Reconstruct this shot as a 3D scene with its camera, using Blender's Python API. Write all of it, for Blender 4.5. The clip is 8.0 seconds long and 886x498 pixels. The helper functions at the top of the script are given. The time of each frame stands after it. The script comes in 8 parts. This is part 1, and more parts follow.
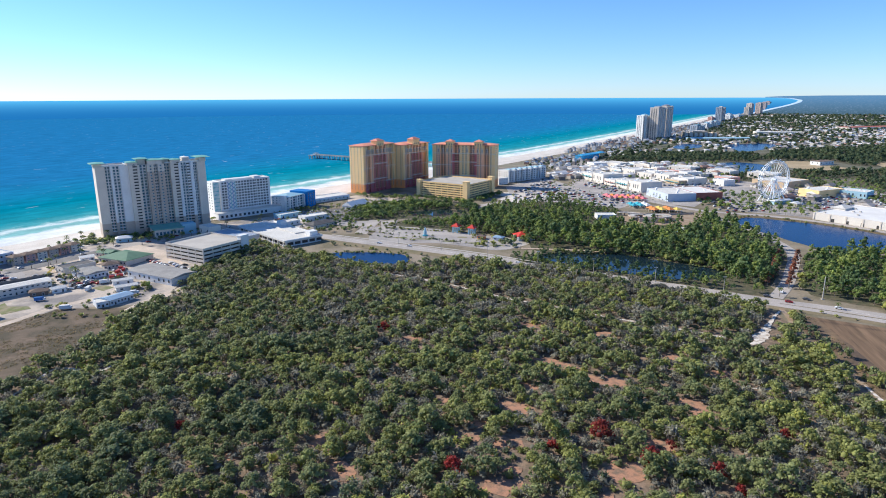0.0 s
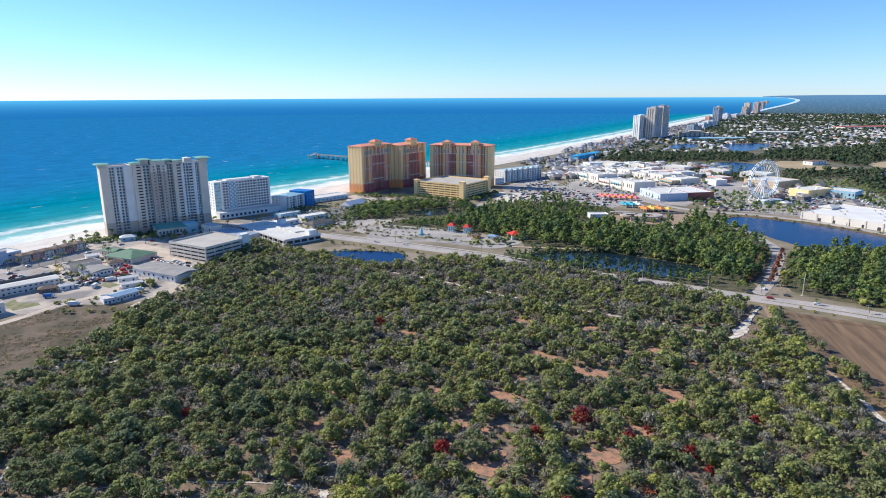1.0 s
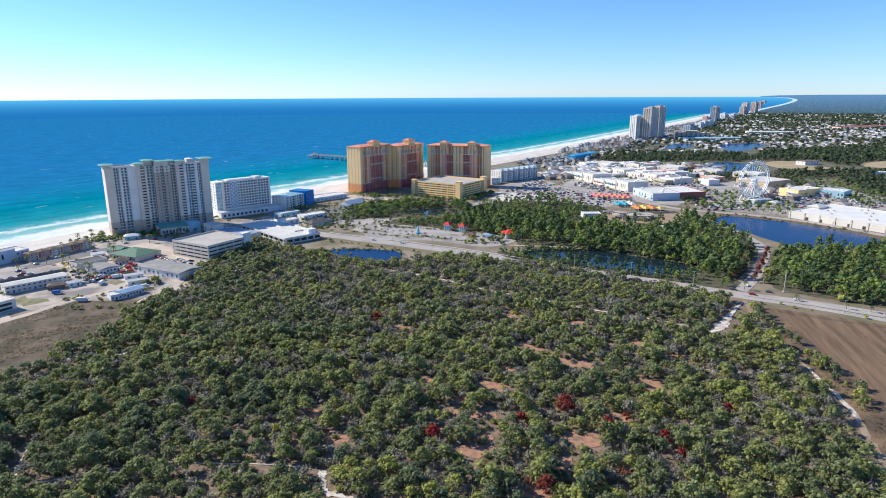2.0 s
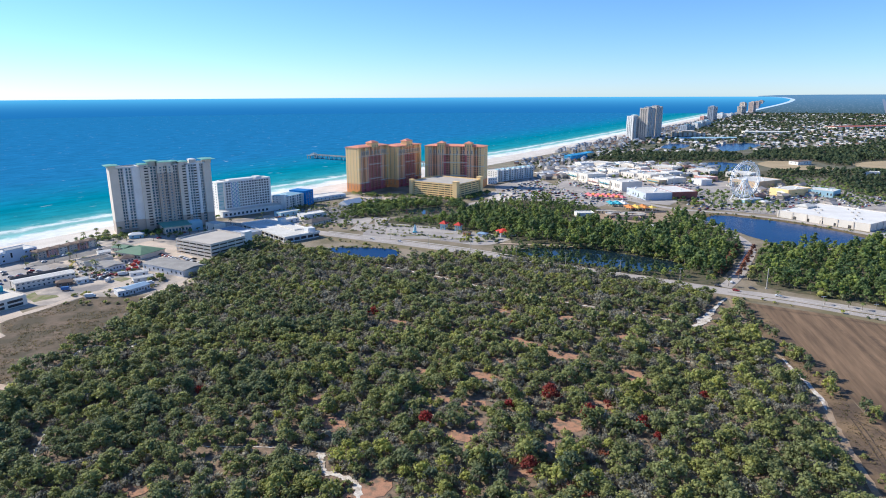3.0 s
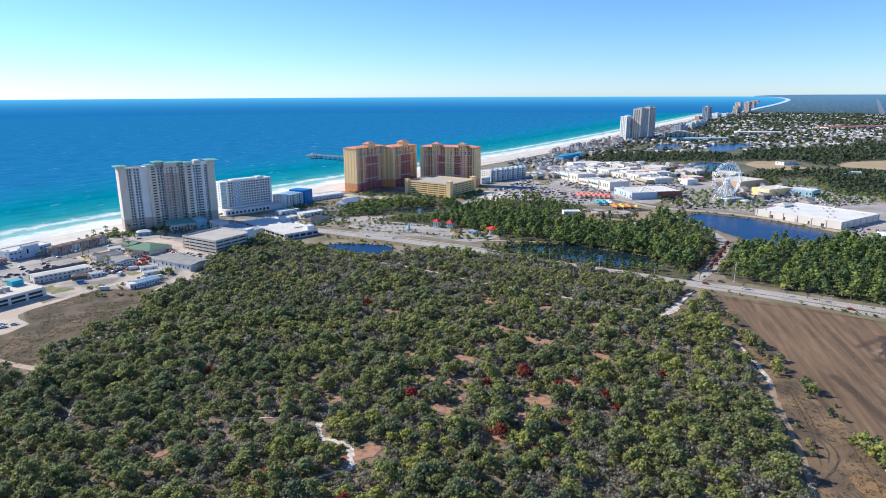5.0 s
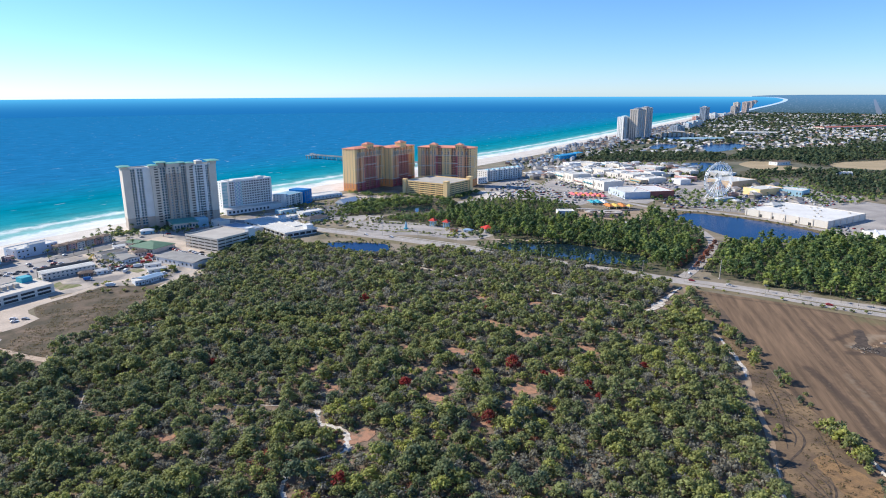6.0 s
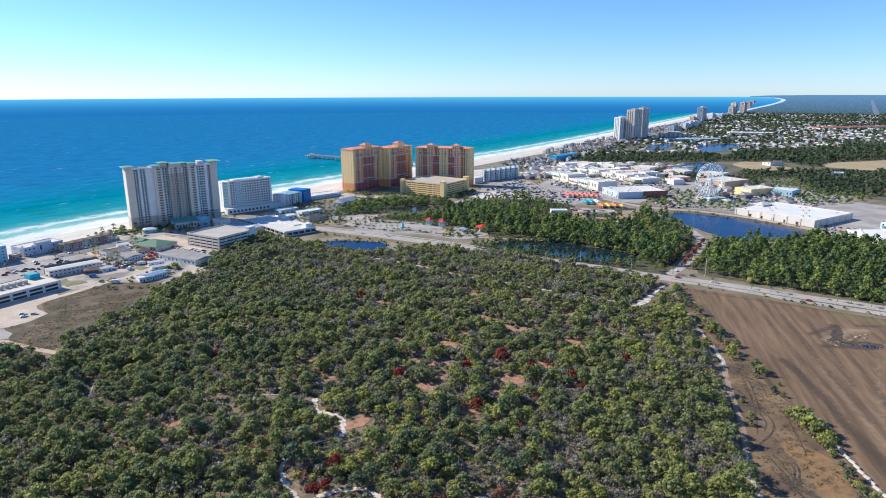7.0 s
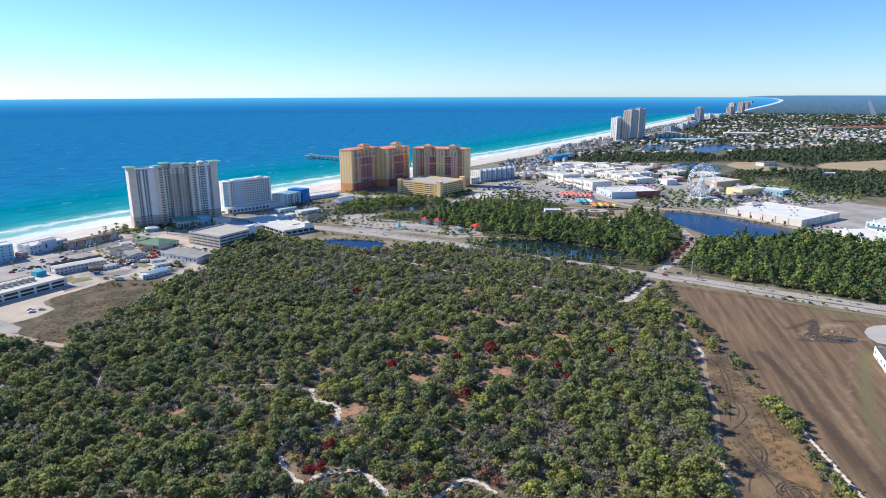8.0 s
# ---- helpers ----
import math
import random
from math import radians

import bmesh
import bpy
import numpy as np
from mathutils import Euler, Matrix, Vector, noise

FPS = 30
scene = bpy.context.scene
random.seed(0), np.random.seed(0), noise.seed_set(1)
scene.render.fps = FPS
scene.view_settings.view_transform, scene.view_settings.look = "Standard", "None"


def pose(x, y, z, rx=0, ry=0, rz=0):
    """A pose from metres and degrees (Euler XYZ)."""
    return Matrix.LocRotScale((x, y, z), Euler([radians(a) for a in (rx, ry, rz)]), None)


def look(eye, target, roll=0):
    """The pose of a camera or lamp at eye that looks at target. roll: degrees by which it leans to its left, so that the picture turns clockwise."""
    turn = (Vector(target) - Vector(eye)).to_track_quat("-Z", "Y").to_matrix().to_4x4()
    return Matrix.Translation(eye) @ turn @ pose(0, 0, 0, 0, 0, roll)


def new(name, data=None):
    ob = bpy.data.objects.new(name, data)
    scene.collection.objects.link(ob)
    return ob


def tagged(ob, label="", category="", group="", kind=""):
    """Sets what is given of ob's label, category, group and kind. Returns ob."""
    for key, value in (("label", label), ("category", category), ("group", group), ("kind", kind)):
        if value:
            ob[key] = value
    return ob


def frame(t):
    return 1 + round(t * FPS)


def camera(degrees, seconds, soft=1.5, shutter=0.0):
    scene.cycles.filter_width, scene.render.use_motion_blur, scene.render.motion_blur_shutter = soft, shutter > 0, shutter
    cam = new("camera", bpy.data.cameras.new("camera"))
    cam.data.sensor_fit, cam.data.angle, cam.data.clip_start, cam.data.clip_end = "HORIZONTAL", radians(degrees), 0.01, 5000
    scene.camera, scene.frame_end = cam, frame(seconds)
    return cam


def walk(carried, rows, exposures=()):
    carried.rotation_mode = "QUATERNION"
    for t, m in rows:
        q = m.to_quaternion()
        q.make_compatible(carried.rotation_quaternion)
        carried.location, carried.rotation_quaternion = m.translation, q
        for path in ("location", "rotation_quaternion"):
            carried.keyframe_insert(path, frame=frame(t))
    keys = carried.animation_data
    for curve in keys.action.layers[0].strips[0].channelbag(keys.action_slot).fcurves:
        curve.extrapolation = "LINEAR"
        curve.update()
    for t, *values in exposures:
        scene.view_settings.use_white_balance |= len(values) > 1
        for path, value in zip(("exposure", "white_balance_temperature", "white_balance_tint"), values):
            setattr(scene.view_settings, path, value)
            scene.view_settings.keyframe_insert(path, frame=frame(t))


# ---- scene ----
cam = camera(70.96, 8.0, soft=1.0)
# seconds, x, y, z, pitch, yaw, roll
ROWS = [
    (0.0, 0.00, 0.00, 130.00, -13.858, 0.000, -0.260),
    (1.0, 3.57, -15.13, 133.10, -13.933, -0.046, -0.265),
    (2.0, 7.00, -30.78, 136.11, -13.999, -0.090, -0.265),
    (3.0, 10.39, -46.82, 139.04, -14.058, -0.131, -0.259),
    (4.0, 13.83, -63.11, 141.90, -14.109, -0.170, -0.247),
    (5.0, 17.43, -79.50, 144.69, -14.151, -0.206, -0.230),
    (6.0, 21.28, -95.84, 147.43, -14.186, -0.239, -0.206),
    (7.0, 25.48, -112.00, 150.11, -14.213, -0.271, -0.178),
    (8.0, 30.12, -127.84, 152.75, -14.233, -0.299, -0.143),
]
walk(cam, [(t, pose(x, y, z, 90 + pitch, 0, yaw) @ pose(0, 0, 0, 0, 0, roll)) for t, x, y, z, pitch, yaw, roll in ROWS],
     [(0.0, 0.48, 4980, 10), (8.0, 0.48, 4980, 10)])

# ---- light ----
SUN_AZ, SUN_EL = -69.0, 34.0          # degrees, clockwise from +y, and over the horizon
world = bpy.data.worlds.new("sky")
scene.world = world
world.use_nodes = True
wn, wl = world.node_tree.nodes, world.node_tree.links
sky = wn.new("ShaderNodeTexSky")
sky.sky_type = "NISHITA"
sky.sun_disc = False
sky.sun_elevation, sky.sun_rotation = radians(SUN_EL), radians(SUN_AZ)
sky.altitude, sky.air_density, sky.dust_density, sky.ozone_density = 0, 0.85, 0.04, 4.4
wl.new(sky.outputs["Color"], wn["Background"].inputs["Color"])
wn["Background"].inputs["Strength"].default_value = 0.096
sun_data = bpy.data.lights.new("sun", "SUN")
sun_data.energy, sun_data.angle, sun_data.color = 5.0, radians(0.53), (1.0, 0.80, 0.52)
sun = new("sun", sun_data)
sun_way = Vector((math.sin(radians(SUN_AZ)) * math.cos(radians(SUN_EL)), math.cos(radians(SUN_AZ)) * math.cos(radians(SUN_EL)), math.sin(radians(SUN_EL))))
sun.matrix_world = look(sun_way * 500, (0, 0, 0))

# ---- materials ----
def mat(name, colour, rough=0.8, second=None, scale=0.2, fine=2.0, bump=0.0, metal=0.0, spec=0.3, vary=0.0, low=0.35, high=0.65, stretch=None, turn=0.0):
    """A surface of two mottled colours at two scales, with relief; vary: the spread from thing to thing."""
    m = bpy.data.materials.new(name)
    m.use_nodes = True
    n, l = m.node_tree.nodes, m.node_tree.links
    b = n["Principled BSDF"]
    b.inputs["Roughness"].default_value, b.inputs["Metallic"].default_value = rough, metal
    b.inputs["Specular IOR Level"].default_value = spec
    g = n.new("ShaderNodeNewGeometry")
    second = second or tuple(c * 0.8 for c in colour)
    n1, n2 = n.new("ShaderNodeTexNoise"), n.new("ShaderNodeTexNoise")
    n1.inputs["Scale"].default_value, n2.inputs["Scale"].default_value = scale, fine
    n1.inputs["Detail"].default_value, n2.inputs["Detail"].default_value = 5, 4
    place = g.outputs["Position"]
    if stretch:
        mp = n.new("ShaderNodeMapping")
        mp.vector_type = "TEXTURE"
        mp.inputs["Scale"].default_value, mp.inputs["Rotation"].default_value = (1 / stretch[0], 1 / stretch[1], 1), (0, 0, radians(turn))
        l.new(place, mp.inputs["Vector"])
        place = mp.outputs["Vector"]
    for k in (n1, n2):
        l.new(place, k.inputs["Vector"])
    r = n.new("ShaderNodeMapRange")
    r.inputs["From Min"].default_value, r.inputs["From Max"].default_value = low, high
    l.new(n1.outputs["Fac"], r.inputs["Value"])
    mix = n.new("ShaderNodeMix")
    mix.data_type = "RGBA"
    mix.inputs["A"].default_value, mix.inputs["B"].default_value = (*colour, 1), (*second, 1)
    l.new(r.outputs["Result"], mix.inputs["Factor"])
    grain = n.new("ShaderNodeMapRange")
    grain.inputs["From Min"].default_value, grain.inputs["From Max"].default_value = 0.25, 0.75
    by = 0.18 if rough >= 0.9 else 0.05
    grain.inputs["To Min"].default_value, grain.inputs["To Max"].default_value = 1 - by, 1 + by
    l.new(n2.outputs["Fac"], grain.inputs["Value"])
    value = grain.outputs["Result"]
    if vary:
        info, mr, mu = n.new("ShaderNodeObjectInfo"), n.new("ShaderNodeMapRange"), n.new("ShaderNodeMath")
        mr.inputs["To Min"].default_value, mr.inputs["To Max"].default_value = 1 - vary, 1 + vary
        mu.operation = "MULTIPLY"
        l.new(info.outputs["Random"], mr.inputs["Value"])
        l.new(mr.outputs["Result"], mu.inputs[0])
        l.new(value, mu.inputs[1])
        value = mu.outputs[0]
    hsv = n.new("ShaderNodeHueSaturation")
    l.new(mix.outputs["Result"], hsv.inputs["Color"])
    l.new(value, hsv.inputs["Value"])
    l.new(hsv.outputs["Color"], b.inputs["Base Color"])
    if bump:
        bp = n.new("ShaderNodeBump")
        bp.inputs["Distance"].default_value, bp.inputs["Strength"].default_value = bump, 0.8
        l.new(n2.outputs["Fac"], bp.inputs["Height"])
        l.new(bp.outputs["Normal"], b.inputs["Normal"])
    return m


def leaf_mat(name, dark, light, other, single=False):
    """Foliage: the attribute tint, or for single plants chance, sets the plant's own hue; islands vary leaf by leaf."""
    m = bpy.data.materials.new(name)
    m.use_nodes = True
    n, l = m.node_tree.nodes, m.node_tree.links
    b = n["Principled BSDF"]
    b.inputs["Roughness"].default_value, b.inputs["Specular IOR Level"].default_value = 0.65, 0.25
    at, info, geo = n.new("ShaderNodeAttribute"), n.new("ShaderNodeObjectInfo"), n.new("ShaderNodeNewGeometry")
    at.attribute_name = "tint"
    hue = info.outputs["Random"] if single else at.outputs["Fac"]
    ramp = n.new("ShaderNodeValToRGB")
    e = ramp.color_ramp.elements
    e[0].color, e[1].color = (*dark, 1), (*light, 1)
    e[1].position = 1.0
    k = ramp.color_ramp.elements.new(0.5)
    k.color = (*other, 1)
    l.new(hue, ramp.inputs["Fac"])
    mr = n.new("ShaderNodeMapRange")
    mr.inputs["To Min"].default_value, mr.inputs["To Max"].default_value = 0.6, 1.4
    l.new(geo.outputs["Random Per Island"], mr.inputs["Value"])
    hsv = n.new("ShaderNodeHueSaturation")
    l.new(ramp.outputs["Color"], hsv.inputs["Color"])
    l.new(mr.outputs["Result"], hsv.inputs["Value"])
    l.new(hsv.outputs["Color"], b.inputs["Base Color"])
    tr, ms = n.new("ShaderNodeBsdfTranslucent"), n.new("ShaderNodeMixShader")
    ms.inputs[0].default_value = 0.42
    through_leaf = n.new("ShaderNodeHueSaturation")
    through_leaf.inputs["Value"].default_value = 1.4
    l.new(hsv.outputs["Color"], through_leaf.inputs["Color"])
    l.new(through_leaf.outputs["Color"], tr.inputs["Color"])
    l.new(b.outputs["BSDF"], ms.inputs[1])
    l.new(tr.outputs["BSDF"], ms.inputs[2])
    l.new(ms.outputs["Shader"], n["Material Output"].inputs["Surface"])
    return m


M_SAND = mat("beach_sand", (0.72, 0.66, 0.58), 0.9, (0.62, 0.55, 0.46), 0.05, 1.5)
M_SOIL = mat("sandy_soil", (0.30, 0.245, 0.175), 0.95, (0.17, 0.145, 0.085), 0.035, 0.6, low=0.38, high=0.62)
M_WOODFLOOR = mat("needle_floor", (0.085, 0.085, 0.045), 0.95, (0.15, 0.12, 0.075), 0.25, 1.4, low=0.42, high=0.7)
M_LITTER = mat("forest_litter", (0.17, 0.13, 0.09), 0.95, (0.30, 0.21, 0.145), 0.30, 1.6, low=0.42, high=0.66)
M_CLAY = mat("orange_clearing", (0.42, 0.23, 0.14), 0.95, (0.20, 0.145, 0.10), 0.30, 2.6, low=0.46, high=0.66)
M_TRAIL = mat("white_trail_sand", (0.70, 0.64, 0.56), 0.95, (0.36, 0.28, 0.20), 0.38, 2.2, low=0.42, high=0.68)

def field_mat():
    """Graded dirt with streaks along the run of the grader; the attribute damp darkens it, weeds greens it."""
    m = mat("graded_dirt", (0.238, 0.156, 0.090), 0.95, (0.124, 0.083, 0.049), 0.24, 1.4, stretch=(1.0, 0.06), turn=-14.0, low=0.36, high=0.66, bump=0.2)
    n, l = m.node_tree.nodes, m.node_tree.links
    b = n["Principled BSDF"]
    colour = b.inputs["Base Color"].links[0].from_socket
    no, geo = n.new("ShaderNodeTexNoise"), n.new("ShaderNodeNewGeometry")
    no.inputs["Scale"].default_value, no.inputs["Detail"].default_value = 0.30, 9
    l.new(geo.outputs["Position"], no.inputs["Vector"])
    for name, tone in (("damp", (0.062, 0.044, 0.032)), ("weeds", (0.17, 0.165, 0.07)), ("pale", (0.34, 0.26, 0.17))):
        at, ad, mr, mix = n.new("ShaderNodeAttribute"), n.new("ShaderNodeMath"), n.new("ShaderNodeMapRange"), n.new("ShaderNodeMix")
        at.attribute_name = name
        ad.operation = "MULTIPLY_ADD"
        ad.inputs[1].default_value = 1.3
        l.new(no.outputs["Fac"], ad.inputs[0])
        l.new(at.outputs["Fac"], ad.inputs[2])
        mr.inputs["From Min"].default_value, mr.inputs["From Max"].default_value, mr.inputs["To Max"].default_value = 0.80, 1.50, 0.72
        l.new(ad.outputs[0], mr.inputs["Value"])
        mix.data_type = "RGBA"
        mix.inputs["B"].default_value = (*tone, 1)
        l.new(mr.outputs["Result"], mix.inputs["Factor"])
        l.new(colour, mix.inputs["A"])
        colour = mix.outputs["Result"]
    l.new(colour, b.inputs["Base Color"])
    return m


M_DIRT = field_mat()
M_RUT = mat("tyre_rut_soil", (0.062, 0.047, 0.037), 0.95, (0.12, 0.09, 0.065), 0.3, 1.5)
M_RUBBLE = mat("rubble", (0.30, 0.27, 0.23), 0.95, (0.16, 0.13, 0.10), 0.6, 2.0)
M_TYRE = mat("tyre_rubber", (0.02, 0.02, 0.02), 0.8)
M_ROAD = mat("worn_asphalt", (0.47, 0.415, 0.365), 0.9, (0.38, 0.34, 0.30), 0.05, 1.0)
M_LOT = mat("parking_asphalt", (0.45, 0.405, 0.36), 0.9, (0.31, 0.28, 0.255), 0.04, 1.0)
M_CONC = mat("concrete", (0.52, 0.48, 0.42), 0.85, (0.45, 0.41, 0.36), 0.1, 1.5)
M_WHITE = mat("white_paint", (0.78, 0.77, 0.75), 0.7, (0.70, 0.69, 0.67), 0.1, 1.0)
M_BEIGE = mat("beige_stucco", (0.70, 0.63, 0.53), 0.8, (0.64, 0.57, 0.48), 0.08, 1.0)
M_YELLOW = mat("yellow_stucco", (0.95, 0.68, 0.32), 0.8, (0.91, 0.63, 0.29), 0.08, 1.0)
# darker than the other pond colour: dark tree reflections are partly painted in
M_POND2 = mat("dark_reflection_water", (0.008, 0.020, 0.034), 0.05, (0.012, 0.024, 0.034), 0.03, 0.6, bump=0.012, spec=0.35)
M_POND = mat("pond_water", (0.008, 0.036, 0.12), 0.2, (0.013, 0.045, 0.14), 0.02, 0.6, bump=0.03, spec=0.05)
M_BARK = mat("bark", (0.27, 0.23, 0.19), 0.95, (0.17, 0.14, 0.115), 1.0, 5.0)
M_LEAF = leaf_mat("scrub_leaves", (0.130, 0.164, 0.094), (0.372, 0.376, 0.088), (0.240, 0.258, 0.100))
M_LEAF1 = leaf_mat("scrub_oak_leaves", (0.130, 0.164, 0.094), (0.372, 0.376, 0.088), (0.240, 0.258, 0.100), True)
M_GREY = leaf_mat("grey_twigs", (0.21, 0.212, 0.165), (0.36, 0.345, 0.26), (0.265, 0.25, 0.19))
M_RED = leaf_mat("red_leaves", (0.22, 0.05, 0.035), (0.32, 0.05, 0.04), (0.24, 0.035, 0.03), True)
M_PINE = leaf_mat("pine_needles", (0.100, 0.150, 0.062), (0.285, 0.330, 0.078), (0.175, 0.225, 0.070))


def sea_mat():
    """Sea water: its colour goes from foam and turquoise shallows to deep blue with the distance from the beach."""
    m = bpy.data.materials.new("sea_water")
    m.use_nodes = True
    n, l = m.node_tree.nodes, m.node_tree.links
    b = n["Principled BSDF"]
    b.inputs["Roughness"].default_value, b.inputs["Specular IOR Level"].default_value = 0.6, 0.0
    at, geo = n.new("ShaderNodeAttribute"), n.new("ShaderNodeNewGeometry")
    at.attribute_name = "offshore"
    no = n.new("ShaderNodeTexNoise")
    no.inputs["Scale"].default_value, no.inputs["Detail"].default_value = 0.012, 4
    l.new(geo.outputs["Position"], no.inputs["Vector"])
    mu = n.new("ShaderNodeMath")
    mu.operation = "MULTIPLY_ADD"
    mu.inputs[1].default_value = 0.03
    l.new(no.outputs["Fac"], mu.inputs[0])
    rag, ra = n.new("ShaderNodeTexNoise"), n.new("ShaderNodeMath")
    rag.inputs["Scale"].default_value, rag.inputs["Detail"].default_value, rag.inputs["Roughness"].default_value = 0.045, 6, 0.65
    l.new(geo.outputs["Position"], rag.inputs["Vector"])
    ra.operation = "MULTIPLY_ADD"
    ra.inputs[1].default_value = 0.045
    l.new(rag.outputs["Fac"], ra.inputs[0])
    l.new(at.outputs["Fac"], ra.inputs[2])
    l.new(ra.outputs[0], mu.inputs[2])
    ramp = n.new("ShaderNodeValToRGB")
    el = ramp.color_ramp.elements
    stops = [(0.0, (0.55, 0.52, 0.46)), (0.030, (0.58, 0.57, 0.52)), (0.045, (0.76, 0.77, 0.75)), (0.066, (0.72, 0.75, 0.73)), (0.078, (0.28, 0.50, 0.48)), (0.092, (0.26, 0.48, 0.47)), (0.102, (0.68, 0.73, 0.71)), (0.116, (0.12, 0.36, 0.38)), (0.145, (0.044, 0.275, 0.33)),
             (0.24, (0.024, 0.215, 0.300)), (0.34, (0.032, 0.205, 0.355)), (0.50, (0.036, 0.180, 0.370)), (1.0, (0.036, 0.175, 0.37))]
    el[0].position, el[0].color = stops[0][0], (*stops[0][1], 1)
    el[1].position, el[1].color = stops[-1][0], (*stops[-1][1], 1)
    for pos, col in stops[1:-1]:
        el.new(pos).color = (*col, 1)
    l.new(mu.outputs[0], ramp.inputs["Fac"])
    rip, mp, mr, hsv = n.new("ShaderNodeTexNoise"), n.new("ShaderNodeMapping"), n.new("ShaderNodeMapRange"), n.new("ShaderNodeHueSaturation")
    mp.vector_type = "TEXTURE"
    mp.inputs["Rotation"].default_value, mp.inputs["Scale"].default_value = (0, 0, radians(57)), (2.6, 1.0, 1.0)
    rip.inputs["Scale"].default_value, rip.inputs["Detail"].default_value, rip.inputs["Roughness"].default_value = 0.045, 9, 0.78
    l.new(geo.outputs["Position"], mp.inputs["Vector"])
    l.new(mp.outputs["Vector"], rip.inputs["Vector"])
    mr.inputs["From Min"].default_value, mr.inputs["From Max"].default_value = 0.34, 0.66
    mr.inputs["To Min"].default_value, mr.inputs["To Max"].default_value = 0.74, 1.26
    l.new(rip.outputs["Fac"], mr.inputs["Value"])
    l.new(ramp.outputs["Color"], hsv.inputs["Color"])
    l.new(mr.outputs["Result"], hsv.inputs["Value"])
    # small whitecaps
    cap, cr, cm = n.new("ShaderNodeTexNoise"), n.new("ShaderNodeMapRange"), n.new("ShaderNodeMix")
    cap.inputs["Scale"].default_value, cap.inputs["Detail"].default_value = 0.085, 3
    l.new(mp.outputs["Vector"], cap.inputs["Vector"])
    cr.inputs["From Min"].default_value, cr.inputs["From Max"].default_value, cr.inputs["To Max"].default_value = 0.67, 0.78, 0.6
    l.new(cap.outputs["Fac"], cr.inputs["Value"])
    cm.data_type = "RGBA"
    cm.inputs["B"].default_value = (0.6, 0.68, 0.72, 1)
    l.new(cr.outputs["Result"], cm.inputs["Factor"])
    l.new(hsv.outputs["Color"], cm.inputs["A"])
    l.new(cm.outputs["Result"], b.inputs["Base Color"])
    w = n.new("ShaderNodeTexNoise")
    w.inputs["Scale"].default_value, w.inputs["Detail"].default_value = 0.15, 5
    l.new(geo.outputs["Position"], w.inputs["Vector"])
    bp = n.new("ShaderNodeBump")
    bp.inputs["Distance"].default_value, bp.inputs["Strength"].default_value = 0.6, 0.5
    l.new(w.outputs["Fac"], bp.inputs["Height"])
    l.new(bp.outputs["Normal"], b.inputs["Normal"])
    return m


M_LAWN = mat("green_lawn", (0.17, 0.19, 0.065), 0.95, (0.30, 0.25, 0.16), 0.16, 1.2, low=0.4, high=0.65)
M_CARGLASS = mat("car_glass", (0.03, 0.035, 0.04), 0.35, (0.05, 0.055, 0.06), 0.3, 0.5, spec=0.3)
M_FARTREE = leaf_mat("far_tree_leaves", (0.060, 0.092, 0.050), (0.125, 0.145, 0.062), (0.088, 0.115, 0.055))
M_FARSCRUB = mat("far_scrub_land", (0.095, 0.10, 0.055), 0.95, (0.19, 0.17, 0.12), 0.008, 0.05)
M_DUNE = mat("dune_scrub", (0.30, 0.26, 0.19), 0.95, (0.17, 0.165, 0.10), 0.04, 0.4)
M_VERGE = mat("rough_brown_verge", (0.115, 0.082, 0.056), 0.95, (0.25, 0.17, 0.092), 0.06, 0.9, low=0.40, high=0.66, bump=0.2)
M_DRYLOT = mat("dry_weeds", (0.088, 0.072, 0.044), 0.95, (0.20, 0.145, 0.098), 0.07, 1.6, low=0.42, high=0.70, bump=0.2)
M_SANDLOT = mat("pale_sand_ground", (0.62, 0.51, 0.40), 0.95, (0.46, 0.38, 0.30), 0.05, 0.8)
M_LOT2 = mat("sand_and_asphalt", (0.52, 0.44, 0.355), 0.95, (0.25, 0.225, 0.205), 0.05, 0.8, low=0.42, high=0.60)
M_TRAIL2 = mat("tan_sand", (0.56, 0.44, 0.33), 0.95, (0.46, 0.35, 0.26), 0.2, 1.0)
M_TRACK = mat("brown_track_sand", (0.30, 0.215, 0.135), 0.95, (0.40, 0.31, 0.22), 0.12, 1.6, low=0.4, high=0.7)
M_BARE = mat("bare_lot_soil", (0.20, 0.145, 0.098), 0.95, (0.115, 0.088, 0.056), 0.25, 1.8, low=0.38, high=0.62)
M_STRAW = mat("straw_field", (0.44, 0.34, 0.20), 0.95, (0.36, 0.28, 0.16), 0.02, 0.3)
M_REED = mat("brown_reeds", (0.20, 0.14, 0.07), 0.95, (0.13, 0.105, 0.05), 0.2, 1.2, bump=0.3)
M_GRASS = mat("dry_grass", (0.26, 0.205, 0.12), 0.95, (0.17, 0.15, 0.075), 0.05, 0.8)
M_CREAM = mat("cream_stucco", (0.76, 0.70, 0.61), 0.8, (0.70, 0.64, 0.56), 0.06, 0.8)
M_PIER = mat("weathered_pier_concrete", (0.40, 0.39, 0.37), 0.9, (0.32, 0.31, 0.30), 0.2, 1.5)
M_WHITE2 = mat("white_store_roof", (0.80, 0.77, 0.72), 0.85, (0.70, 0.67, 0.62), 0.05, 0.5)
M_BRICK = mat("red_brick_wall", (0.34, 0.13, 0.10), 0.85, (0.28, 0.11, 0.09), 0.1, 2.0)
M_TAN2 = mat("warm_tan_stucco", (0.60, 0.45, 0.28), 0.85, (0.54, 0.40, 0.25), 0.08, 1.0)
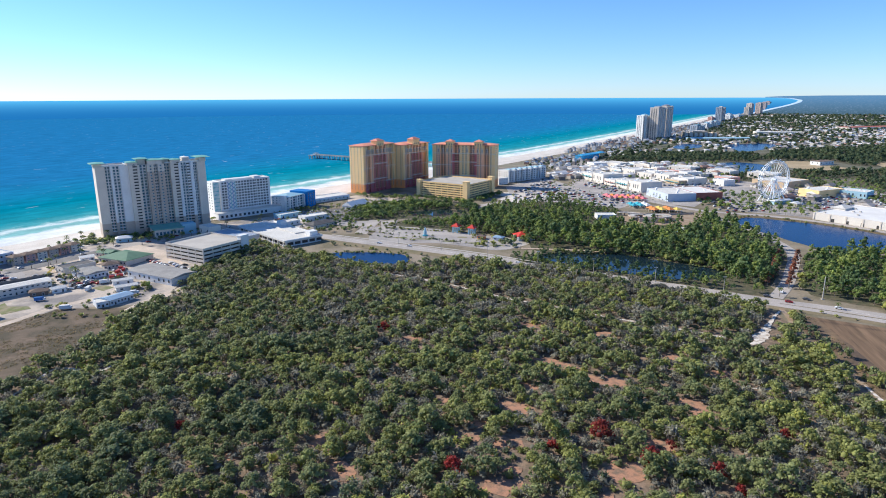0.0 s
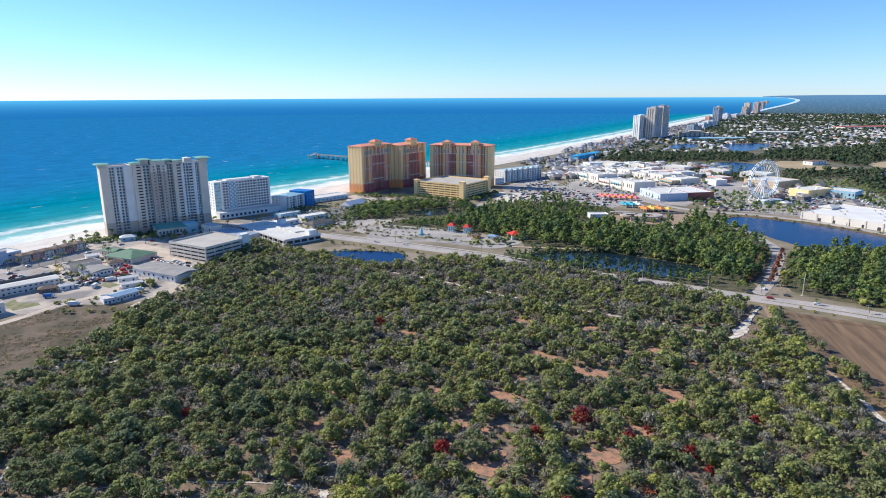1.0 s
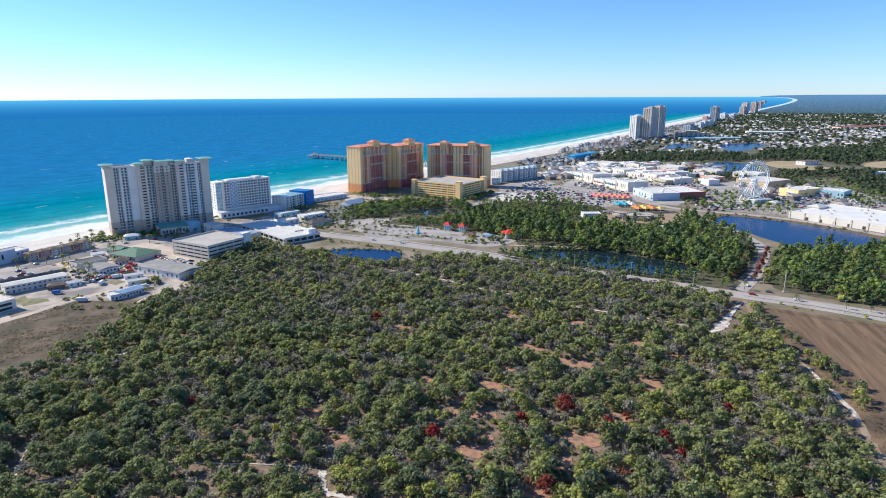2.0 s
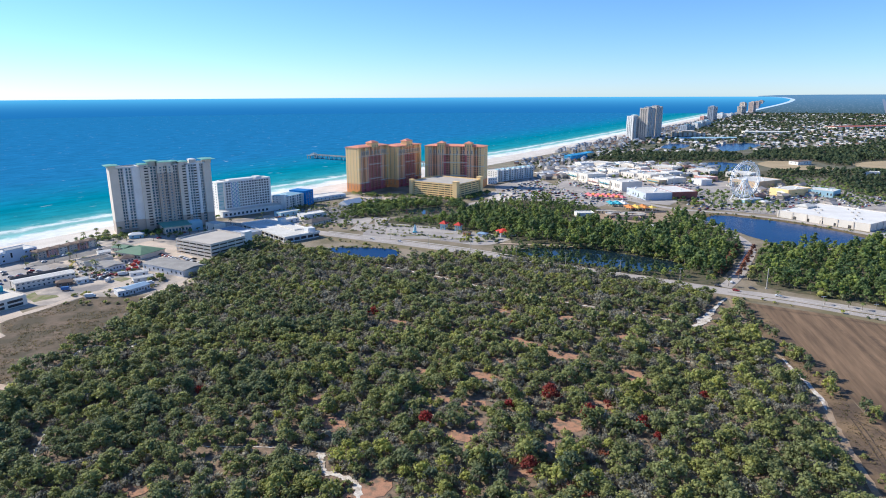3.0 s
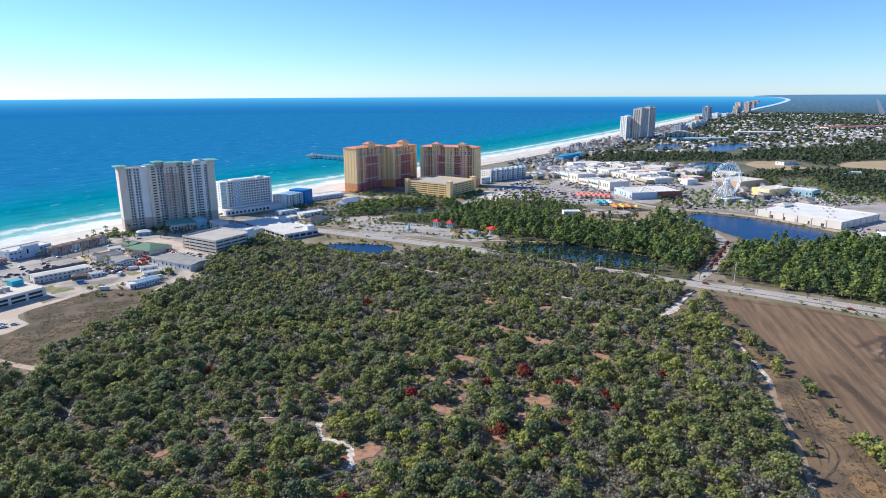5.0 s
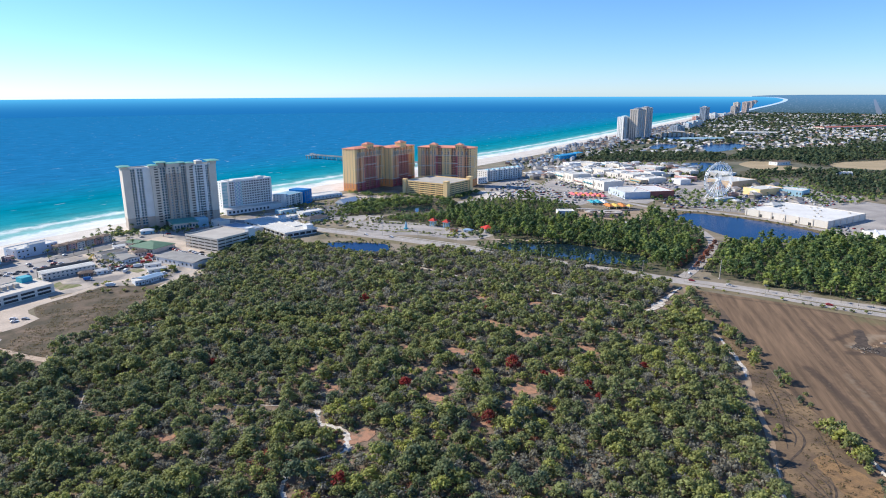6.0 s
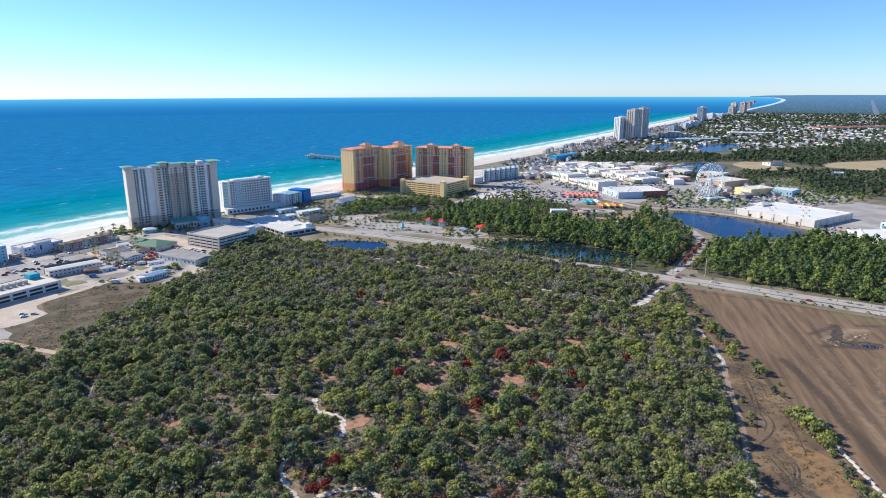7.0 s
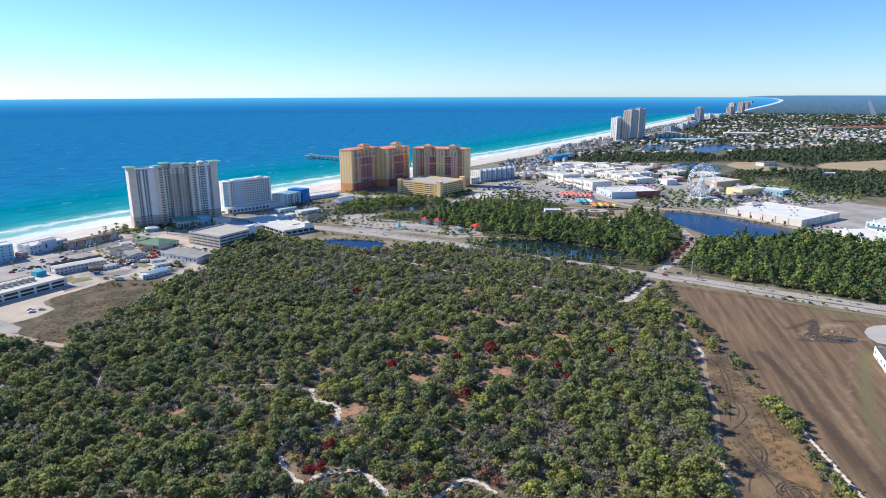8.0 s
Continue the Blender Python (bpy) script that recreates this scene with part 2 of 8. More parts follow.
M_GREYBEIGE = mat("grey_beige_tower", (0.76, 0.65, 0.54), 0.8, (0.70, 0.60, 0.50), 0.05, 0.5)
M_BLUEGREY = mat("blue_grey_glass_bays", (0.36, 0.40, 0.47), 0.5, (0.26, 0.30, 0.37), 0.05, 0.5)
M_PINKGREY = mat("pinkish_far_tower", (0.56, 0.44, 0.38), 0.8, (0.52, 0.41, 0.36), 0.05, 0.5)
M_TEALGREY = mat("teal_grey_bays", (0.16, 0.27, 0.30), 0.5, (0.14, 0.24, 0.27), 0.05, 0.5)
M_BRIGHTBLUE = mat("bright_blue_paint", (0.10, 0.40, 0.68), 0.7, (0.09, 0.36, 0.62), 0.1, 1.0)
M_REDROOF2 = mat("rust_red_roof", (0.40, 0.14, 0.10), 0.85, (0.34, 0.12, 0.09), 0.05, 0.5)
M_TENTPINK = mat("pink_canvas", (0.75, 0.22, 0.24), 0.8, (0.68, 0.20, 0.22), 0.3, 1.0)
M_TENTORANGE = mat("orange_canvas", (0.78, 0.30, 0.08), 0.8, (0.70, 0.26, 0.07), 0.3, 1.0)
M_TENTYELLOW = mat("yellow_canvas", (0.78, 0.55, 0.12), 0.8, (0.70, 0.50, 0.11), 0.3, 1.0)


def palette(name, colours, island=True, rough=0.8, spec=0.3):
    """One of a few colours, by chance, for each loose piece or each thing."""
    m = bpy.data.materials.new(name)
    m.use_nodes = True
    n, l = m.node_tree.nodes, m.node_tree.links
    b = n["Principled BSDF"]
    b.inputs["Roughness"].default_value, b.inputs["Specular IOR Level"].default_value = rough, spec
    src = n.new("ShaderNodeNewGeometry").outputs["Random Per Island"] if island else n.new("ShaderNodeObjectInfo").outputs["Random"]
    ramp = n.new("ShaderNodeValToRGB")
    ramp.color_ramp.interpolation = "CONSTANT"
    el = ramp.color_ramp.elements
    el[0].color = (*colours[0], 1)
    el[1].position, el[1].color = 1 / len(colours), (*colours[1], 1)
    for i, c in enumerate(colours[2:], 2):
        el.new(i / len(colours)).color = (*c, 1)
    l.new(src, ramp.inputs["Fac"])
    l.new(ramp.outputs["Color"], b.inputs["Base Color"])
    return m


M_TOWN = palette("town_walls_and_roofs", [(0.66, 0.64, 0.60), (0.46, 0.41, 0.36), (0.64, 0.62, 0.60), (0.30, 0.28, 0.26), (0.58, 0.53, 0.46), (0.36, 0.40, 0.46), (0.64, 0.60, 0.55), (0.32, 0.20, 0.15), (0.18, 0.165, 0.16), (0.26, 0.24, 0.225), (0.64, 0.63, 0.62), (0.40, 0.36, 0.33)])
M_STRAWLEAF = leaf_mat("dead_grass", (0.19, 0.14, 0.075), (0.28, 0.21, 0.11), (0.13, 0.12, 0.05))
M_RUST = leaf_mat("rust_leaves", (0.24, 0.10, 0.06), (0.36, 0.13, 0.07), (0.28, 0.15, 0.10), True)
M_FROND = leaf_mat("palm_fronds", (0.085, 0.12, 0.035), (0.17, 0.20, 0.06), (0.12, 0.15, 0.045), True)
M_CARS = palette("far_car_paint", [(0.65, 0.65, 0.65), (0.04, 0.04, 0.045), (0.35, 0.36, 0.38), (0.70, 0.70, 0.71), (0.22, 0.04, 0.04), (0.07, 0.10, 0.2), (0.12, 0.12, 0.13)], True, 0.5, 0.3)
M_CAR = palette("car_paint", [(0.70, 0.70, 0.70), (0.03, 0.03, 0.035), (0.35, 0.36, 0.38), (0.75, 0.75, 0.76), (0.30, 0.03, 0.03), (0.06, 0.10, 0.22), (0.12, 0.12, 0.13), (0.55, 0.55, 0.55)], False, 0.5, 0.3)
M_SEA = sea_mat()

# ---- making meshes ----
def mesh_of(name, verts, faces, materials, slots=None):
    me = bpy.data.meshes.new(name)
    me.from_pydata(verts, [], faces)
    for m in materials:
        me.materials.append(m)
    if slots:
        me.polygons.foreach_set("material_index", slots)
    me.update()
    return me


def part(name, bm, material, parent, label=""):
    me = bpy.data.meshes.new(name)
    bm.to_mesh(me)
    bm.free()
    me.materials.append(material)
    ob = new(name, me)
    ob.parent = parent
    if label:
        ob["label"] = label
    return ob


def add_box(bm, x0, y0, z0, x1, y1, z1):
    v = [bm.verts.new((x, y, z)) for z in (z0, z1) for x, y in ((x0, y0), (x1, y0), (x1, y1), (x0, y1))]
    for f in ((3, 2, 1, 0), (4, 5, 6, 7), (0, 1, 5, 4), (1, 2, 6, 5), (2, 3, 7, 6), (3, 0, 4, 7)):
        bm.faces.new([v[i] for i in f])


def box(x0, y0, z0, x1, y1, z1):
    bm = bmesh.new()
    add_box(bm, x0, y0, z0, x1, y1, z1)
    return bm


def thing(name, x, y, turn=0.0, label="", category="", group="", kind=""):
    ob = new(name)
    ob.matrix_world = pose(x, y, 0, 0, 0, turn)
    return tagged(ob, label, category, group, kind)


def smooth_line(points, step=8.0, closed=False):
    """A Catmull-Rom line through the points."""
    pts = [Vector(p) for p in points]
    n, out = len(pts), []
    for i in range(n if closed else n - 1):
        a, b, c, d = ((pts[(i + k) % n] if closed else pts[min(max(i + k, 0), n - 1)]) for k in (-1, 0, 1, 2))
        k = max(1, int((c - b).length / step))
        for j in range(k):
            t = j / k
            out.append(0.5 * ((2 * b) + (c - a) * t + (2 * a - 5 * b + 4 * c - d) * t * t + (3 * b - a - 3 * c + d) * t ** 3))
    if not closed:
        out.append(pts[-1])
    return out


def patch(name, outline, z, material, label="", wobble=1.5, step=8.0, smooth=True, kind="structure"):
    """A flat piece of ground inside an outline, its edge a little uneven."""
    pts = smooth_line([Vector((*p, 0)) for p in outline], step, True) if smooth else [Vector((*p, 0)) for p in outline]
    bm = bmesh.new()
    vs = []
    for p in pts:
        w = noise.noise_vector(p * 0.07) * wobble + noise.noise_vector(p * 0.31) * wobble * 0.7 + noise.noise_vector(p * 0.9) * wobble * 0.35
        vs.append(bm.verts.new((p.x + w.x, p.y + w.y, z)))
    f = bm.faces.new(vs)
    f.normal_update()
    if f.normal.z < 0:
        f.normal_flip()
    bmesh.ops.triangulate(bm, faces=[f])
    ob = part(name, bm, material, None)
    return tagged(ob, label, "", "", kind)


def strip(name, line, widths, z, material, label="", step=8.0, wobble=0.0, kind="structure"):
    """A band along a line: a road, a trail."""
    pts = smooth_line([Vector((*p, 0)) for p in line], step)
    n = len(pts)
    verts, faces = [], []
    for i, p in enumerate(pts):
        d = (pts[min(i + 1, n - 1)] - pts[max(i - 1, 0)]).normalized()
        side = Vector((-d.y, d.x, 0))
        u = i / (n - 1) * (len(widths) - 1)
        k = min(int(u), len(widths) - 2) if len(widths) > 1 else 0
        w = widths[0] if len(widths) == 1 else widths[k] + (widths[k + 1] - widths[k]) * (u - k)
        a, b = (max(0.1, 1 + wobble * (noise.noise(p * 0.13 + shift) + noise.noise(p * 0.45 + shift) + 0.7 * noise.noise(p * 1.1 + shift))) for shift in (Vector((0, 0, 0)), Vector((40, 9, 0))))
        verts += [(*(p + side * w / 2 * a).xy, z), (*(p - side * w / 2 * b).xy, z)]
        if i:
            faces.append((2 * i - 2, 2 * i - 1, 2 * i + 1, 2 * i))
    ob = new(name, mesh_of(name, verts, faces, [material]))
    return tagged(ob, label, "", "", kind)


# ---- ground, sea and shore ----
WATERLINE = [(-980, -430), (-720, 0), (-380, 567), (-212, 847), (-126, 974), (155, 1374), (374, 1704), (700, 2237), (1114, 2931), (1606, 3756), (2230, 4800)]
coast = smooth_line([Vector((*p, 0)) for p in WATERLINE], 40)
coast_side = []
for i, p in enumerate(coast):
    d = (coast[min(i + 1, len(coast) - 1)] - coast[max(i - 1, 0)]).normalized()
    coast_side.append(Vector((-d.y, d.x, 0)))


def shore(name, offsets, zs, material, label, attribute=False):
    """A sheet along the coast; offsets in metres out to sea."""
    k, verts, faces, off = len(offsets), [], [], []
    for p, s in zip(coast, coast_side):
        for o, z in zip(offsets, zs):
            q = p + s * o
            verts.append((q.x, q.y, z))
            off.append(max(o, 0) / 1000)
    for i in range(len(coast) - 1):
        for j in range(k - 1):
            a = i * k + j
            faces.append((a, a + k, a + k + 1, a + 1))
    me = mesh_of(name, verts, faces, [material])
    if attribute:
        me.attributes.new("offshore", "FLOAT", "POINT").data.foreach_set("value", off)
    return tagged(new(name, me), label, "", "", "structure")


shore("sea", [-6, 10, 30, 60, 100, 150, 220, 320, 500, 800, 1300, 2200, 3600, 5200], [0.1] * 14, M_SEA, "turquoise to deep blue gulf water with white surf", True)
shore("beach", [4, -20, -42, -64], [0.02, 0.6, 0.8, 0.03], M_SAND, "white quartz sand beach along the gulf")
ground_line = [p - s * 40 for p, s in zip(coast, coast_side)]
gv = [(p.x, p.y, 0.0) for p in ground_line] + [(5200, 4800, 0.0), (5200, -430, 0.0)]
bm = bmesh.new()
f = bm.faces.new([bm.verts.new(v) for v in gv])
f.normal_update()
if f.normal.z < 0:
    f.normal_flip()
bmesh.ops.triangulate(bm, faces=[f])
tagged(part("ground", bm, M_SOIL, None), "sandy soil with dry grass between town and woods", "", "", "structure")
FOREST = [(-340, -180), (-330, 200), (-262, 250), (-240, 252), (-214, 224), (-206, 235), (-196, 303), (-186, 382), (-189, 458), (-176, 540), (-125, 512), (-92, 495), (-60, 468), (-26, 470),
          (19, 488), (76, 466), (128, 434), (173, 402), (203, 368), (193, 281), (184, 214), (163, 153), (146, 90), (130, 0), (112, -180)]
patch("forest_floor", FOREST, 0.05, M_LITTER, "dark leaf litter and sand under scrub forest")


def level(y, line):
    """The x at which a broken line, rising in y, stands at y."""
    for (x0, y0), (x1, y1) in zip(line, line[1:]):
        if y0 <= y <= y1:
            return x0 + (x1 - x0) * (y - y0) / max(y1 - y0, 1e-6)
    return line[0][0] if y < line[0][1] else line[-1][0]


def near_line(x, y, line):
    best = 1e9
    for (x0, y0), (x1, y1) in zip(line, line[1:]):
        dx, dy = x1 - x0, y1 - y0
        t = min(1, max(0, ((x - x0) * dx + (y - y0) * dy) / (dx * dx + dy * dy)))
        best = min(best, math.hypot(x - x0 - t * dx, y - y0 - t * dy))
    return best


# damp and pale bands and weedy strips: line, half width, strength
DAMP = [([(222, 217), (222, 203), (218, 169), (213, 148), (212, 134), (208, 106), (204, 80), (196, 20)], 4.0, 1.0), ([(216, 181), (226, 184), (248, 193)], 2.0, 0.4), ([(261, 291), (248, 240), (232, 181), (226, 148)], 3.0, 0.55),
        ([(251, 307), (240, 253), (226, 184)], 1.8, 0.35), ([(278, 296), (257, 228), (240, 181)], 2.0, 0.5), ([(219, 331), (207, 281), (204, 241), (200, 193), (197, 167), (196, 148)], 2.4, 0.75), ([(260, 256), (282, 268)], 3.0, 0.9), ([(258, 237), (275, 236), (289, 238)], 4.0, 1.0), ([(300, 270), (322, 268)], 3.5, 0.7)]
DAMP += [([(240, 205), (226, 153)], 4.0, 0.5), ([(222, 345), (300, 298), (420, 222)], 3.0, 0.5), ([(214, 120), (208, 60)], 3.0, 0.5)]
PALE = [([(265, 246), (278, 254), (289, 262), (299, 262)], 4.5, 0.8), ([(278, 218), (252, 181), (232, 148), (222, 120)], 1.6, 0.45), ([(238, 210), (222, 140), (214, 100)], 2.0, 0.5), ([(292, 240), (300, 236)], 2.5, 0.7)]
WEEDY = [([(286, 218), (262, 182), (236, 140), (228, 110)], 5.0, 0.75), ([(300, 290), (340, 265), (420, 214)], 10.0, 0.6)]
left_edge = [(180, -60), (185, 80), (190, 100), (198, 164), (196, 191), (206, 240), (222, 352)]
right_edge = [(600, -60), (560, 140), (345, 278), (222, 352)]
verts, faces, tone = [], [], ([], [], [])
NX, NY = 80, 165
for j in range(NY + 1):
    y = -60 + 412 * j / NY
    x0, x1 = level(y, left_edge), level(y, right_edge)
    for i in range(NX + 1):
        x = x0 + (x1 - x0) * (i / NX) ** 1.4
        verts.append((x, y, 0.06 + 0.02 * noise.noise(Vector((x * 0.2, y * 0.05, 3)))))
        for out, lines in zip(tone, (DAMP, WEEDY, PALE)):
            out.append(max(s * max(0.0, 1.2 - near_line(x, y, line) / w) for line, w, s in lines))
for j in range(NY):
    for i in range(NX):
        a = j * (NX + 1) + i
        faces.append((a, a + 1, a + NX + 2, a + NX + 1))
me = mesh_of("graded_field", verts, faces, [M_DIRT])
for key, values in zip(("damp", "weeds", "pale"), tone):
    me.attributes.new(key, "FLOAT", "POINT").data.foreach_set("value", values)
tagged(new("graded_field", me), "brown graded dirt field with tyre tracks", "", "", "structure")
patch("rough_verge", [(212, 362), (222, 352), (206, 240), (196, 191), (198, 164), (190, 100), (185, 80), (180, -60), (118, -60), (146, 90), (164, 153), (186, 212), (194, 281)], 0.07, M_VERGE, "rough brown verge with tyre tracks beside the woods", wobble=0.8)
M_GOLD = mat("golden_weeds", (0.30, 0.185, 0.082), 0.95, (0.17, 0.11, 0.06), 0.22, 1.8, low=0.40, high=0.68, bump=0.3)
patch("weeds", [(174, 128), (182, 132), (189, 118), (187, 104), (182, 86), (174, 76), (170, 90), (172, 106)], 0.11, M_GOLD, "golden dead weeds on the rough verge", wobble=2.2, step=1.2)
patch("dry_lot", [(-246, 255), (-222, 230), (-206, 240), (-198, 300), (-192, 368), (-222, 374), (-243, 372), (-254, 350), (-266, 322), (-250, 300), (-253, 286), (-262, 274)], 0.06, M_DRYLOT, "dry brown weedy lot beside the woods")
patch("paved_corner", [(-300, 288), (-274, 279), (-250, 264), (-247, 255), (-300, 235)], 0.15, M_LOT, "grey paved corner beside the sandy ground", wobble=0.4, smooth=False)
patch("sand_lot", [(-340, 235), (-290, 262), (-271, 273), (-262, 272), (-253, 286), (-250, 300), (-268, 317), (-264, 340), (-285, 345), (-312, 295), (-345, 270)], 0.09, M_SANDLOT, "pale sandy parking ground")
patch("village_ground", [(-352, 296), (-300, 330), (-222, 378), (-192, 385), (-186, 452), (-170, 530), (-165, 600), (-150, 700), (-240, 640), (-330, 540), (-440, 360), (-480, 240)], 0.04, M_LOT2, "pale worn sand and asphalt between low buildings")
strip("dirt_track", [(-280, 296), (-272, 322), (-257, 352), (-245, 379), (-228, 396), (-205, 404)], [6.0], 0.11, M_SANDLOT, "pale sandy track past the dry lot", wobble=0.3)
strip("dirt_track", [(-330, 262), (-258, 252), (-230, 243), (-202, 232)], [4.0, 6.0, 4.0], 0.12, M_TRAIL2, "sandy track into the woods", wobble=0.4)
TRACK = [(211, 368), (206, 348), (199, 323), (197, 297), (195, 273), (191, 249), (190, 236), (187, 217), (181, 199), (175, 181), (169, 160), (163, 141), (156, 123), (149, 106), (147, 91), (143, 60), (136, 0)]
strip("dirt_track", TRACK, [3.2, 2.6, 2.8, 2.4, 2.2], 0.13, M_TRACK, "sandy dirt track along the edge of the woods", wobble=0.5, step=3)
strip("sand_drift", [(193, 262), (191, 248), (190, 236), (187, 217), (183, 206)], [0.4, 2.0, 2.2, 2.8, 0.4], 0.28, M_TRAIL, "white sand on the track", wobble=0.5, step=1.5)
strip("sand_drift", [(158, 128), (153, 116), (148, 100), (147, 88)], [0.4, 1.3, 1.6, 0.4], 0.28, M_TRAIL, "white sand on the track", wobble=0.6, step=1.5)
WHITE_TRAIL = [(208, 363), (200, 354), (184, 333), (171, 315), (162, 309)]
strip("sand_trail", WHITE_TRAIL, [0.8, 2.4, 3.4, 8.0, 1.0], 0.30, M_TRAIL, "broad white sand trail to the road", wobble=0.55, step=1.5)
TRAILS = [
    ([(-45, 452), (-23, 439), (2, 423), (25, 404), (45, 388), (73, 371), (99, 353), (120, 341), (144, 327), (162, 316)], 2.5),
    ([(121, 279), (134, 262), (156, 256), (176, 251), (191, 244)], 1.0),
    ([(-200, 238), (-194, 249), (-193, 262), (-192, 280), (-188, 284), (-178, 282), (-167, 282), (-165, 290)], 2.2),
    ([(-38, 174), (-35, 162), (-29, 159), (-22, 154), (-19, 144), (-21, 137), (-37, 128), (-40, 114), (-35, 102), (-26, 92), (-14, 99), (-2, 98), (10, 83)], 2.7),
]
TRAILS += [
    ([(26, 78), (30, 83), (39, 93), (45, 92), (52, 84)], 2.7),
    ([(-215, 165), (-203, 181), (-200, 198)], 3.0),
    ([(-160, 197), (-156, 184), (-152, 174), (-147, 169), (-139, 168), (-122, 174), (-99, 180), (-82, 179), (-56, 178), (-38, 174)], 0.9),
]
for line, w in TRAILS:
    strip("sand_trail", line, [w * 0.74], 0.26, M_TRAIL, "narrow white sand trail through the scrub", wobble=1.1, step=0.8)
patch("lawn", [(-288, 376), (-272, 362), (-262, 374), (-266, 378), (-279, 378), (-285, 385)], 0.12, M_LAWN, "small green lawn between low buildings", wobble=0.8, smooth=False)
patch("lawn", [(-246, 417), (-235, 409), (-231, 418), (-241, 424)], 0.12, M_LAWN, "small green lawn between low buildings", wobble=0.8, smooth=False)
patch("sand_strip", [(-200, 366), (-190, 368), (-182, 390), (-177, 414), (-183, 424), (-190, 408), (-197, 392)], 0.13, M_SANDLOT, "pale sand between the woods and the warehouse", wobble=1.5, step=3)
for k, pts in enumerate(([(-250, 278), (-240, 272), (-232, 276), (-238, 282)], [(-240, 262), (-228, 258), (-220, 266), (-231, 270)], [(-226, 300), (-216, 296), (-212, 304), (-221, 308)], [(-236, 322), (-226, 318), (-222, 326)])):
    patch("bare_patch", pts, 0.10 + 0.006 * k, M_BARE, "bare tan soil in the weedy lot", wobble=3.5, step=1.5)
# orange clearings: centre, half length, half width, turn
CLEARINGS = [(56, 287, 14, 4.5, -38), (76, 268, 11, 5.5, -25), (29, 243, 9.5, 5.5, -5), (51, 339, 9, 5, 0), (16, 301, 5, 4.5, 10), (-17, 321, 7, 4, 0), (25, 214, 6.5, 4, 15), (8, 218, 6, 3.5, 0), (116, 295, 5.5, 6, -20),
             (107, 242, 5.5, 9, 15)]
CLEARINGS += [(64, 194, 8, 7.5, 30), (81, 211, 6.5, 5, -15), (19, 187, 9, 5, 5), (25, 196, 4, 3, 20), (14, 228, 5, 4, 30), (-16, 150, 9, 7, 30), (-36, 196, 5, 8, 20), (-48, 218, 4, 7, 10),
             (40, 262, 5, 3, -30), (-2, 250, 5, 3, 0), (88, 326, 7, 4, 0), (40, 160, 6, 4, 0), (-100, 150, 6, 4, 0), (52, 178, 6, 4, 40), (132, 275, 6, 4, 40), (-80, 205, 5, 3, 0)]
for i, (cx, cy, a, b, turn) in enumerate(CLEARINGS):
    c, s = math.cos(radians(turn)), math.sin(radians(turn))
    patch("clearing", [(cx + a * math.cos(k) * c - 0.9 * b * math.sin(k) * s, cy + a * math.cos(k) * s + 0.9 * b * math.sin(k) * c) for k in (j * math.pi / 5 for j in range(10))], 0.10 + 0.006 * i, M_CLAY, "bare orange-brown soil clearing in the scrub", wobble=2.4, step=1.4)

# ---- water ----
patch("lake", [(305, 640), (322, 660), (342, 660), (392, 618), (419, 570), (425, 545), (408, 524), (367, 507), (330, 513), (318, 550), (308, 600)], 0.06, M_POND, "deep blue lake beside the woods")
patch("lake_bank", [(298, 645), (322, 672), (346, 671), (398, 628), (428, 574), (440, 545), (428, 530), (424, 546), (418, 570), (391, 616), (342, 659), (322, 660), (305, 640)], 0.09, M_REED, "brown reed bank of the lake")
patch("pond", [(-94, 508), (-60, 474), (-32, 474), (-29, 500), (-45, 512), (-88, 516)], 0.22, M_POND, "small blue pond at the edge of the woods", step=4)
LONG_POND = [(72, 496), (84, 506), (104, 512), (148, 504), (178, 482), (206, 460), (212, 440), (192, 430), (178, 430), (156, 436), (130, 452), (104, 472), (84, 486)]
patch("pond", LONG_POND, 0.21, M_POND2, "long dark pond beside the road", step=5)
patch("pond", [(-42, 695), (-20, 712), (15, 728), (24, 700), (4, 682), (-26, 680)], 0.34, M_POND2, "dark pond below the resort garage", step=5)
LAGOON_A = [(710, 1571), (776, 1669), (853, 1704), (890, 1672), (829, 1582), (761, 1502), (697, 1466)]
LAGOON_B = [(581, 1578), (625, 1668), (673, 1705), (683, 1655), (642, 1575), (594, 1543)]
LAGOON_C = [(500, 1150), (549, 1215), (584, 1224), (606, 1182), (598, 1130), (541, 1050), (500, 1066), (486, 1100)]
patch("far_lake", LAGOON_A, 0.30, M_POND, "blue lagoon among far trees")
patch("far_lake", LAGOON_B, 0.31, M_POND, "narrow blue lagoon by the far houses")
patch("far_lake", LAGOON_C, 0.29, M_POND, "blue lagoon behind the shops")

# ---- roads and parking ----
MAIN_ROAD = [(-150, 605), (-107, 575), (-10, 523), (44, 491), (97, 452), (157, 416), (205, 384), (250, 358), (300, 322), (349, 290), (560, 150)]
strip("road", MAIN_ROAD, [15.0, 15.0, 16.0, 16.0, 25.0, 29.0, 30.0], 0.12, M_ROAD, "pale worn asphalt road")
FRONT_ROAD = [(-520, 180), (-400, 360), (-333, 470), (-290, 540), (-215, 620), (-150, 690), (-95, 722), (-30, 752), (31, 738), (100, 797), (180, 900), (300, 1080), (520, 1480), (760, 1880)]
strip("road", FRONT_ROAD, [15.0], 0.14, M_ROAD, "grey asphalt beach road along the hotels")
strip("road", [(218, 388), (240, 416), (262, 450), (288, 494), (300, 530), (304, 600), (290, 690)], [9.0], 0.16, M_ROAD, "side street into the pine woods")
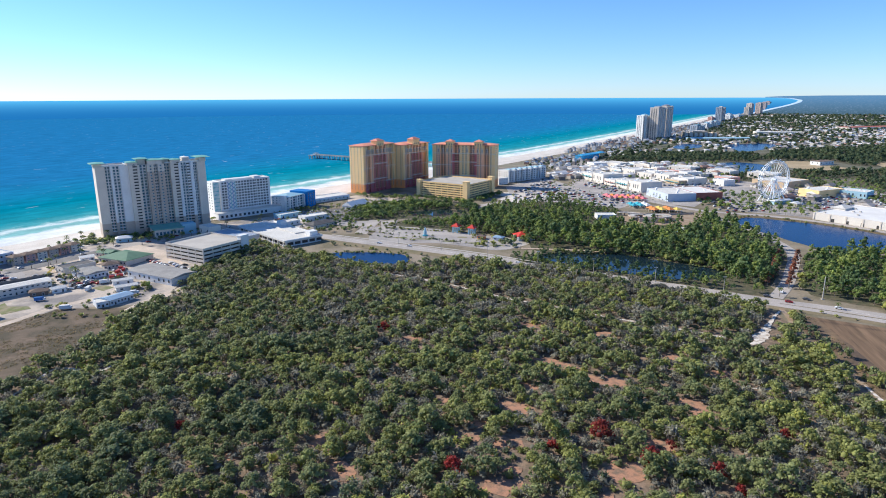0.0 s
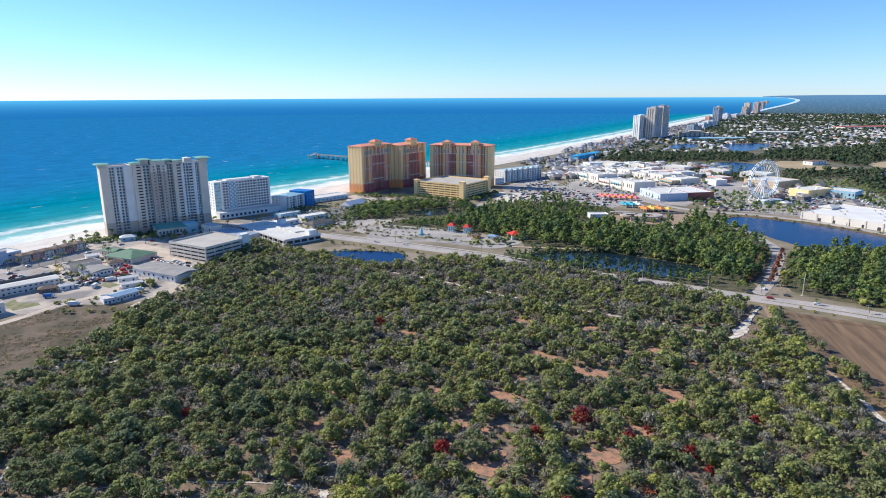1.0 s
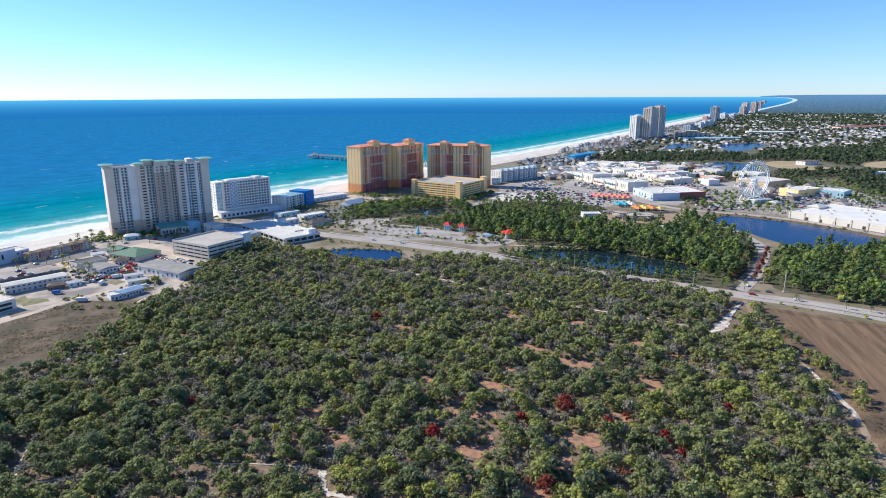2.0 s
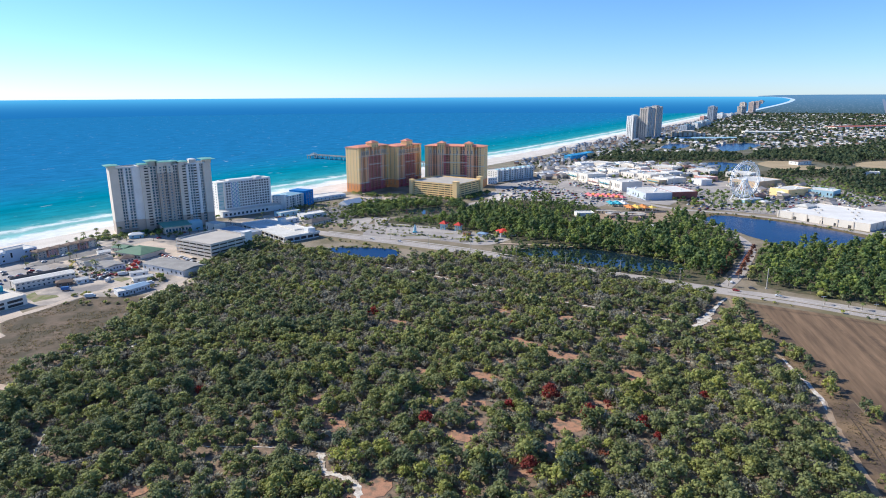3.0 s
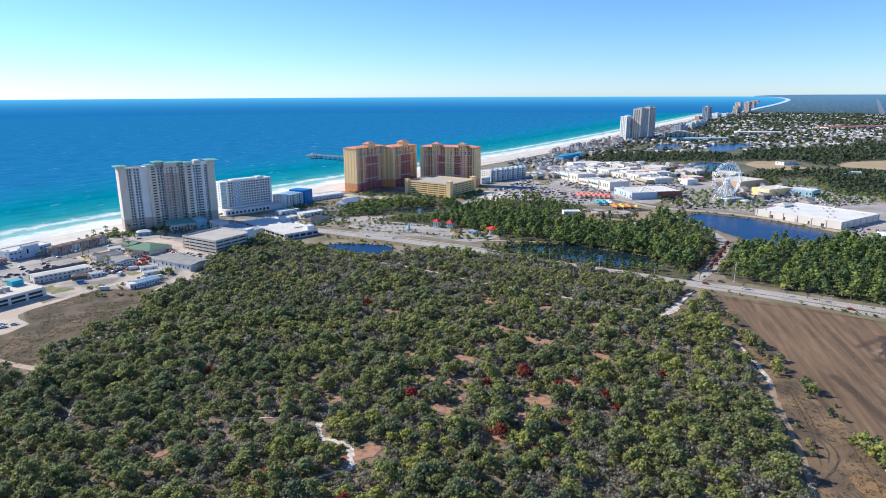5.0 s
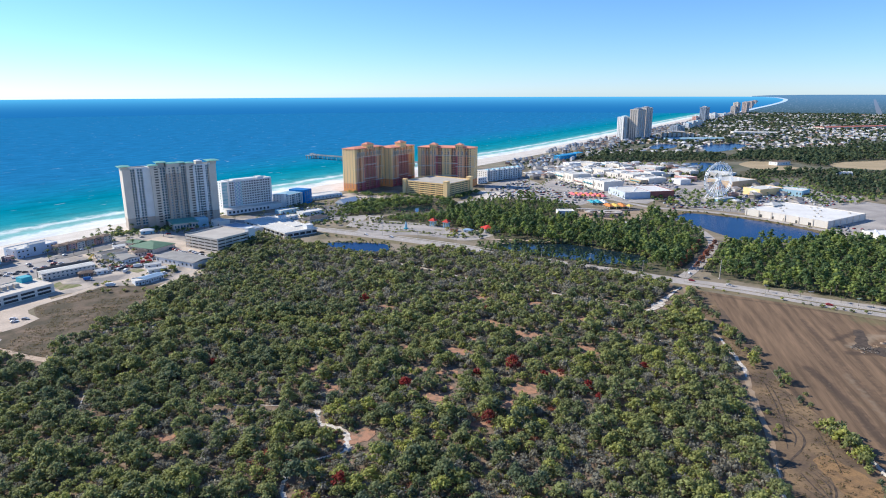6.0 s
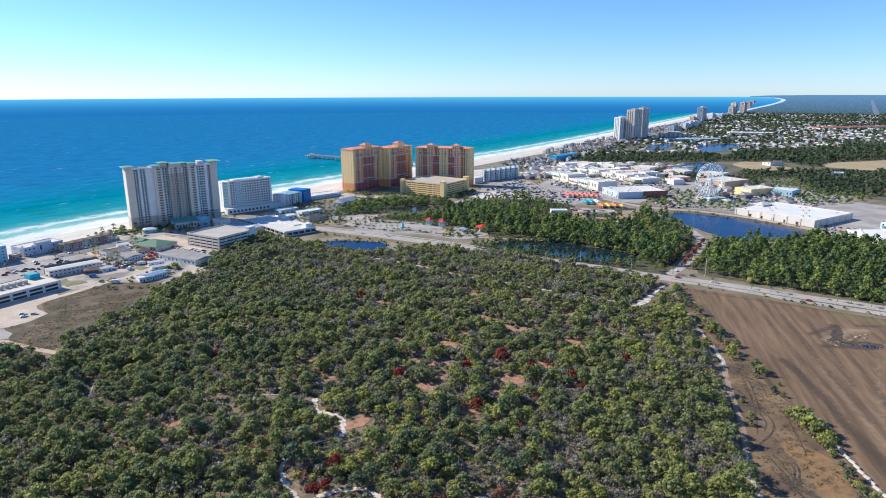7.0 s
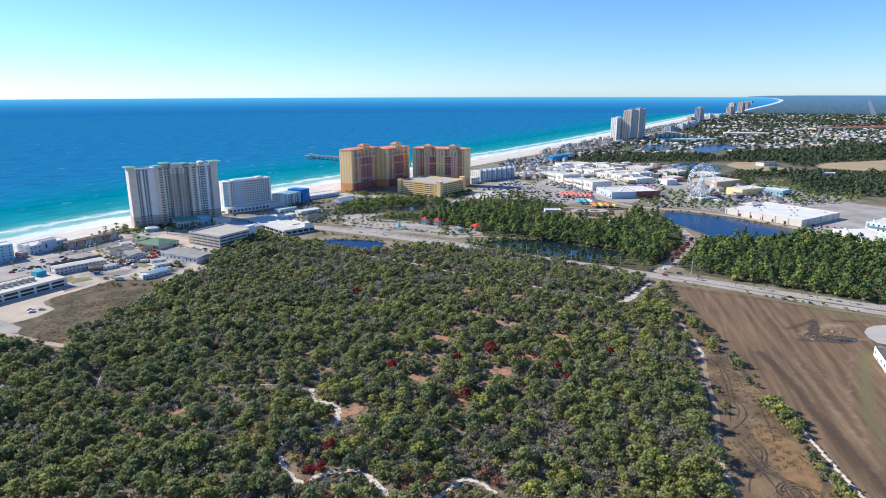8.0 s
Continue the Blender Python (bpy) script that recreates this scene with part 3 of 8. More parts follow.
strip("road", [(180, 900), (235, 820), (290, 715), (330, 686), (354, 673), (403, 627), (441, 556), (486, 470), (620, 300)], [10.0], 0.17, M_ROAD, "road past the lake and the shops")
strip("road", [(-150, 690), (-150, 640), (-150, 605)], [12.0], 0.18, M_ROAD, "short link road beside the parking decks")
POND_TRACK = [(66, 528), (87, 524), (105, 521), (124, 517), (140, 509)]
strip("dirt_track", POND_TRACK, [3.5], 0.40, M_TRAIL2, "pale sand track between the pines and the pond", wobble=0.3, step=4)
strip("pavement", [(-107, 586), (-8, 534), (46, 502), (98, 463)], [2.5], 0.19, M_CONC, "concrete pavement along the road")
# kerbed median of the wide road
strip("median", [(215, 377), (250, 355), (300, 319), (349, 287), (560, 147)], [0.5, 2.6, 3.2, 3.4], 0.24, M_GRASS, "raised grass median with palms")
strip("road_verge", [(205, 371), (250, 343), (296, 305), (345, 272), (560, 128)], [6.0], 0.10, M_GRASS, "dry grass verge of the road", wobble=0.3)
strip("road_verge", [(-130, 575), (-105, 556), (-50, 527), (-10, 510), (44, 478), (97, 438), (157, 403)], [10.0, 14.0, 8.0, 6.0], 0.08, M_GRASS, "dry grass verge of the road", wobble=0.3)
for line, w in (([(-107, 575), (-10, 523), (44, 491), (97, 452), (157, 416), (205, 384)], 0.0), ([(250, 361), (300, 326), (349, 294), (560, 154)], 4.5), ([(250, 354), (300, 316), (349, 283), (560, 142)], -4.5)):
    strip("lane_line", line, [0.35], 0.20, M_WHITE, "white painted lane line")
LOTS = [[(-122, 640), (-88, 622), (-52, 674), (-84, 690)], [(-82, 612), (0, 565), (30, 590), (-40, 640)], [(-200, 636), (-158, 612), (-120, 640), (-160, 700)], [(92, 905), (165, 1015), (190, 905), (90, 832)]]
LOTS += [[(-110, 740), (-20, 770), (-30, 800), (-120, 790)], [(210, 1140), (420, 1010), (560, 1130), (400, 1320), (280, 1250)], [(190, 905), (250, 770), (300, 730), (420, 900), (400, 1010), (230, 1120)]]
LOTS += [[(340, 700), (400, 660), (560, 700), (640, 800), (560, 960), (430, 980), (360, 850)], [(440, 560), (480, 500), (560, 520), (660, 640), (600, 740), (520, 680)]]
LOTS += [[(-320, 470), (-262, 432), (-205, 478), (-235, 520), (-275, 548)], [(-420, 320), (-330, 360), (-290, 420), (-325, 462)]]
for i, pts in enumerate(LOTS):
    patch("parking_lot", pts, 0.10 + 0.006 * i, M_SANDLOT if i == 9 else M_LOT, "pale asphalt parking lot", wobble=0.5, smooth=False)
patch("parking_lot", [(70, 790), (98, 848), (190, 905), (250, 770), (208, 722), (150, 768)], 0.09, M_LOT, "pale asphalt parking lot", wobble=0.5, smooth=False)
patch("golf_ground", [(-66, 556), (-58, 612), (-2, 594), (64, 570), (78, 548), (47, 522), (-2, 548)], 0.085, M_LOT, "pale paved ground of the mini golf")
for i, pts in enumerate(([(-86, 594), (-79, 660), (-66, 657), (-74, 588)], [(-66, 652), (-48, 658), (-50, 619), (-60, 588)])):
    patch("parking_lot", pts, 0.19 + 0.006 * i, M_ROAD, "pale empty parking lane", wobble=0.3, smooth=False)
patch("sand_lot", [(-118, 830), (-40, 790), (-30, 776), (-60, 766), (-104, 742), (-118, 770)], 0.13, M_SANDLOT, "pale sandy lot below the resort towers")
patch("bare_ground", [(78, 800), (132, 816), (116, 770), (84, 768)], 0.157, M_SAND, "bare sand below the resort tower")
patch("bare_ground", [(192, 640), (200, 680), (286, 690), (278, 652), (252, 604), (230, 622)], 0.36, M_TRACK, "bare brown ground of the fun park")
for i, (x, y, w) in enumerate(((-20, 566, 9), (6, 556, 7), (30, 548, 8), (48, 540, 6), (-40, 572, 7), (18, 572, 5))):
    patch("lawn", [(x - w, y), (x, y - 2.5), (x + w, y - 3), (x + w * 0.6, y + 2), (x - w * 0.5, y + 3)], 0.15 + 0.004 * i, M_LAWN, "small green putting lawn", wobble=1.0, step=2)
patch("bare_ground", [(62, 838), (110, 800), (140, 815), (95, 850)], 0.11, M_SAND, "bare sand by the parking lot")
patch("far_land", [(300, 1270), (520, 1680), (770, 2110), (1110, 2680), (1610, 3500), (2300, 4640), (4950, 4640), (4950, 2500), (2300, 1300), (1050, 900), (700, 700), (560, 960), (440, 1000)], 0.03, M_FARSCRUB, "mottled green and sandy land under the far town", step=60)
patch("dune_scrub", [(110, 1190), (180, 1270), (300, 1460), (330, 1440), (300, 1290), (230, 1160), (160, 1110)], 0.05, M_DUNE, "grey-green dune scrub behind the beach")
patch("far_field", [(699, 1252), (755, 1261), (724, 1197), (730, 1130), (753, 1111), (702, 1078), (640, 1106), (640, 1190)], 0.08, M_STRAW, "straw coloured open field among woods")
patch("far_field", [(800, 1150), (835, 1205), (928, 1262), (1080, 1290), (1250, 1330), (1230, 1230), (990, 1150), (880, 1080)], 0.08, M_STRAW, "straw coloured open field among woods")
patch("concrete_pad", [(303, 240), (306, 249), (313, 256), (330, 262), (352, 240), (322, 215), (308, 226), (303, 232)], 0.12, M_CONC, "white concrete pad in the field")

# ---- building kit ----
M_GLASS = mat("dark_glass", (0.022, 0.032, 0.045), 0.2, (0.04, 0.055, 0.075), 0.3, 0.5, spec=0.3, vary=0.35)
M_WARMGLASS = mat("curtained_glass", (0.080, 0.060, 0.070), 0.3, (0.045, 0.038, 0.047), 0.3, 0.5, spec=0.3, vary=0.35)
# dim brown painted as the shade between parking levels
M_PARKSHADE = mat("parking_interior_shade", (0.16, 0.135, 0.10), 0.9, (0.12, 0.10, 0.08), 0.2, 1.0)
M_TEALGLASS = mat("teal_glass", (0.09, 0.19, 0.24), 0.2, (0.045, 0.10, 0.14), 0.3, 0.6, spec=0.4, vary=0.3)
# near-black colour holds painted shade for openings; dark doors use it too
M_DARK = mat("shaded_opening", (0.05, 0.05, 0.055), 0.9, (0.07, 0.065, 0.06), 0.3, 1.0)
M_TAUPE = mat("taupe_stucco", (0.52, 0.43, 0.35), 0.85, (0.46, 0.38, 0.31), 0.08, 1.0)
M_COPPER = mat("green_copper_roof", (0.16, 0.36, 0.29), 0.6, (0.20, 0.40, 0.33), 0.2, 2.0)
M_TAN = mat("tan_stucco", (0.95, 0.56, 0.31), 0.85, (0.90, 0.51, 0.28), 0.08, 1.0)
M_ORANGE = mat("orange_stucco", (0.94, 0.40, 0.14), 0.85, (0.88, 0.37, 0.12), 0.08, 1.0)
M_BRICKRED = mat("brick_red_stucco", (0.55, 0.16, 0.17), 0.85, (0.49, 0.145, 0.15), 0.08, 1.0)
M_ROSE = mat("rose_brown_stucco", (0.62, 0.24, 0.23), 0.85, (0.56, 0.21, 0.20), 0.08, 1.0)
M_PEACH = mat("peach_tile_roof", (0.74, 0.32, 0.21), 0.8, (0.66, 0.28, 0.18), 0.3, 3.0)
M_TEAL = mat("teal_paint", (0.10, 0.42, 0.50), 0.7, (0.09, 0.37, 0.45), 0.1, 1.0)
M_BLUE = mat("blue_paint", (0.03, 0.20, 0.52), 0.7, (0.03, 0.17, 0.46), 0.1, 1.0)
M_PALEBLUE = mat("pale_blue_paint", (0.42, 0.60, 0.68), 0.7, (0.36, 0.54, 0.62), 0.1, 1.0)
M_STOREBLUE = mat("pale_grey_blue_walls", (0.55, 0.60, 0.68), 0.8, (0.49, 0.54, 0.62), 0.1, 1.0)
M_GREYROOF = mat("grey_gravel_roof", (0.36, 0.34, 0.31), 0.95, (0.28, 0.265, 0.245), 0.12, 1.5)
M_WHITEROOF = mat("white_membrane_roof", (0.72, 0.69, 0.63), 0.9, (0.60, 0.57, 0.51), 0.06, 0.8)
M_DARKROOF = mat("dark_shingle_roof", (0.12, 0.11, 0.105), 0.95, (0.16, 0.15, 0.14), 0.2, 1.5)
M_BROWNROOF = mat("brown_roof", (0.22, 0.16, 0.12), 0.95, (0.17, 0.13, 0.10), 0.2, 1.5)
M_GREENROOF = mat("green_metal_roof", (0.12, 0.205, 0.125), 0.6, (0.15, 0.235, 0.15), 0.2, 2.0)
M_BLUEROOF = mat("blue_grey_metal_roof", (0.33, 0.44, 0.56), 0.5, (0.28, 0.38, 0.50), 0.2, 2.0)
M_REDROOF = mat("red_metal_roof", (0.62, 0.06, 0.035), 0.55, (0.55, 0.05, 0.03), 0.3, 2.0)
M_PINK = mat("pink_stucco", (0.62, 0.36, 0.30), 0.8, (0.56, 0.32, 0.27), 0.1, 1.0)
M_STEEL = mat("white_steel", (0.82, 0.83, 0.85), 0.4, (0.75, 0.76, 0.78), 0.3, 2.0, spec=0.5)
M_WOOD = mat("weathered_wood", (0.20, 0.17, 0.14), 0.9, (0.15, 0.125, 0.10), 0.4, 3.0)

kit = {}


def window_mesh(w, h, glass=M_GLASS, frame=M_WHITE):
    """A framed pane; its outside looks towards -y, its foot's middle is the origin."""
    key = ("window", round(w, 2), round(h, 2), glass.name, frame.name)
    if key not in kit:
        bm = bmesh.new()
        add_box(bm, -w / 2, -0.10, 0, w / 2, 0.05, h)
        for f in bm.faces:
            f.material_index = 0
        n = len(bm.faces)
        add_box(bm, -w / 2 + 0.12, -0.13, 0.12, -0.04, 0, h - 0.12)
        add_box(bm, 0.04, -0.13, 0.12, w / 2 - 0.12, 0, h - 0.12)
        for f in list(bm.faces)[n:]:
            f.material_index = 1
        me = bpy.data.meshes.new("window")
        bm.to_mesh(me)
        bm.free()
        me.materials.append(frame)
        me.materials.append(glass)
        kit[key] = me
    return kit[key]


def balcony_mesh(w, h, rail=M_WHITE, glass=M_GLASS):
    """A balcony in a recess 1.8 m deep: slab, rail, side rails and the dark glass doors behind."""
    key = ("balcony", round(w, 2), round(h, 2), rail.name, glass.name)
    if key not in kit:
        bm = bmesh.new()
        add_box(bm, -w / 2, -0.2, 0, w / 2, 1.78, 0.28)
        add_box(bm, -w / 2, -0.2, 0.28, w / 2, -0.1, 0.45)
        add_box(bm, -w / 2, -0.2, 1.18, w / 2, -0.1, 1.30)
        k = max(2, int(w / 0.9))
        for i in range(k + 1):
            x = -w / 2 + 0.05 + (w - 0.1) * i / k
            add_box(bm, x - 0.05, -0.19, 0.45, x + 0.05, -0.11, 1.18)
        n = len(bm.faces)
        for k in (-0.25, 0.25):
            add_box(bm, w * (k - 0.15), 1.70, 0.32, w * (k + 0.15), 1.78, h - 0.55)
        for f in list(bm.faces)[n:]:
            f.material_index = 1
        me = bpy.data.meshes.new("balcony")
        bm.to_mesh(me)
        bm.free()
        me.materials.append(rail)
        me.materials.append(glass)
        kit[key] = me
    return kit[key]


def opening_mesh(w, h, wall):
    """A deep loggia: a frame of wall with a low rail; shade is painted near-black on its back."""
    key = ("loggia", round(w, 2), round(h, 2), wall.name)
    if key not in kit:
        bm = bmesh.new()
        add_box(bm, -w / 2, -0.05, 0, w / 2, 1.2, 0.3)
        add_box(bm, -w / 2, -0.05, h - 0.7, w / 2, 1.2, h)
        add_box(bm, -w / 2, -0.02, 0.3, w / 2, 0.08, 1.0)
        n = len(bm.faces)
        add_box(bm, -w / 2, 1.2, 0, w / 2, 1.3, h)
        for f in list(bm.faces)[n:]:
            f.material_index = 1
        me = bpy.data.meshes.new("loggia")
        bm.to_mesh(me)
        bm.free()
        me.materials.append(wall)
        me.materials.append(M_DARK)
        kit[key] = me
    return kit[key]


def put(name, me, parent, x, y, z, turn=0.0):
    ob = new(name, me)
    ob.parent = parent
    ob.matrix_local = pose(x, y, z, 0, 0, turn)
    return ob


def tower(e, depth, base, floors, fh, bays, zones, left_end=0, right_end=0, end_mats=None, glass=M_GLASS, rail=M_WHITE, roof=M_GREYROOF, big=1.0):
    """A slab block. Bays run along the front: x0, x1, kind (wall, win, bal, log), how far it stands forward, a material for each zone of heights."""
    top = base + floors * fh
    length = bays[-1][1]
    for x0, x1, kind, fwd, mats in bays:
        back = {"bal": 1.8, "log": 1.3}.get(kind, 0.0)
        for (z0, z1), m in zip(zones, mats):
            part("wall", box(x0, -fwd + back, z0, x1, depth, z1), m, e)
        if kind == "wall":
            continue
        w = x1 - x0
        for i in range(floors):
            z = base + i * fh
            m = next((mm for (z0, z1), mm in zip(zones, mats) if z0 <= z + 1 < z1), mats[-1])
            if kind == "bal":
                put("balcony", balcony_mesh(w, fh, rail, glass), e, (x0 + x1) / 2, -fwd, z)
            elif kind == "log":
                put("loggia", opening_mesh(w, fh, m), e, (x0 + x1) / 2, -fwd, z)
            else:
                k = max(1, int(w / 3.2))
                for j in range(k):
                    put("window", window_mesh(min(2.0 * big, w / k - 0.8), fh * 0.55 * big, glass), e, x0 + w * (j + 0.5) / k, -fwd, z + fh * 0.2)
    for count, x, turn in ((left_end, 0.0, -90.0), (right_end, length, 90.0)):
        for j in range(count):
            y = depth * (j + 0.5) / count
            for i in range(floors):
                put("window", window_mesh(1.7, fh * 0.5, glass), e, x, y, base + i * fh + fh * 0.25, turn)
    part("roof", box(0.6, 0.9, top + 0.004, length - 0.6, depth - 0.6, top + 0.3), roof, e)
    return top


def parapet(e, x0, y0, x1, y1, z, h, material, t=0.4):
    bm = bmesh.new()
    for a in ((x0, y0, x1, y0 + t), (x0, y1 - t, x1, y1), (x0, y0 + t, x0 + t, y1 - t), (x1 - t, y0 + t, x1, y1 - t)):
        add_box(bm, a[0], a[1], z, a[2], a[3], z + h)
    return part("parapet", bm, material, e)


def hip(x0, y0, x1, y1, z, h, eave=0.0):
    """A hipped roof with a soffit."""
    x0, y0, x1, y1 = x0 - eave, y0 - eave, x1 + eave, y1 + eave
    bm = bmesh.new()
    s = min(x1 - x0, y1 - y0) / 2 * 0.96
    low = [bm.verts.new(p) for p in ((x0, y0, z), (x1, y0, z), (x1, y1, z), (x0, y1, z))]
    mid = [bm.verts.new((v.co.x, v.co.y, z + 0.25)) for v in low]
    top = [bm.verts.new(p) for p in ((x0 + s, y0 + s, z + h), (x1 - s, y0 + s, z + h), (x1 - s, y1 - s, z + h), (x0 + s, y1 - s, z + h))]
    bm.faces.new(low[::-1])
    bm.faces.new(top)
    for a, b in ((low, mid), (mid, top)):
        for i in range(4):
            j = (i + 1) % 4
            bm.faces.new((a[i], a[j], b[j], b[i]))
    return bm


def gable(x0, y0, x1, y1, z, h, eave=0.5):
    """A gabled roof, its ridge along the longer side."""
    x0, y0, x1, y1 = x0 - eave, y0 - eave, x1 + eave, y1 + eave
    bm = bmesh.new()
    if x1 - x0 >= y1 - y0:
        c = (y0 + y1) / 2
        sec = lambda x: [bm.verts.new(p) for p in ((x, y0, z), (x, y0, z + 0.2), (x, c, z + h), (x, y1, z + 0.2), (x, y1, z))]
        a, b = sec(x0), sec(x1)
    else:
        c = (x0 + x1) / 2
        sec = lambda y: [bm.verts.new(p) for p in ((x1, y, z), (x1, y, z + 0.2), (c, y, z + h), (x0, y, z + 0.2), (x0, y, z))]
        a, b = sec(y0), sec(y1)
    bm.faces.new(a[::-1])
    bm.faces.new(b)
    for i in range(5):
        j = (i + 1) % 5
        bm.faces.new((a[i], a[j], b[j], b[i]))
    bmesh.ops.recalc_face_normals(bm, faces=bm.faces)
    return bm


def front(name, x0, y0, x1, y1, label, category="building", group=""):
    """A thing whose local x runs from the first point of its front to the second. Returns it and that length."""
    return thing(name, x0, y0, math.degrees(math.atan2(y1 - y0, x1 - x0)), label, category, group), math.hypot(x1 - x0, y1 - y0)


# ---- beach hotels ----
def resort_tower():
    e, L = front("hotel_tower", -322, 576, -241, 632, "tall cream and taupe beach hotel tower with green roof caps", "hotel")
    W, B, T = (M_TAUPE, M_WHITE, M_WHITE), (M_TAUPE, M_BEIGE, M_BEIGE), (M_TAUPE, M_TAUPE, M_BEIGE)
    bays = [(0, 8, "wall", 1.4, B), (8, 12.6, "bal", 0.2, W), (12.6, 14.6, "wall", 1.0, W), (14.6, 20.4, "bal", 0.4, W), (20.4, 28, "wall", 0.8, W), (28, 31.5, "wall", 3.4, B),
            (31.5, 35.5, "log", 3.0, B), (35.5, 37.5, "wall", 3.4, B), (37.5, 44, "bal", 0.4, W), (44, 46, "wall", 3.4, T), (46, 48.5, "win", 3.0, T), (48.5, 50, "wall", 3.8, T),
            (50, 53.5, "bal", 2.8, T), (53.5, 55, "wall", 3.8, T), (55, 57.5, "win", 3.0, T), (57.5, 59.5, "wall", 3.4, T), (59.5, 65, "bal", 0.4, B), (65, 68.5, "wall", 3.4, B),
            (68.5, 72.5, "log", 3.0, B), (72.5, 75, "wall", 3.4, W), (75, 81, "bal", 0.4, W), (81, 84, "log", 0.2, W), (84, 87, "wall", 1.2, W), (87, 90.5, "bal", 0.2, W), (90.5, L, "wall", 1.6, B)]
    top = tower(e, 19, 5.0, 21, 2.95, bays, ((0, 13.5), (13.5, 60), (60, 67.0)), 0, 0, None, M_TEALGLASS)
    parapet(e, 0, 0.4, 26.4, 19, top, 1.3, M_WHITE)
    parapet(e, 61, 0.4, L, 19, top, 1.3, M_WHITE)
    # penthouses with broad green copper caps
    for x0, x1, y0, y1, h, eave in ((-1, 6, -0.5, 12, 3.0, 3.0), (27, 36, -2.0, 10, 2.6, 0.8), (37, 44, 3, 14, 5.0, 2.5), (45, 58, -2.4, 12, 3.8, 0.7), (58.5, 65, 4, 14, 3.4, 2.0), (66, 75, -2.0, 9, 3.0, 0.8),
                                   (78, 85, 4, 13, 4.2, 0.2), (93, L + 1, -0.6, 13, 4.2, 4.0)):
        part("penthouse", box(x0, y0, top + 0.004, x1, y1, top + h), M_BEIGE, e)
        part("roof_cap", hip(x0, y0, x1, y1, top + h, 1.2, eave), M_COPPER if eave > 0.3 else M_WHITE, e, "green copper roof cap")
    # dark discs paint the shade of arched bays topping the two inner wings
    for x in (33, 72.2):
        bm = bmesh.new()
        bmesh.ops.create_cone(bm, segments=16, radius1=1.7, radius2=1.7, depth=0.4, matrix=pose(x, -2.8, top - 0.8, 90), cap_ends=True)
        part("arch_shade", bm, M_DARK, e)
    # low lobby wing and covered drive before the tower
    part("lobby", box(40, -30, 0, 66, -4, 7.5), M_BEIGE, e)
    part("lobby_roof", box(39, -31, 7.5, 67, -3.6, 8.3), M_COPPER, e)
    part("walkway", box(66, -28, 0, 78, -16, 10), M_PALEBLUE, e)
    for i in range(8):
        put("window", window_mesh(2.2, 3.0, M_TEALGLASS), e, 42 + i * 3.2, -30, 2.4)


def white_hotel():
    e, L = front("hotel_block", -244, 677, -201, 719, "white modern beach hotel block with teal patterned panels", "hotel")
    W = (M_WHITE, M_WHITE)
    bays = [(0, 1.5, "wall", 0.4, W), (1.5, 8, "win", 0.2, W), (8, 18.5, "wall", 0.3, W), (18.5, 21, "log", 0, W), (21, 42, "win", 0.0, W), (42, 44, "log", 0, W), (44, 58, "win", 0.2, W), (58, L, "wall", 0.5, W)]
    top = tower(e, 17, 8.0, 10, 3.1, bays, ((0, 8), (8, 39)), 0, 2, None, M_GLASS, M_WHITE, M_WHITEROOF, 1.2)
    parapet(e, 0, 0, L, 17, top, 1.2, M_WHITE)
    # lattice of slanted teal bars over the narrow bay
    for i in range(14):
        for j in range(4):
            bm = box(-1.5, -0.13, -0.34, 1.5, 0.0, 0.34)
            bmesh.ops.transform(bm, matrix=pose(9.4 + j * 2.55, -0.32, 9.4 + i * 2.15, 0, 48 if (i + j) % 2 else -48), verts=bm.verts)
            part("lattice_bar", bm, M_TEAL if j % 2 else M_BLUE, e)
    # teal and white slanted panels on the end that looks up the beach
    part("end_wall", box(-7.5, 1.5, 0, 0, 17, top + 0.6), M_WHITE, e)
    for i in range(16):
        z = 6 + i * 2.05
        bm = bmesh.new()
        for j in range(5):
            s = 1 if (i + j) % 2 else -1
            add_box(bm, -7.0 + j * 1.35, 1.35, z, -7.0 + j * 1.35 + 0.75, 1.5, z + 1.7)
        part("panel", bm, M_TEAL if i % 2 else M_PALEBLUE, e)
    for i in range(10):
        for y in (6.0, 12.0):
            put("window", window_mesh(1.7, 1.6), e, -7.5, y, 8.8 + i * 3.1, -90)
    part("plant_room", box(8, 3, top, 40, 12, top + 2.2), M_WHITE, e)
    part("plant_room", box(42, 2, top, 50, 12, top + 3.0), M_WHITE, e)
    part("podium", box(-10, -13, 0, L + 6, -0.6, 6.5), M_WHITE, e)
    part("podium_roof", box(-10.4, -13.4, 6.5, L + 6.4, -0.6, 7.2), M_WHITEROOF, e)
    for i in range(11):
        put("window", window_mesh(2.8, 3.0), e, -6 + i * 5.2, -13, 1.6)


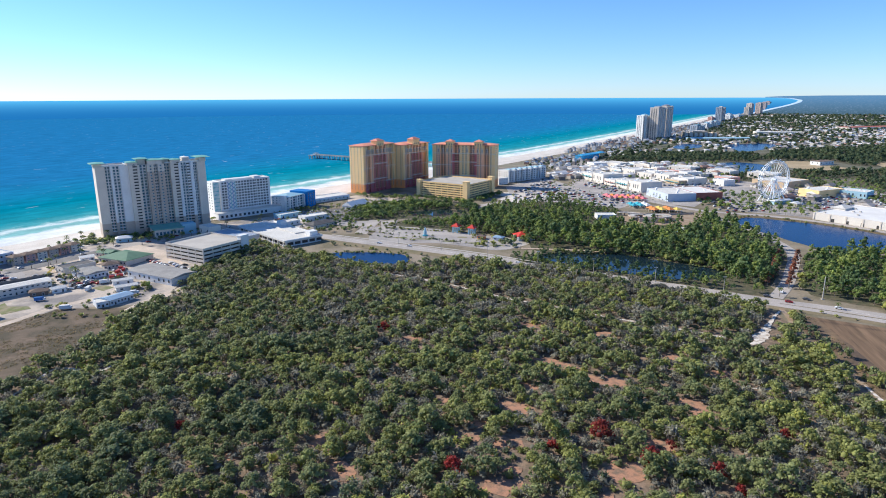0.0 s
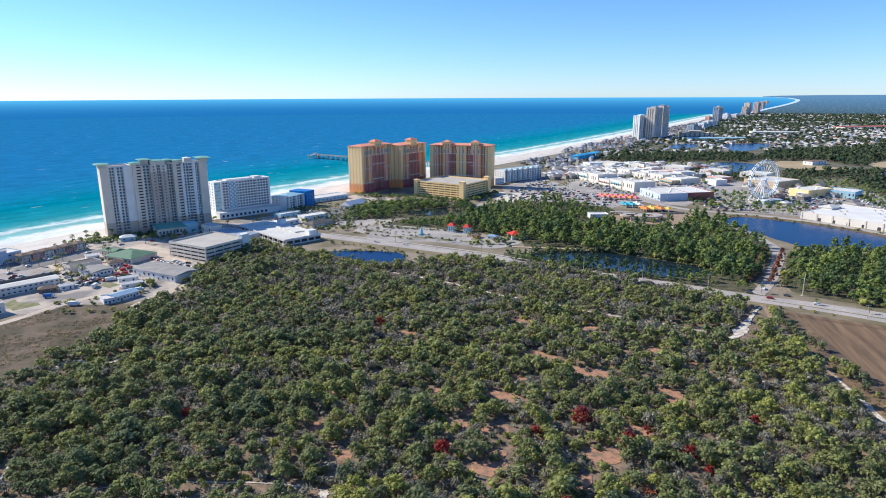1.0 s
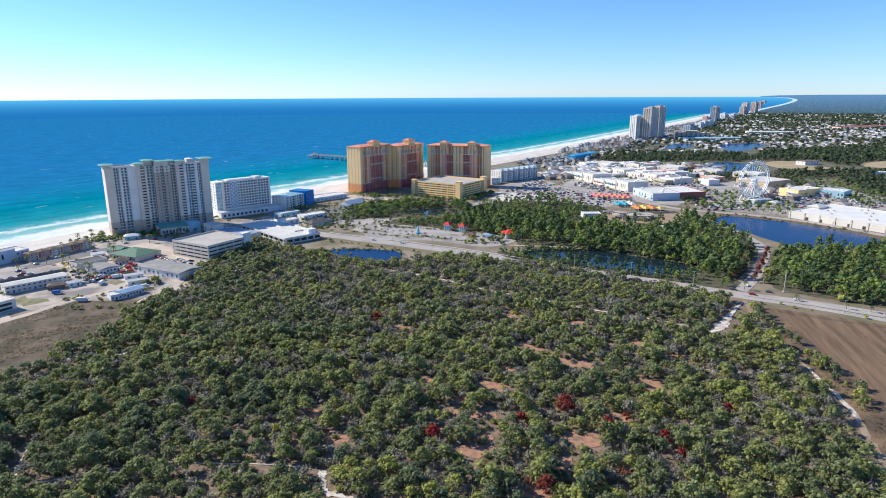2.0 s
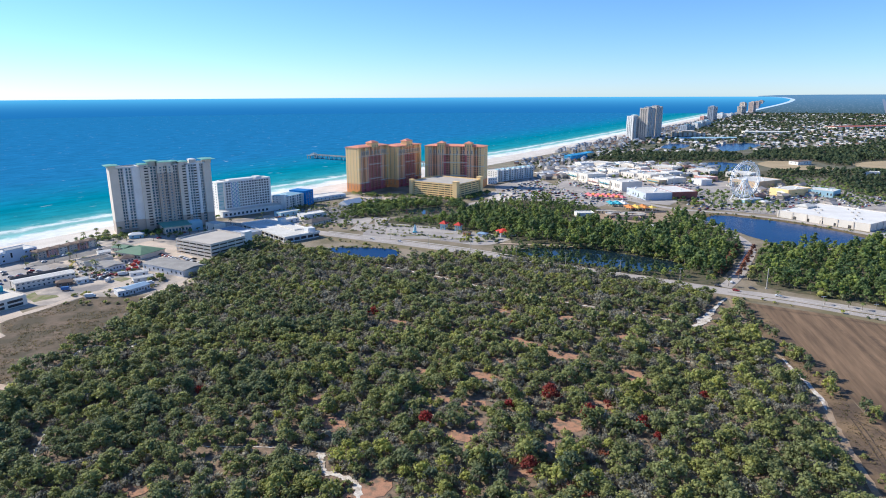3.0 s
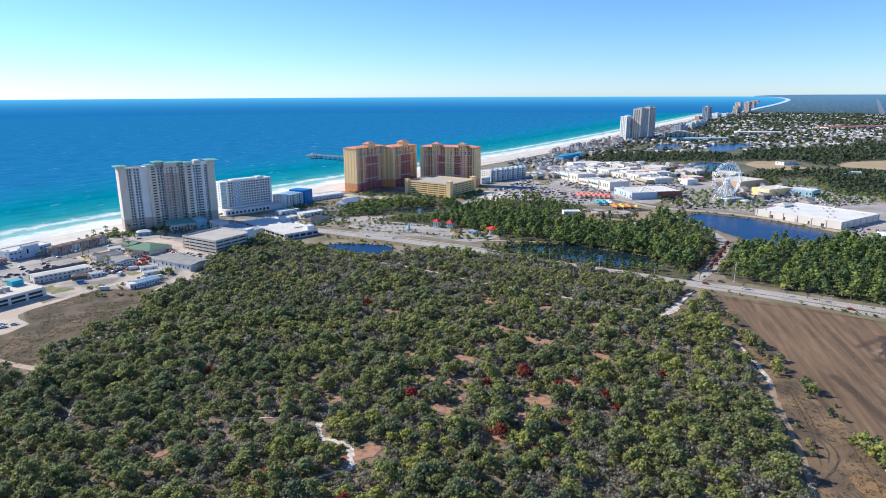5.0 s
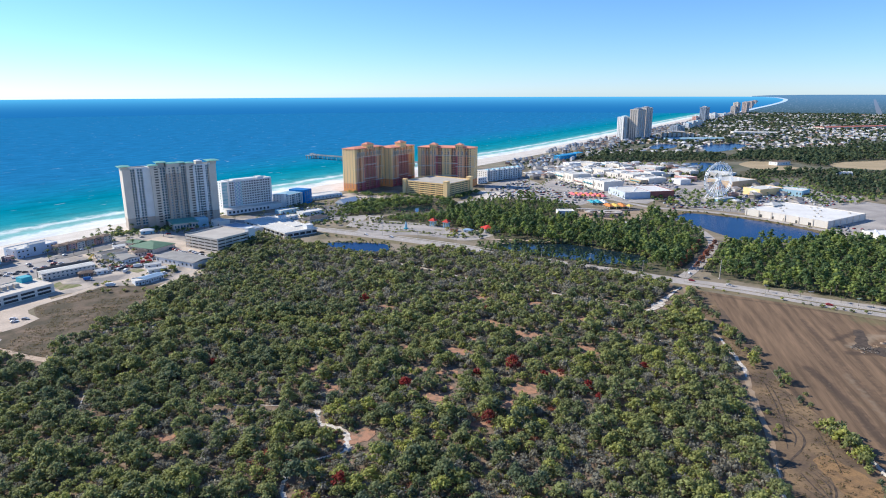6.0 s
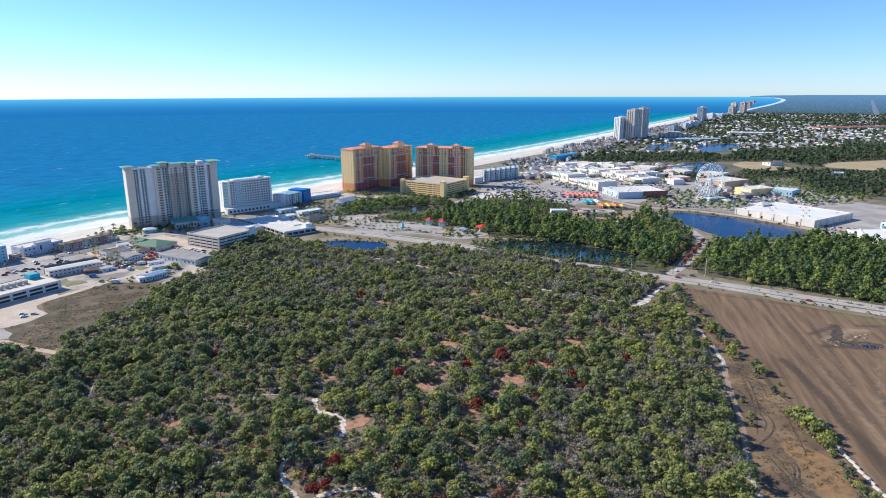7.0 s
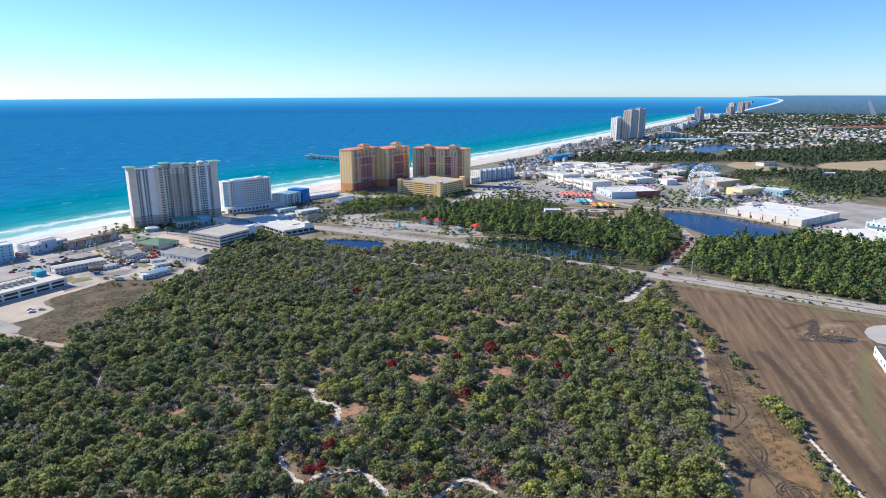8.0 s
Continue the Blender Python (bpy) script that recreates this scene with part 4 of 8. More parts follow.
def blue_hotel():
    e, L = front("seaside_inn", -178, 714, -159, 757, "white and bright blue low seaside inn", "hotel")
    W = (M_WHITE,)
    bays = [(0, 2, "wall", 0.3, W), (2, 14, "bal", 0, W), (14, 16, "wall", 0.3, W), (16, 28, "bal", 0, W), (28, 30, "wall", 0.3, W)]
    top = tower(e, 26, 1.0, 5, 3.0, bays, ((0, 16.0),), 5, 0, None, M_TEALGLASS)
    part("blue_wing", box(30, -3, 0, L, 22, 19), M_BLUE, e, "bright blue wing")
    part("roof", hip(0, 2, 30, 24, top, 3.0, 0.8), M_PALEBLUE, e, "pale blue hipped roof")
    part("stair_tower", box(-4, 4, 0, 0, 10, 18), M_WHITE, e)
    for i in range(5):
        for x in (33, 38, 43):
            put("window", window_mesh(1.8, 1.8), e, x, -3, 2 + i * 3.2)


def terracotta_tower(x0, y0, x1, y1, depth, floors, fh, base, crowns, label, left_end, right_end, mirrored=False):
    """A tower of yellow, tan and red stucco bays under peach tile roofs."""
    e, L = front("resort_tower", x0, y0, x1, y1, label, "hotel", "terracotta resort towers")
    Y, N = (M_ORANGE, M_YELLOW, M_YELLOW), (M_BRICKRED, M_TAN, M_YELLOW)
    R = (M_BRICKRED, M_BRICKRED if mirrored else M_ROSE, M_TAN)
    share = [(0.055, "wall", 1.0, Y), (0.075, "win", 0.9, N), (0.085, "bal", 0.0, N), (0.03, "wall", 0.8, N), (0.085, "win", 0.4, N), (0.03, "wall", 1.4, R), (0.085, "bal", 0.8, R), (0.03, "wall", 1.6, Y if mirrored else R), (0.10, "win" if mirrored else "bal", 0.8, Y if mirrored else R),
             (0.03, "wall", 1.6, Y if mirrored else R), (0.085, "bal", 0.8, R), (0.03, "wall", 1.4, R), (0.085, "win", 0.4, N), (0.03, "wall", 0.8, N), (0.085, "bal", 0.0, N), (0.055, "win", 0.9, Y), (0.035, "wall", 1.0, Y)]
    total, x, bays = sum(s[0] for s in share), 0.0, []
    for s, kind, fwd, mats in share:
        bays.append((x, x + s / total * L, kind, fwd, mats))
        x += s / total * L
    h = base + floors * fh
    top = tower(e, depth, base, floors, fh, bays, ((0, h * 0.20), (h * 0.20, h * 0.80), (h * 0.80, h)), left_end, right_end, None, M_WARMGLASS, M_TAN, M_PEACH)
    # string courses
    for x0, x1, z in ((0.0, 0.32, 0.20), (0.30, 0.72, 0.27), (0.68, 1.0, 0.20), (0.0, 0.32, 0.52), (0.30, 0.72, 0.60), (0.68, 1.0, 0.52), (0.0, 1.0, 0.80)):
        part("string_course", box(x0 * L - 0.3, -2.0, h * z, x1 * L + 0.3, 0, h * z + 0.9), M_CREAM, e)
    part("cornice", box(-0.8, -2.4, top + 0.31, L + 0.8, depth + 0.6, top + 0.9), M_PEACH, e)
    part("eaves_roof", hip(0, -1.4, L, depth, top + 0.9, 2.6, 0.6), M_PEACH, e, "peach tile hipped roof")
    for a, b, hh in crowns:
        part("crown", box(a * L, -2.8, top - 0.8, b * L, 8, top + hh), M_YELLOW, e)
        part("crown_roof", hip(a * L, -2.8, b * L, 8, top + hh, 3.2, 1.0), M_PEACH, e, "peach tile tower roof")
        for i in range(3):
            put("window", window_mesh(1.5, 2.6, M_WARMGLASS, M_CREAM), e, a * L + (b - a) * L * (i + 0.5) / 3, -2.8, top + 0.2)
    # tall arched windows under the eaves, each in a pale surround
    for k in (0.10, 0.17, 0.24, 0.31, 0.44, 0.56, 0.66, 0.73, 0.80, 0.87):
        bm = bmesh.new()
        add_box(bm, k * L - 1.25, -1.70, h * 0.835, k * L + 1.25, 0, h * 0.905)
        bmesh.ops.create_cone(bm, segments=14, radius1=1.25, radius2=1.25, depth=1.7, matrix=pose(k * L, -0.85, h * 0.905, 90), cap_ends=True)
        surround = part("arched_window", bm, M_CREAM, e)
        for z0, z1 in ((0.842, 0.868), (0.876, 0.905)):
            part("pane", box(k * L - 0.75, -1.76, h * z0, k * L + 0.75, -1.71, h * z1), M_WARMGLASS, surround)
    return e


def parking_deck(name, corners, levels, fh, wall, label, ramp=False, corner_tower=None):
    """An open parking structure on four corners (a, b: the front; c: beyond b)."""
    a, b, c = corners
    e, L = front(name, *a, *b, label, "parking garage")
    D = math.hypot(c[0] - b[0], c[1] - b[1])
    # added solid box; its dim colour is the shade seen between the levels
    bmc = bmesh.new()
    add_box(bmc, 3, 3, 0, L - 3, D - 3, levels * fh - 0.3)
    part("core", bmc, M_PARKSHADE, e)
    for i in range(levels + 1):
        z = i * fh
        if i:
            part("floor_slab", box(0.2, 0.2, z - 0.35, L - 0.2, D - 0.2, z), M_CONC, e)
        bm = bmesh.new()
        zz = z - 0.5 if i else 0.0
        for r in ((0, 0, L, 0.3), (0, D - 0.3, L, D), (0, 0.3, 0.3, D - 0.3), (L - 0.3, 0.3, L, D - 0.3)):
            add_box(bm, r[0], r[1], zz, r[2], r[3], z + 1.35)
        part("spandrel", bm, wall, e)
    for n, horizontal in ((max(3, int(L / 9)), True), (max(3, int(D / 9)), False)):
        for j in range(n + 1):
            for far in (0, 1):
                if horizontal:
                    x, y = 0.5 + (L - 1.0) * j / n, 0.16 + far * (D - 0.32)
                else:
                    x, y = 0.16 + far * (L - 0.32), 0.5 + (D - 1.0) * j / n
                part("column", box(x - 0.35, y - 0.22, 0, x + 0.35, y + 0.22, levels * fh), wall, e)
    for x, y, w, d, h, m in corner_tower or ():
        part("stair_tower", box(x, y, 0, x + w, y + d, h), m, e)
        part("tower_cap", box(x - 0.4, y - 0.4, h, x + w + 0.4, y + d + 0.4, h + 0.5), m, e)
    return e


resort_tower()
white_hotel()
blue_hotel()
terracotta_tower(-108, 845, -70, 904, 23, 20, 2.95, 4.5, ((0.40, 0.62, 6.0),), "tall yellow and brick-red stucco resort tower with peach roof", 4, 0)
terracotta_tower(-57, 896, -22.5, 950, 30, 20, 2.85, 4.0, ((0.36, 0.60, 7.5),), "yellow and red resort tower wing standing forward", 4, 0)
terracotta_tower(-14.5, 922, 75, 895, 24, 20, 2.8, 4.0, ((0.22, 0.34, 5.4), (0.68, 0.80, 5.4)), "broad red and yellow resort tower behind the garage", 3, 4, True)
parking_deck("parking_garage", ((-34, 835), (31, 790), (63, 850)), 6, 3.0, M_YELLOW, "yellow six level resort parking garage", False,
             ((-1, -1, 6, 6, 20.5, M_YELLOW), (73, -1, 7, 7, 22.5, M_YELLOW), (74, 60, 7, 7, 23, M_YELLOW)))
parking_deck("parking_garage", ((-229, 499), (-189, 475), (-170, 516)), 4, 3.1, M_BEIGE, "cream four level concrete parking garage", False, ((42, 38, 5, 8, 16.5, M_WHITE),))


# ---- plants ----
rng = np.random.default_rng(7)
# an open dome: a top, a wide ring and a narrower ring below
CORE_V = np.array([(0, 0, 1.0)] + [(0.93 * math.cos(k * 1.2566), 0.93 * math.sin(k * 1.2566), 0.35) for k in range(5)] + [(0.72 * math.cos(k * 1.2566 + 0.63), 0.72 * math.sin(k * 1.2566 + 0.63), -0.5) for k in range(5)])
CORE_F = np.array([(0, 1 + k, 1 + (k + 1) % 5) for k in range(5)] + [(1 + k, 6 + k, 1 + (k + 1) % 5) for k in range(5)] + [(6 + k, 6 + (k + 1) % 5, 1 + (k + 1) % 5) for k in range(5)])


def leaves(lobes, count, size, jitter=0.38, long=1.0, core=0.85, under=-0.35, up=0.45):
    """A crown: for each lobe (x, y, z, rx, rz) a dented core, and round the lobes many small clumps of leaves."""
    V, F, n = [], [], 0
    if core:
        for x, y, z, rx, rz in lobes:
            v = CORE_V * (1 + rng.uniform(-0.2, 0.2, (11, 1))) * (rx * core, rx * core, rz * core) + (x, y, z)
            V.append(v)
            F.append(CORE_F + n)
            n += 11
    lobe = np.array(lobes)
    pick = lobe[rng.choice(len(lobe), count, p=lobe[:, 3] ** 2 / (lobe[:, 3] ** 2).sum())]
    d = rng.normal(size=(count, 3))
    d[:, 2] = np.abs(d[:, 2]) * np.where(rng.random(count) < 0.82, 1, under)
    d /= np.linalg.norm(d, axis=1)[:, None]
    r = rng.uniform(0.84, 1.12, (count, 1))
    c = pick[:, :3] + d * r * np.stack([pick[:, 3], pick[:, 3], pick[:, 4]], 1)
    nrm = d * (1 - up) + (0, 0, up) + rng.normal(size=(count, 3)) * jitter
    nrm /= np.linalg.norm(nrm, axis=1)[:, None]
    u = np.cross(nrm, rng.normal(size=(count, 3)))
    u /= np.linalg.norm(u, axis=1)[:, None]
    w = np.cross(nrm, u)
    a, b = size * rng.uniform(0.6, 1.3, (count, 1)) * long, size * rng.uniform(0.6, 1.3, (count, 1)) / long
    q = np.stack([c - u * a - nrm * b * 0.3, c - w * b, c + u * a - nrm * b * 0.3, c + w * b], 1)
    q[:, 1] += nrm * b * 0.25
    V.append(q.reshape(-1, 3))
    k = np.arange(count)[:, None] * 4 + n
    F.append(np.concatenate([k + (0, 1, 3), k + (1, 2, 3)], 1).reshape(-1, 3))
    return np.concatenate(V), np.concatenate(F)


def stem(points, radii, sides=5):
    """A bent tapering trunk or limb through the points."""
    V, F = [], []
    for (x, y, z), r in zip(points, radii):
        V += [(x + r * math.cos(2 * math.pi * k / sides), y + r * math.sin(2 * math.pi * k / sides), z) for k in range(sides)]
    for i in range(len(points) - 1):
        for k in range(sides):
            a, b, c, d = i * sides + k, i * sides + (k + 1) % sides, (i + 1) * sides + (k + 1) % sides, (i + 1) * sides + k
            F += [(a, b, c), (a, c, d)]
    return np.array(V), np.array(F)


def join(*meshes):
    V, F, n = [], [], 0
    for v, f in meshes:
        V.append(v)
        F.append(f + n)
        n += len(v)
    return np.concatenate(V), np.concatenate(F)


def oak(count, size, lobes=11, r=3.9, h=6.6, core=0.66, limbs=3, flat=0.52):
    """A scrub pine or oak: a leaning forked trunk under an uneven dome of many separate tufts."""
    L, squash, lean = [], rng.uniform(0.8, 1.15), rng.uniform(-0.6, 0.6, 2)
    for i in range(lobes):
        t = (i + 0.5) / lobes
        a, k = i * 2.4 + rng.uniform(-0.5, 0.5), r * 0.80 * math.sqrt(t) * rng.uniform(0.75, 1.15)
        rr = r * rng.uniform(0.30, 0.46)
        L.append((k * math.cos(a) * squash + lean[0], k * math.sin(a) / squash + lean[1], h * (0.90 - flat * t) + rng.uniform(-0.09, 0.07) * h, rr, rr * rng.uniform(0.6, 0.85)))
    wood = [stem([(0, 0, 0), (lean[0] * 0.3, lean[1] * 0.3, h * 0.45), (lean[0], lean[1], h * 0.8)], [0.22, 0.16, 0.06], 3)]
    wood += [stem([(lean[0] * 0.3, lean[1] * 0.3, h * 0.4), (x * 0.8, y * 0.8, z - 0.2)], [0.11, 0.04], 3) for x, y, z, _, _ in L[-limbs:]]
    return join(*wood), leaves(L, count, size, jitter=0.5, core=core)


def twigs(count, size, r=2.9):
    """A nearly leafless grey shrub: many forked limbs fanning out, and a haze of fine twigs."""
    L = [(r * rng.uniform(-0.6, 0.6), r * rng.uniform(-0.6, 0.6), r * rng.uniform(0.5, 0.95), r * 0.5, r * 0.42) for _ in range(5)]
    limbs = []
    for i in range(7):
        a, k, z = i * 2.4, r * rng.uniform(0.35, 0.95), r * rng.uniform(0.9, 1.5)
        limbs.append(stem([(0.1 * math.cos(a), 0.1 * math.sin(a), 0), (k * 0.55 * math.cos(a), k * 0.55 * math.sin(a), z * 0.6), (k * math.cos(a + 0.2), k * math.sin(a + 0.2), z)], [0.13, 0.085, 0.03], 3))
    return join(*limbs), leaves(L, count, size, 1.2, 1.7, core=0.5)


def pine(count, size, h=13.5, r=5.0, lobes=10):
    """A slash pine: a tall bare stem with flat tufts in its upper half."""
    L = []
    for i in range(lobes):
        t = i / (lobes - 1)
        a, k = i * 2.4 + rng.uniform(-0.5, 0.5), r * (0.72 - 0.58 * t) * rng.uniform(0.7, 1.15)
        L.append((k * math.cos(a), k * math.sin(a), h * (0.40 + 0.54 * t), r * rng.uniform(0.30, 0.44), r * rng.uniform(0.26, 0.36)))
    limbs = [stem([(0, 0, 0), (0.15, 0, h * 0.5), (0, 0, h * 0.95)], [0.3, 0.2, 0.05], 3)]
    limbs += [stem([(0, 0, z - 0.8), (x * 0.8, y * 0.8, z)], [0.09, 0.04], 3) for x, y, z, _, _ in L[:3]]
    return join(*limbs), leaves(L, count, size, 0.5, core=0.8, up=0.6)


def raw_mesh(name, V, F, materials, slots=None, tint=None, flat=False):
    me = bpy.data.meshes.new(name)
    me.vertices.add(len(V))
    me.vertices.foreach_set("co", V.astype(np.float32).ravel())
    me.loops.add(F.size)
    me.loops.foreach_set("vertex_index", F.astype(np.int32).ravel())
    me.polygons.add(len(F))
    me.polygons.foreach_set("loop_start", np.arange(len(F), dtype=np.int32) * 3)
    for m in materials:
        me.materials.append(m)
    if slots is not None:
        me.polygons.foreach_set("material_index", slots.astype(np.int32))
    if tint is not None:
        me.attributes.new("tint", "FLOAT", "POINT").data.foreach_set("value", tint.astype(np.float32))
    me.update(calc_edges=True)
    if flat:
        me.shade_flat()
    return me


def grove(name, kinds, spots, material, label):
    """Many plants in one mesh. spots: rows of x, y, size, height factor and, if set, hue."""
    V, F, S, T, n = [], [], [], [], 0
    spots = np.array(spots)
    if not len(spots):
        return
    which = rng.integers(0, len(kinds), len(spots))
    for k, (wood, crown) in enumerate(kinds):
        sp = spots[which == k]
        if not len(sp):
            continue
        v, f = join(wood, crown)
        slot = np.concatenate([np.zeros(len(wood[1])), np.ones(len(crown[1]))])
        turn = rng.uniform(0, 6.283, len(sp))
        c, s = np.cos(turn)[:, None], np.sin(turn)[:, None]
        z = v[None, :, 2] * (sp[:, 2] * sp[:, 3])[:, None]
        q = np.stack([(v[:, 0] * c - v[:, 1] * s) * sp[:, 2:3] + sp[:, 0:1], (v[:, 0] * s + v[:, 1] * c) * sp[:, 2:3] + sp[:, 1:2], z], 2)
        V.append(q.reshape(-1, 3))
        F.append((f[None] + (np.arange(len(sp)) * len(v))[:, None, None]).reshape(-1, 3) + n)
        S.append(np.tile(slot, len(sp)))
        T.append(np.repeat(sp[:, 4] if sp.shape[1] > 4 else rng.random(len(sp)), len(v)))
        n += len(sp) * len(v)
    me = raw_mesh(name, np.concatenate(V), np.concatenate(F), [M_BARK, material], np.concatenate(S), np.concatenate(T))
    tagged(new(name, me), label, "trees", "", "stuff")


def inside(points, outline):
    """Which of the points lie inside the outline."""
    p = np.array(outline, float)
    x, y, r = points[:, 0], points[:, 1], np.zeros(len(points), bool)
    for (x0, y0), (x1, y1) in zip(p, np.roll(p, -1, 0)):
        cross = (y0 > y) != (y1 > y)
        with np.errstate(divide="ignore", invalid="ignore"):
            r ^= cross & (x < (x1 - x0) * (y - y0) / (y1 - y0) + x0)
    return r


def to_line(points, line):
    """The distance of the points from a broken line."""
    best = np.full(len(points), 1e9)
    for a, b in zip(line, line[1:]):
        a, b = np.array(a, float), np.array(b, float)
        t = np.clip(((points - a) @ (b - a)) / ((b - a) @ (b - a)), 0, 1)
        best = np.minimum(best, np.linalg.norm(points - a - t[:, None] * (b - a), axis=1))
    return best


def scatter(outline, spacing, edge=0.0):
    """Points on a shaken grid inside an outline."""
    p = np.array(outline, float)
    (x0, y0), (x1, y1) = p.min(0), p.max(0)
    gx, gy = np.meshgrid(np.arange(x0, x1, spacing), np.arange(y0, y1, spacing))
    q = np.stack([gx.ravel(), gy.ravel()], 1)
    q[:, 0] += (np.floor((q[:, 1] - y0) / spacing) % 2) * spacing / 2
    q += rng.uniform(-0.42, 0.42, q.shape) * spacing
    q = q[inside(q, outline)]
    if edge:
        q = q[to_line(q, [*outline, outline[0]]) > edge]
    return q


def field_of(points, scale, seed):
    """A smooth random value, 0 to 1, at each point."""
    return np.array([0.5 + 0.5 * noise.noise(Vector((x * scale, y * scale, seed))) * 1.6 for x, y in points]).clip(0, 1)


def plant(name, kind, x, y, size, tall, turn, material, label, category, group, meshes={}):
    """One plant as a thing of its own: trunk and crown."""
    key = (id(kind), material.name)
    if key not in meshes:
        meshes[key] = raw_mesh("trunk", *kind[0], [M_BARK]), raw_mesh("crown", *kind[1], [material])
    e = new(name)
    e.matrix_world = pose(x, y, 0, 0, 0, turn) @ Matrix.Diagonal((size, size, size * tall, 1))
    tagged(e, label, category, group)
    for n, me in zip(("trunk", "crown"), meshes[key]):
        new(n, me).parent = e
    return e


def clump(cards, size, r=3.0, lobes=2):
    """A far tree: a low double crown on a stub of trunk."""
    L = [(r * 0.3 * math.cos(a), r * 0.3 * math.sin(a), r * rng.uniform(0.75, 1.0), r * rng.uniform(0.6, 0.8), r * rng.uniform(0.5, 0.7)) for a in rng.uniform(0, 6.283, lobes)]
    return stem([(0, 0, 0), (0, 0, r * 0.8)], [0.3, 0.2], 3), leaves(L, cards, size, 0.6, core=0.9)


OAKS = [oak(165, 0.40, 12, 3.9, 6.6) for _ in range(4)] + [oak(150, 0.41, 10, 3.6, 7.4, flat=0.5), oak(140, 0.41, 9, 3.3, 5.2, flat=0.35)]
OAKS_FAR = [oak(68, 0.58, 8, 3.9, 6.4, core=0.72, limbs=1) for _ in range(3)] + [oak(62, 0.58, 7, 3.5, 7.0, core=0.72, limbs=1, flat=0.5)]
TWIGS = [twigs(70, 0.34) for _ in range(4)]
TWIGS_FAR = [twigs(36, 0.52) for _ in range(3)]
PINES = [pine(74, 0.72, lobes=9) for _ in range(3)] + [pine(70, 0.72, 15.5, 4.4, 8)] + [oak(72, 0.74, 8, 5.2, 11.0, core=0.75, limbs=1) for _ in range(3)]
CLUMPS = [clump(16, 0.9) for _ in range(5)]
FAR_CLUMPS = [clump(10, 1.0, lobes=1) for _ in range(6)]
BUSH = [oak(90, 0.42, 9, 3.0, 3.4, limbs=1, flat=0.72) for _ in range(3)]
RED_TREES = [(-34, 329, 0.8), (60, 214, 1.1), (74, 197, 1.0), (3, 194, 0.85), (95, 190, 0.7), (85, 208, 0.6), (40, 206, 0.7), (53, 310, 0.5), (-106, 225, 0.5), (131, 215, 0.6), (-17, 111, 0.85), (-23, 95, 0.8), (-19, 99, 0.6), (43, 159, 0.85), (98, 180, 0.55)]
RUSTY = [(-51, 132, 1.2), (-46, 136, 1.1), (-52, 122, 1.1), (-48, 118, 1.2), (-30, 105, 1.0), (48, 94, 1.3), (53, 90, 1.1), (17, 92, 1.1), (25, 91, 1.2), (9, 110, 0.9), (32, 105, 0.9), (56, 147, 1.1), (61, 143, 0.9), (17, 84, 1.1), (-14, 82, 1.1), (-19, 222, 0.9), (-56, 129, 0.9), (38, 164, 0.9), (20, 146, 0.9), (-60, 148, 0.8), (74, 170, 0.9), (2, 86, 1.0)]

# the scrub forest
spots = scatter([(-300, 60), (-300, 215), (-262, 248), (-243, 250), (-216, 224), (-206, 235), (-196, 303), (-186, 382), (-189, 458), (-176, 540), (-125, 512), (-92, 495), (-60, 466), (-26, 468), (19, 486), (76, 464), (128, 432), (172, 400), (200, 366),
                 (191, 281), (181, 214), (160, 153), (143, 90), (138, 60)], 5.15)
keep, low = np.ones(len(spots), bool), np.zeros(len(spots), bool)
# no trunks on the trails and clearings, and only low growth along their southern edges
for line, w in TRAILS:
    keep &= to_line(spots, line) > w / 2 + (1.5 if w > 1.5 else 0.8)
    for dy in (2.0, 4.0, 6.0) if w > 1.5 else (2.0, 4.0):
        low |= to_line(spots + (0, dy), line) < w / 2 + 1.2
keep &= (to_line(spots, WHITE_TRAIL) > 5.0) & (np.hypot(spots[:, 0] - 172, spots[:, 1] - 313) > 9.5)
low |= to_line(spots + (0, 7), WHITE_TRAIL) < 5.0
keep &= to_line(spots, [(-330, 262), (-258, 252), (-230, 243), (-202, 232), (-195, 216)]) > 5.0
keep &= to_line(spots, [(-194, 370), (-185, 392), (-181, 412)]) > 8.0
for cx, cy, a, b, turn in CLEARINGS:
    c, s = math.cos(radians(turn)), math.sin(radians(turn))
    for dy in (0, 3, 6, 9, 12):
        dx, dz = spots[:, 0] - cx, spots[:, 1] + dy - cy
        within = ((dx * c + dz * s) / (a * 1.0)) ** 2 + ((dz * c - dx * s) / (b * 1.05)) ** 2 < 1
        if dy:
            low |= within
        else:
            keep &= ~within | (rng.random(len(spots)) < 0.06)
            low |= within
for x, y, k in RED_TREES + RUSTY:
    keep &= np.hypot(spots[:, 0] - x, spots[:, 1] - y) > 3.4
low = low[keep]
spots = spots[keep]
density, greyness = field_of(spots, 0.018, 3.0), field_of(spots, 0.022, 11.0)
lot = rng.random(len(spots))
far_band = ((spots[:, 1] - 290) / 120).clip(0, 1) * 0.22
left_dark = ((-spots[:, 0] - 60) / 120).clip(0, 1) * 0.16
grey = lot < (0.16 + 0.40 * greyness + far_band - left_dark)
gap = (rng.random(len(spots)) < 0.02 + 0.10 * (density < 0.42)) & ~grey
near = spots[:, 1] < 262
mass = field_of(spots, 0.045, 29.0)
size = (0.66 + 0.56 * rng.random(len(spots)) ** 1.3) * (0.84 + 0.42 * mass)
size = np.where(low, 0.40 * size, size)
hue = (0.45 * field_of(spots, 0.03, 41.0) + 0.35 * rng.random(len(spots)) + 0.15 * ((spots[:, 0] + 200) / 330).clip(0, 1) + 0.02).clip(0, 1)
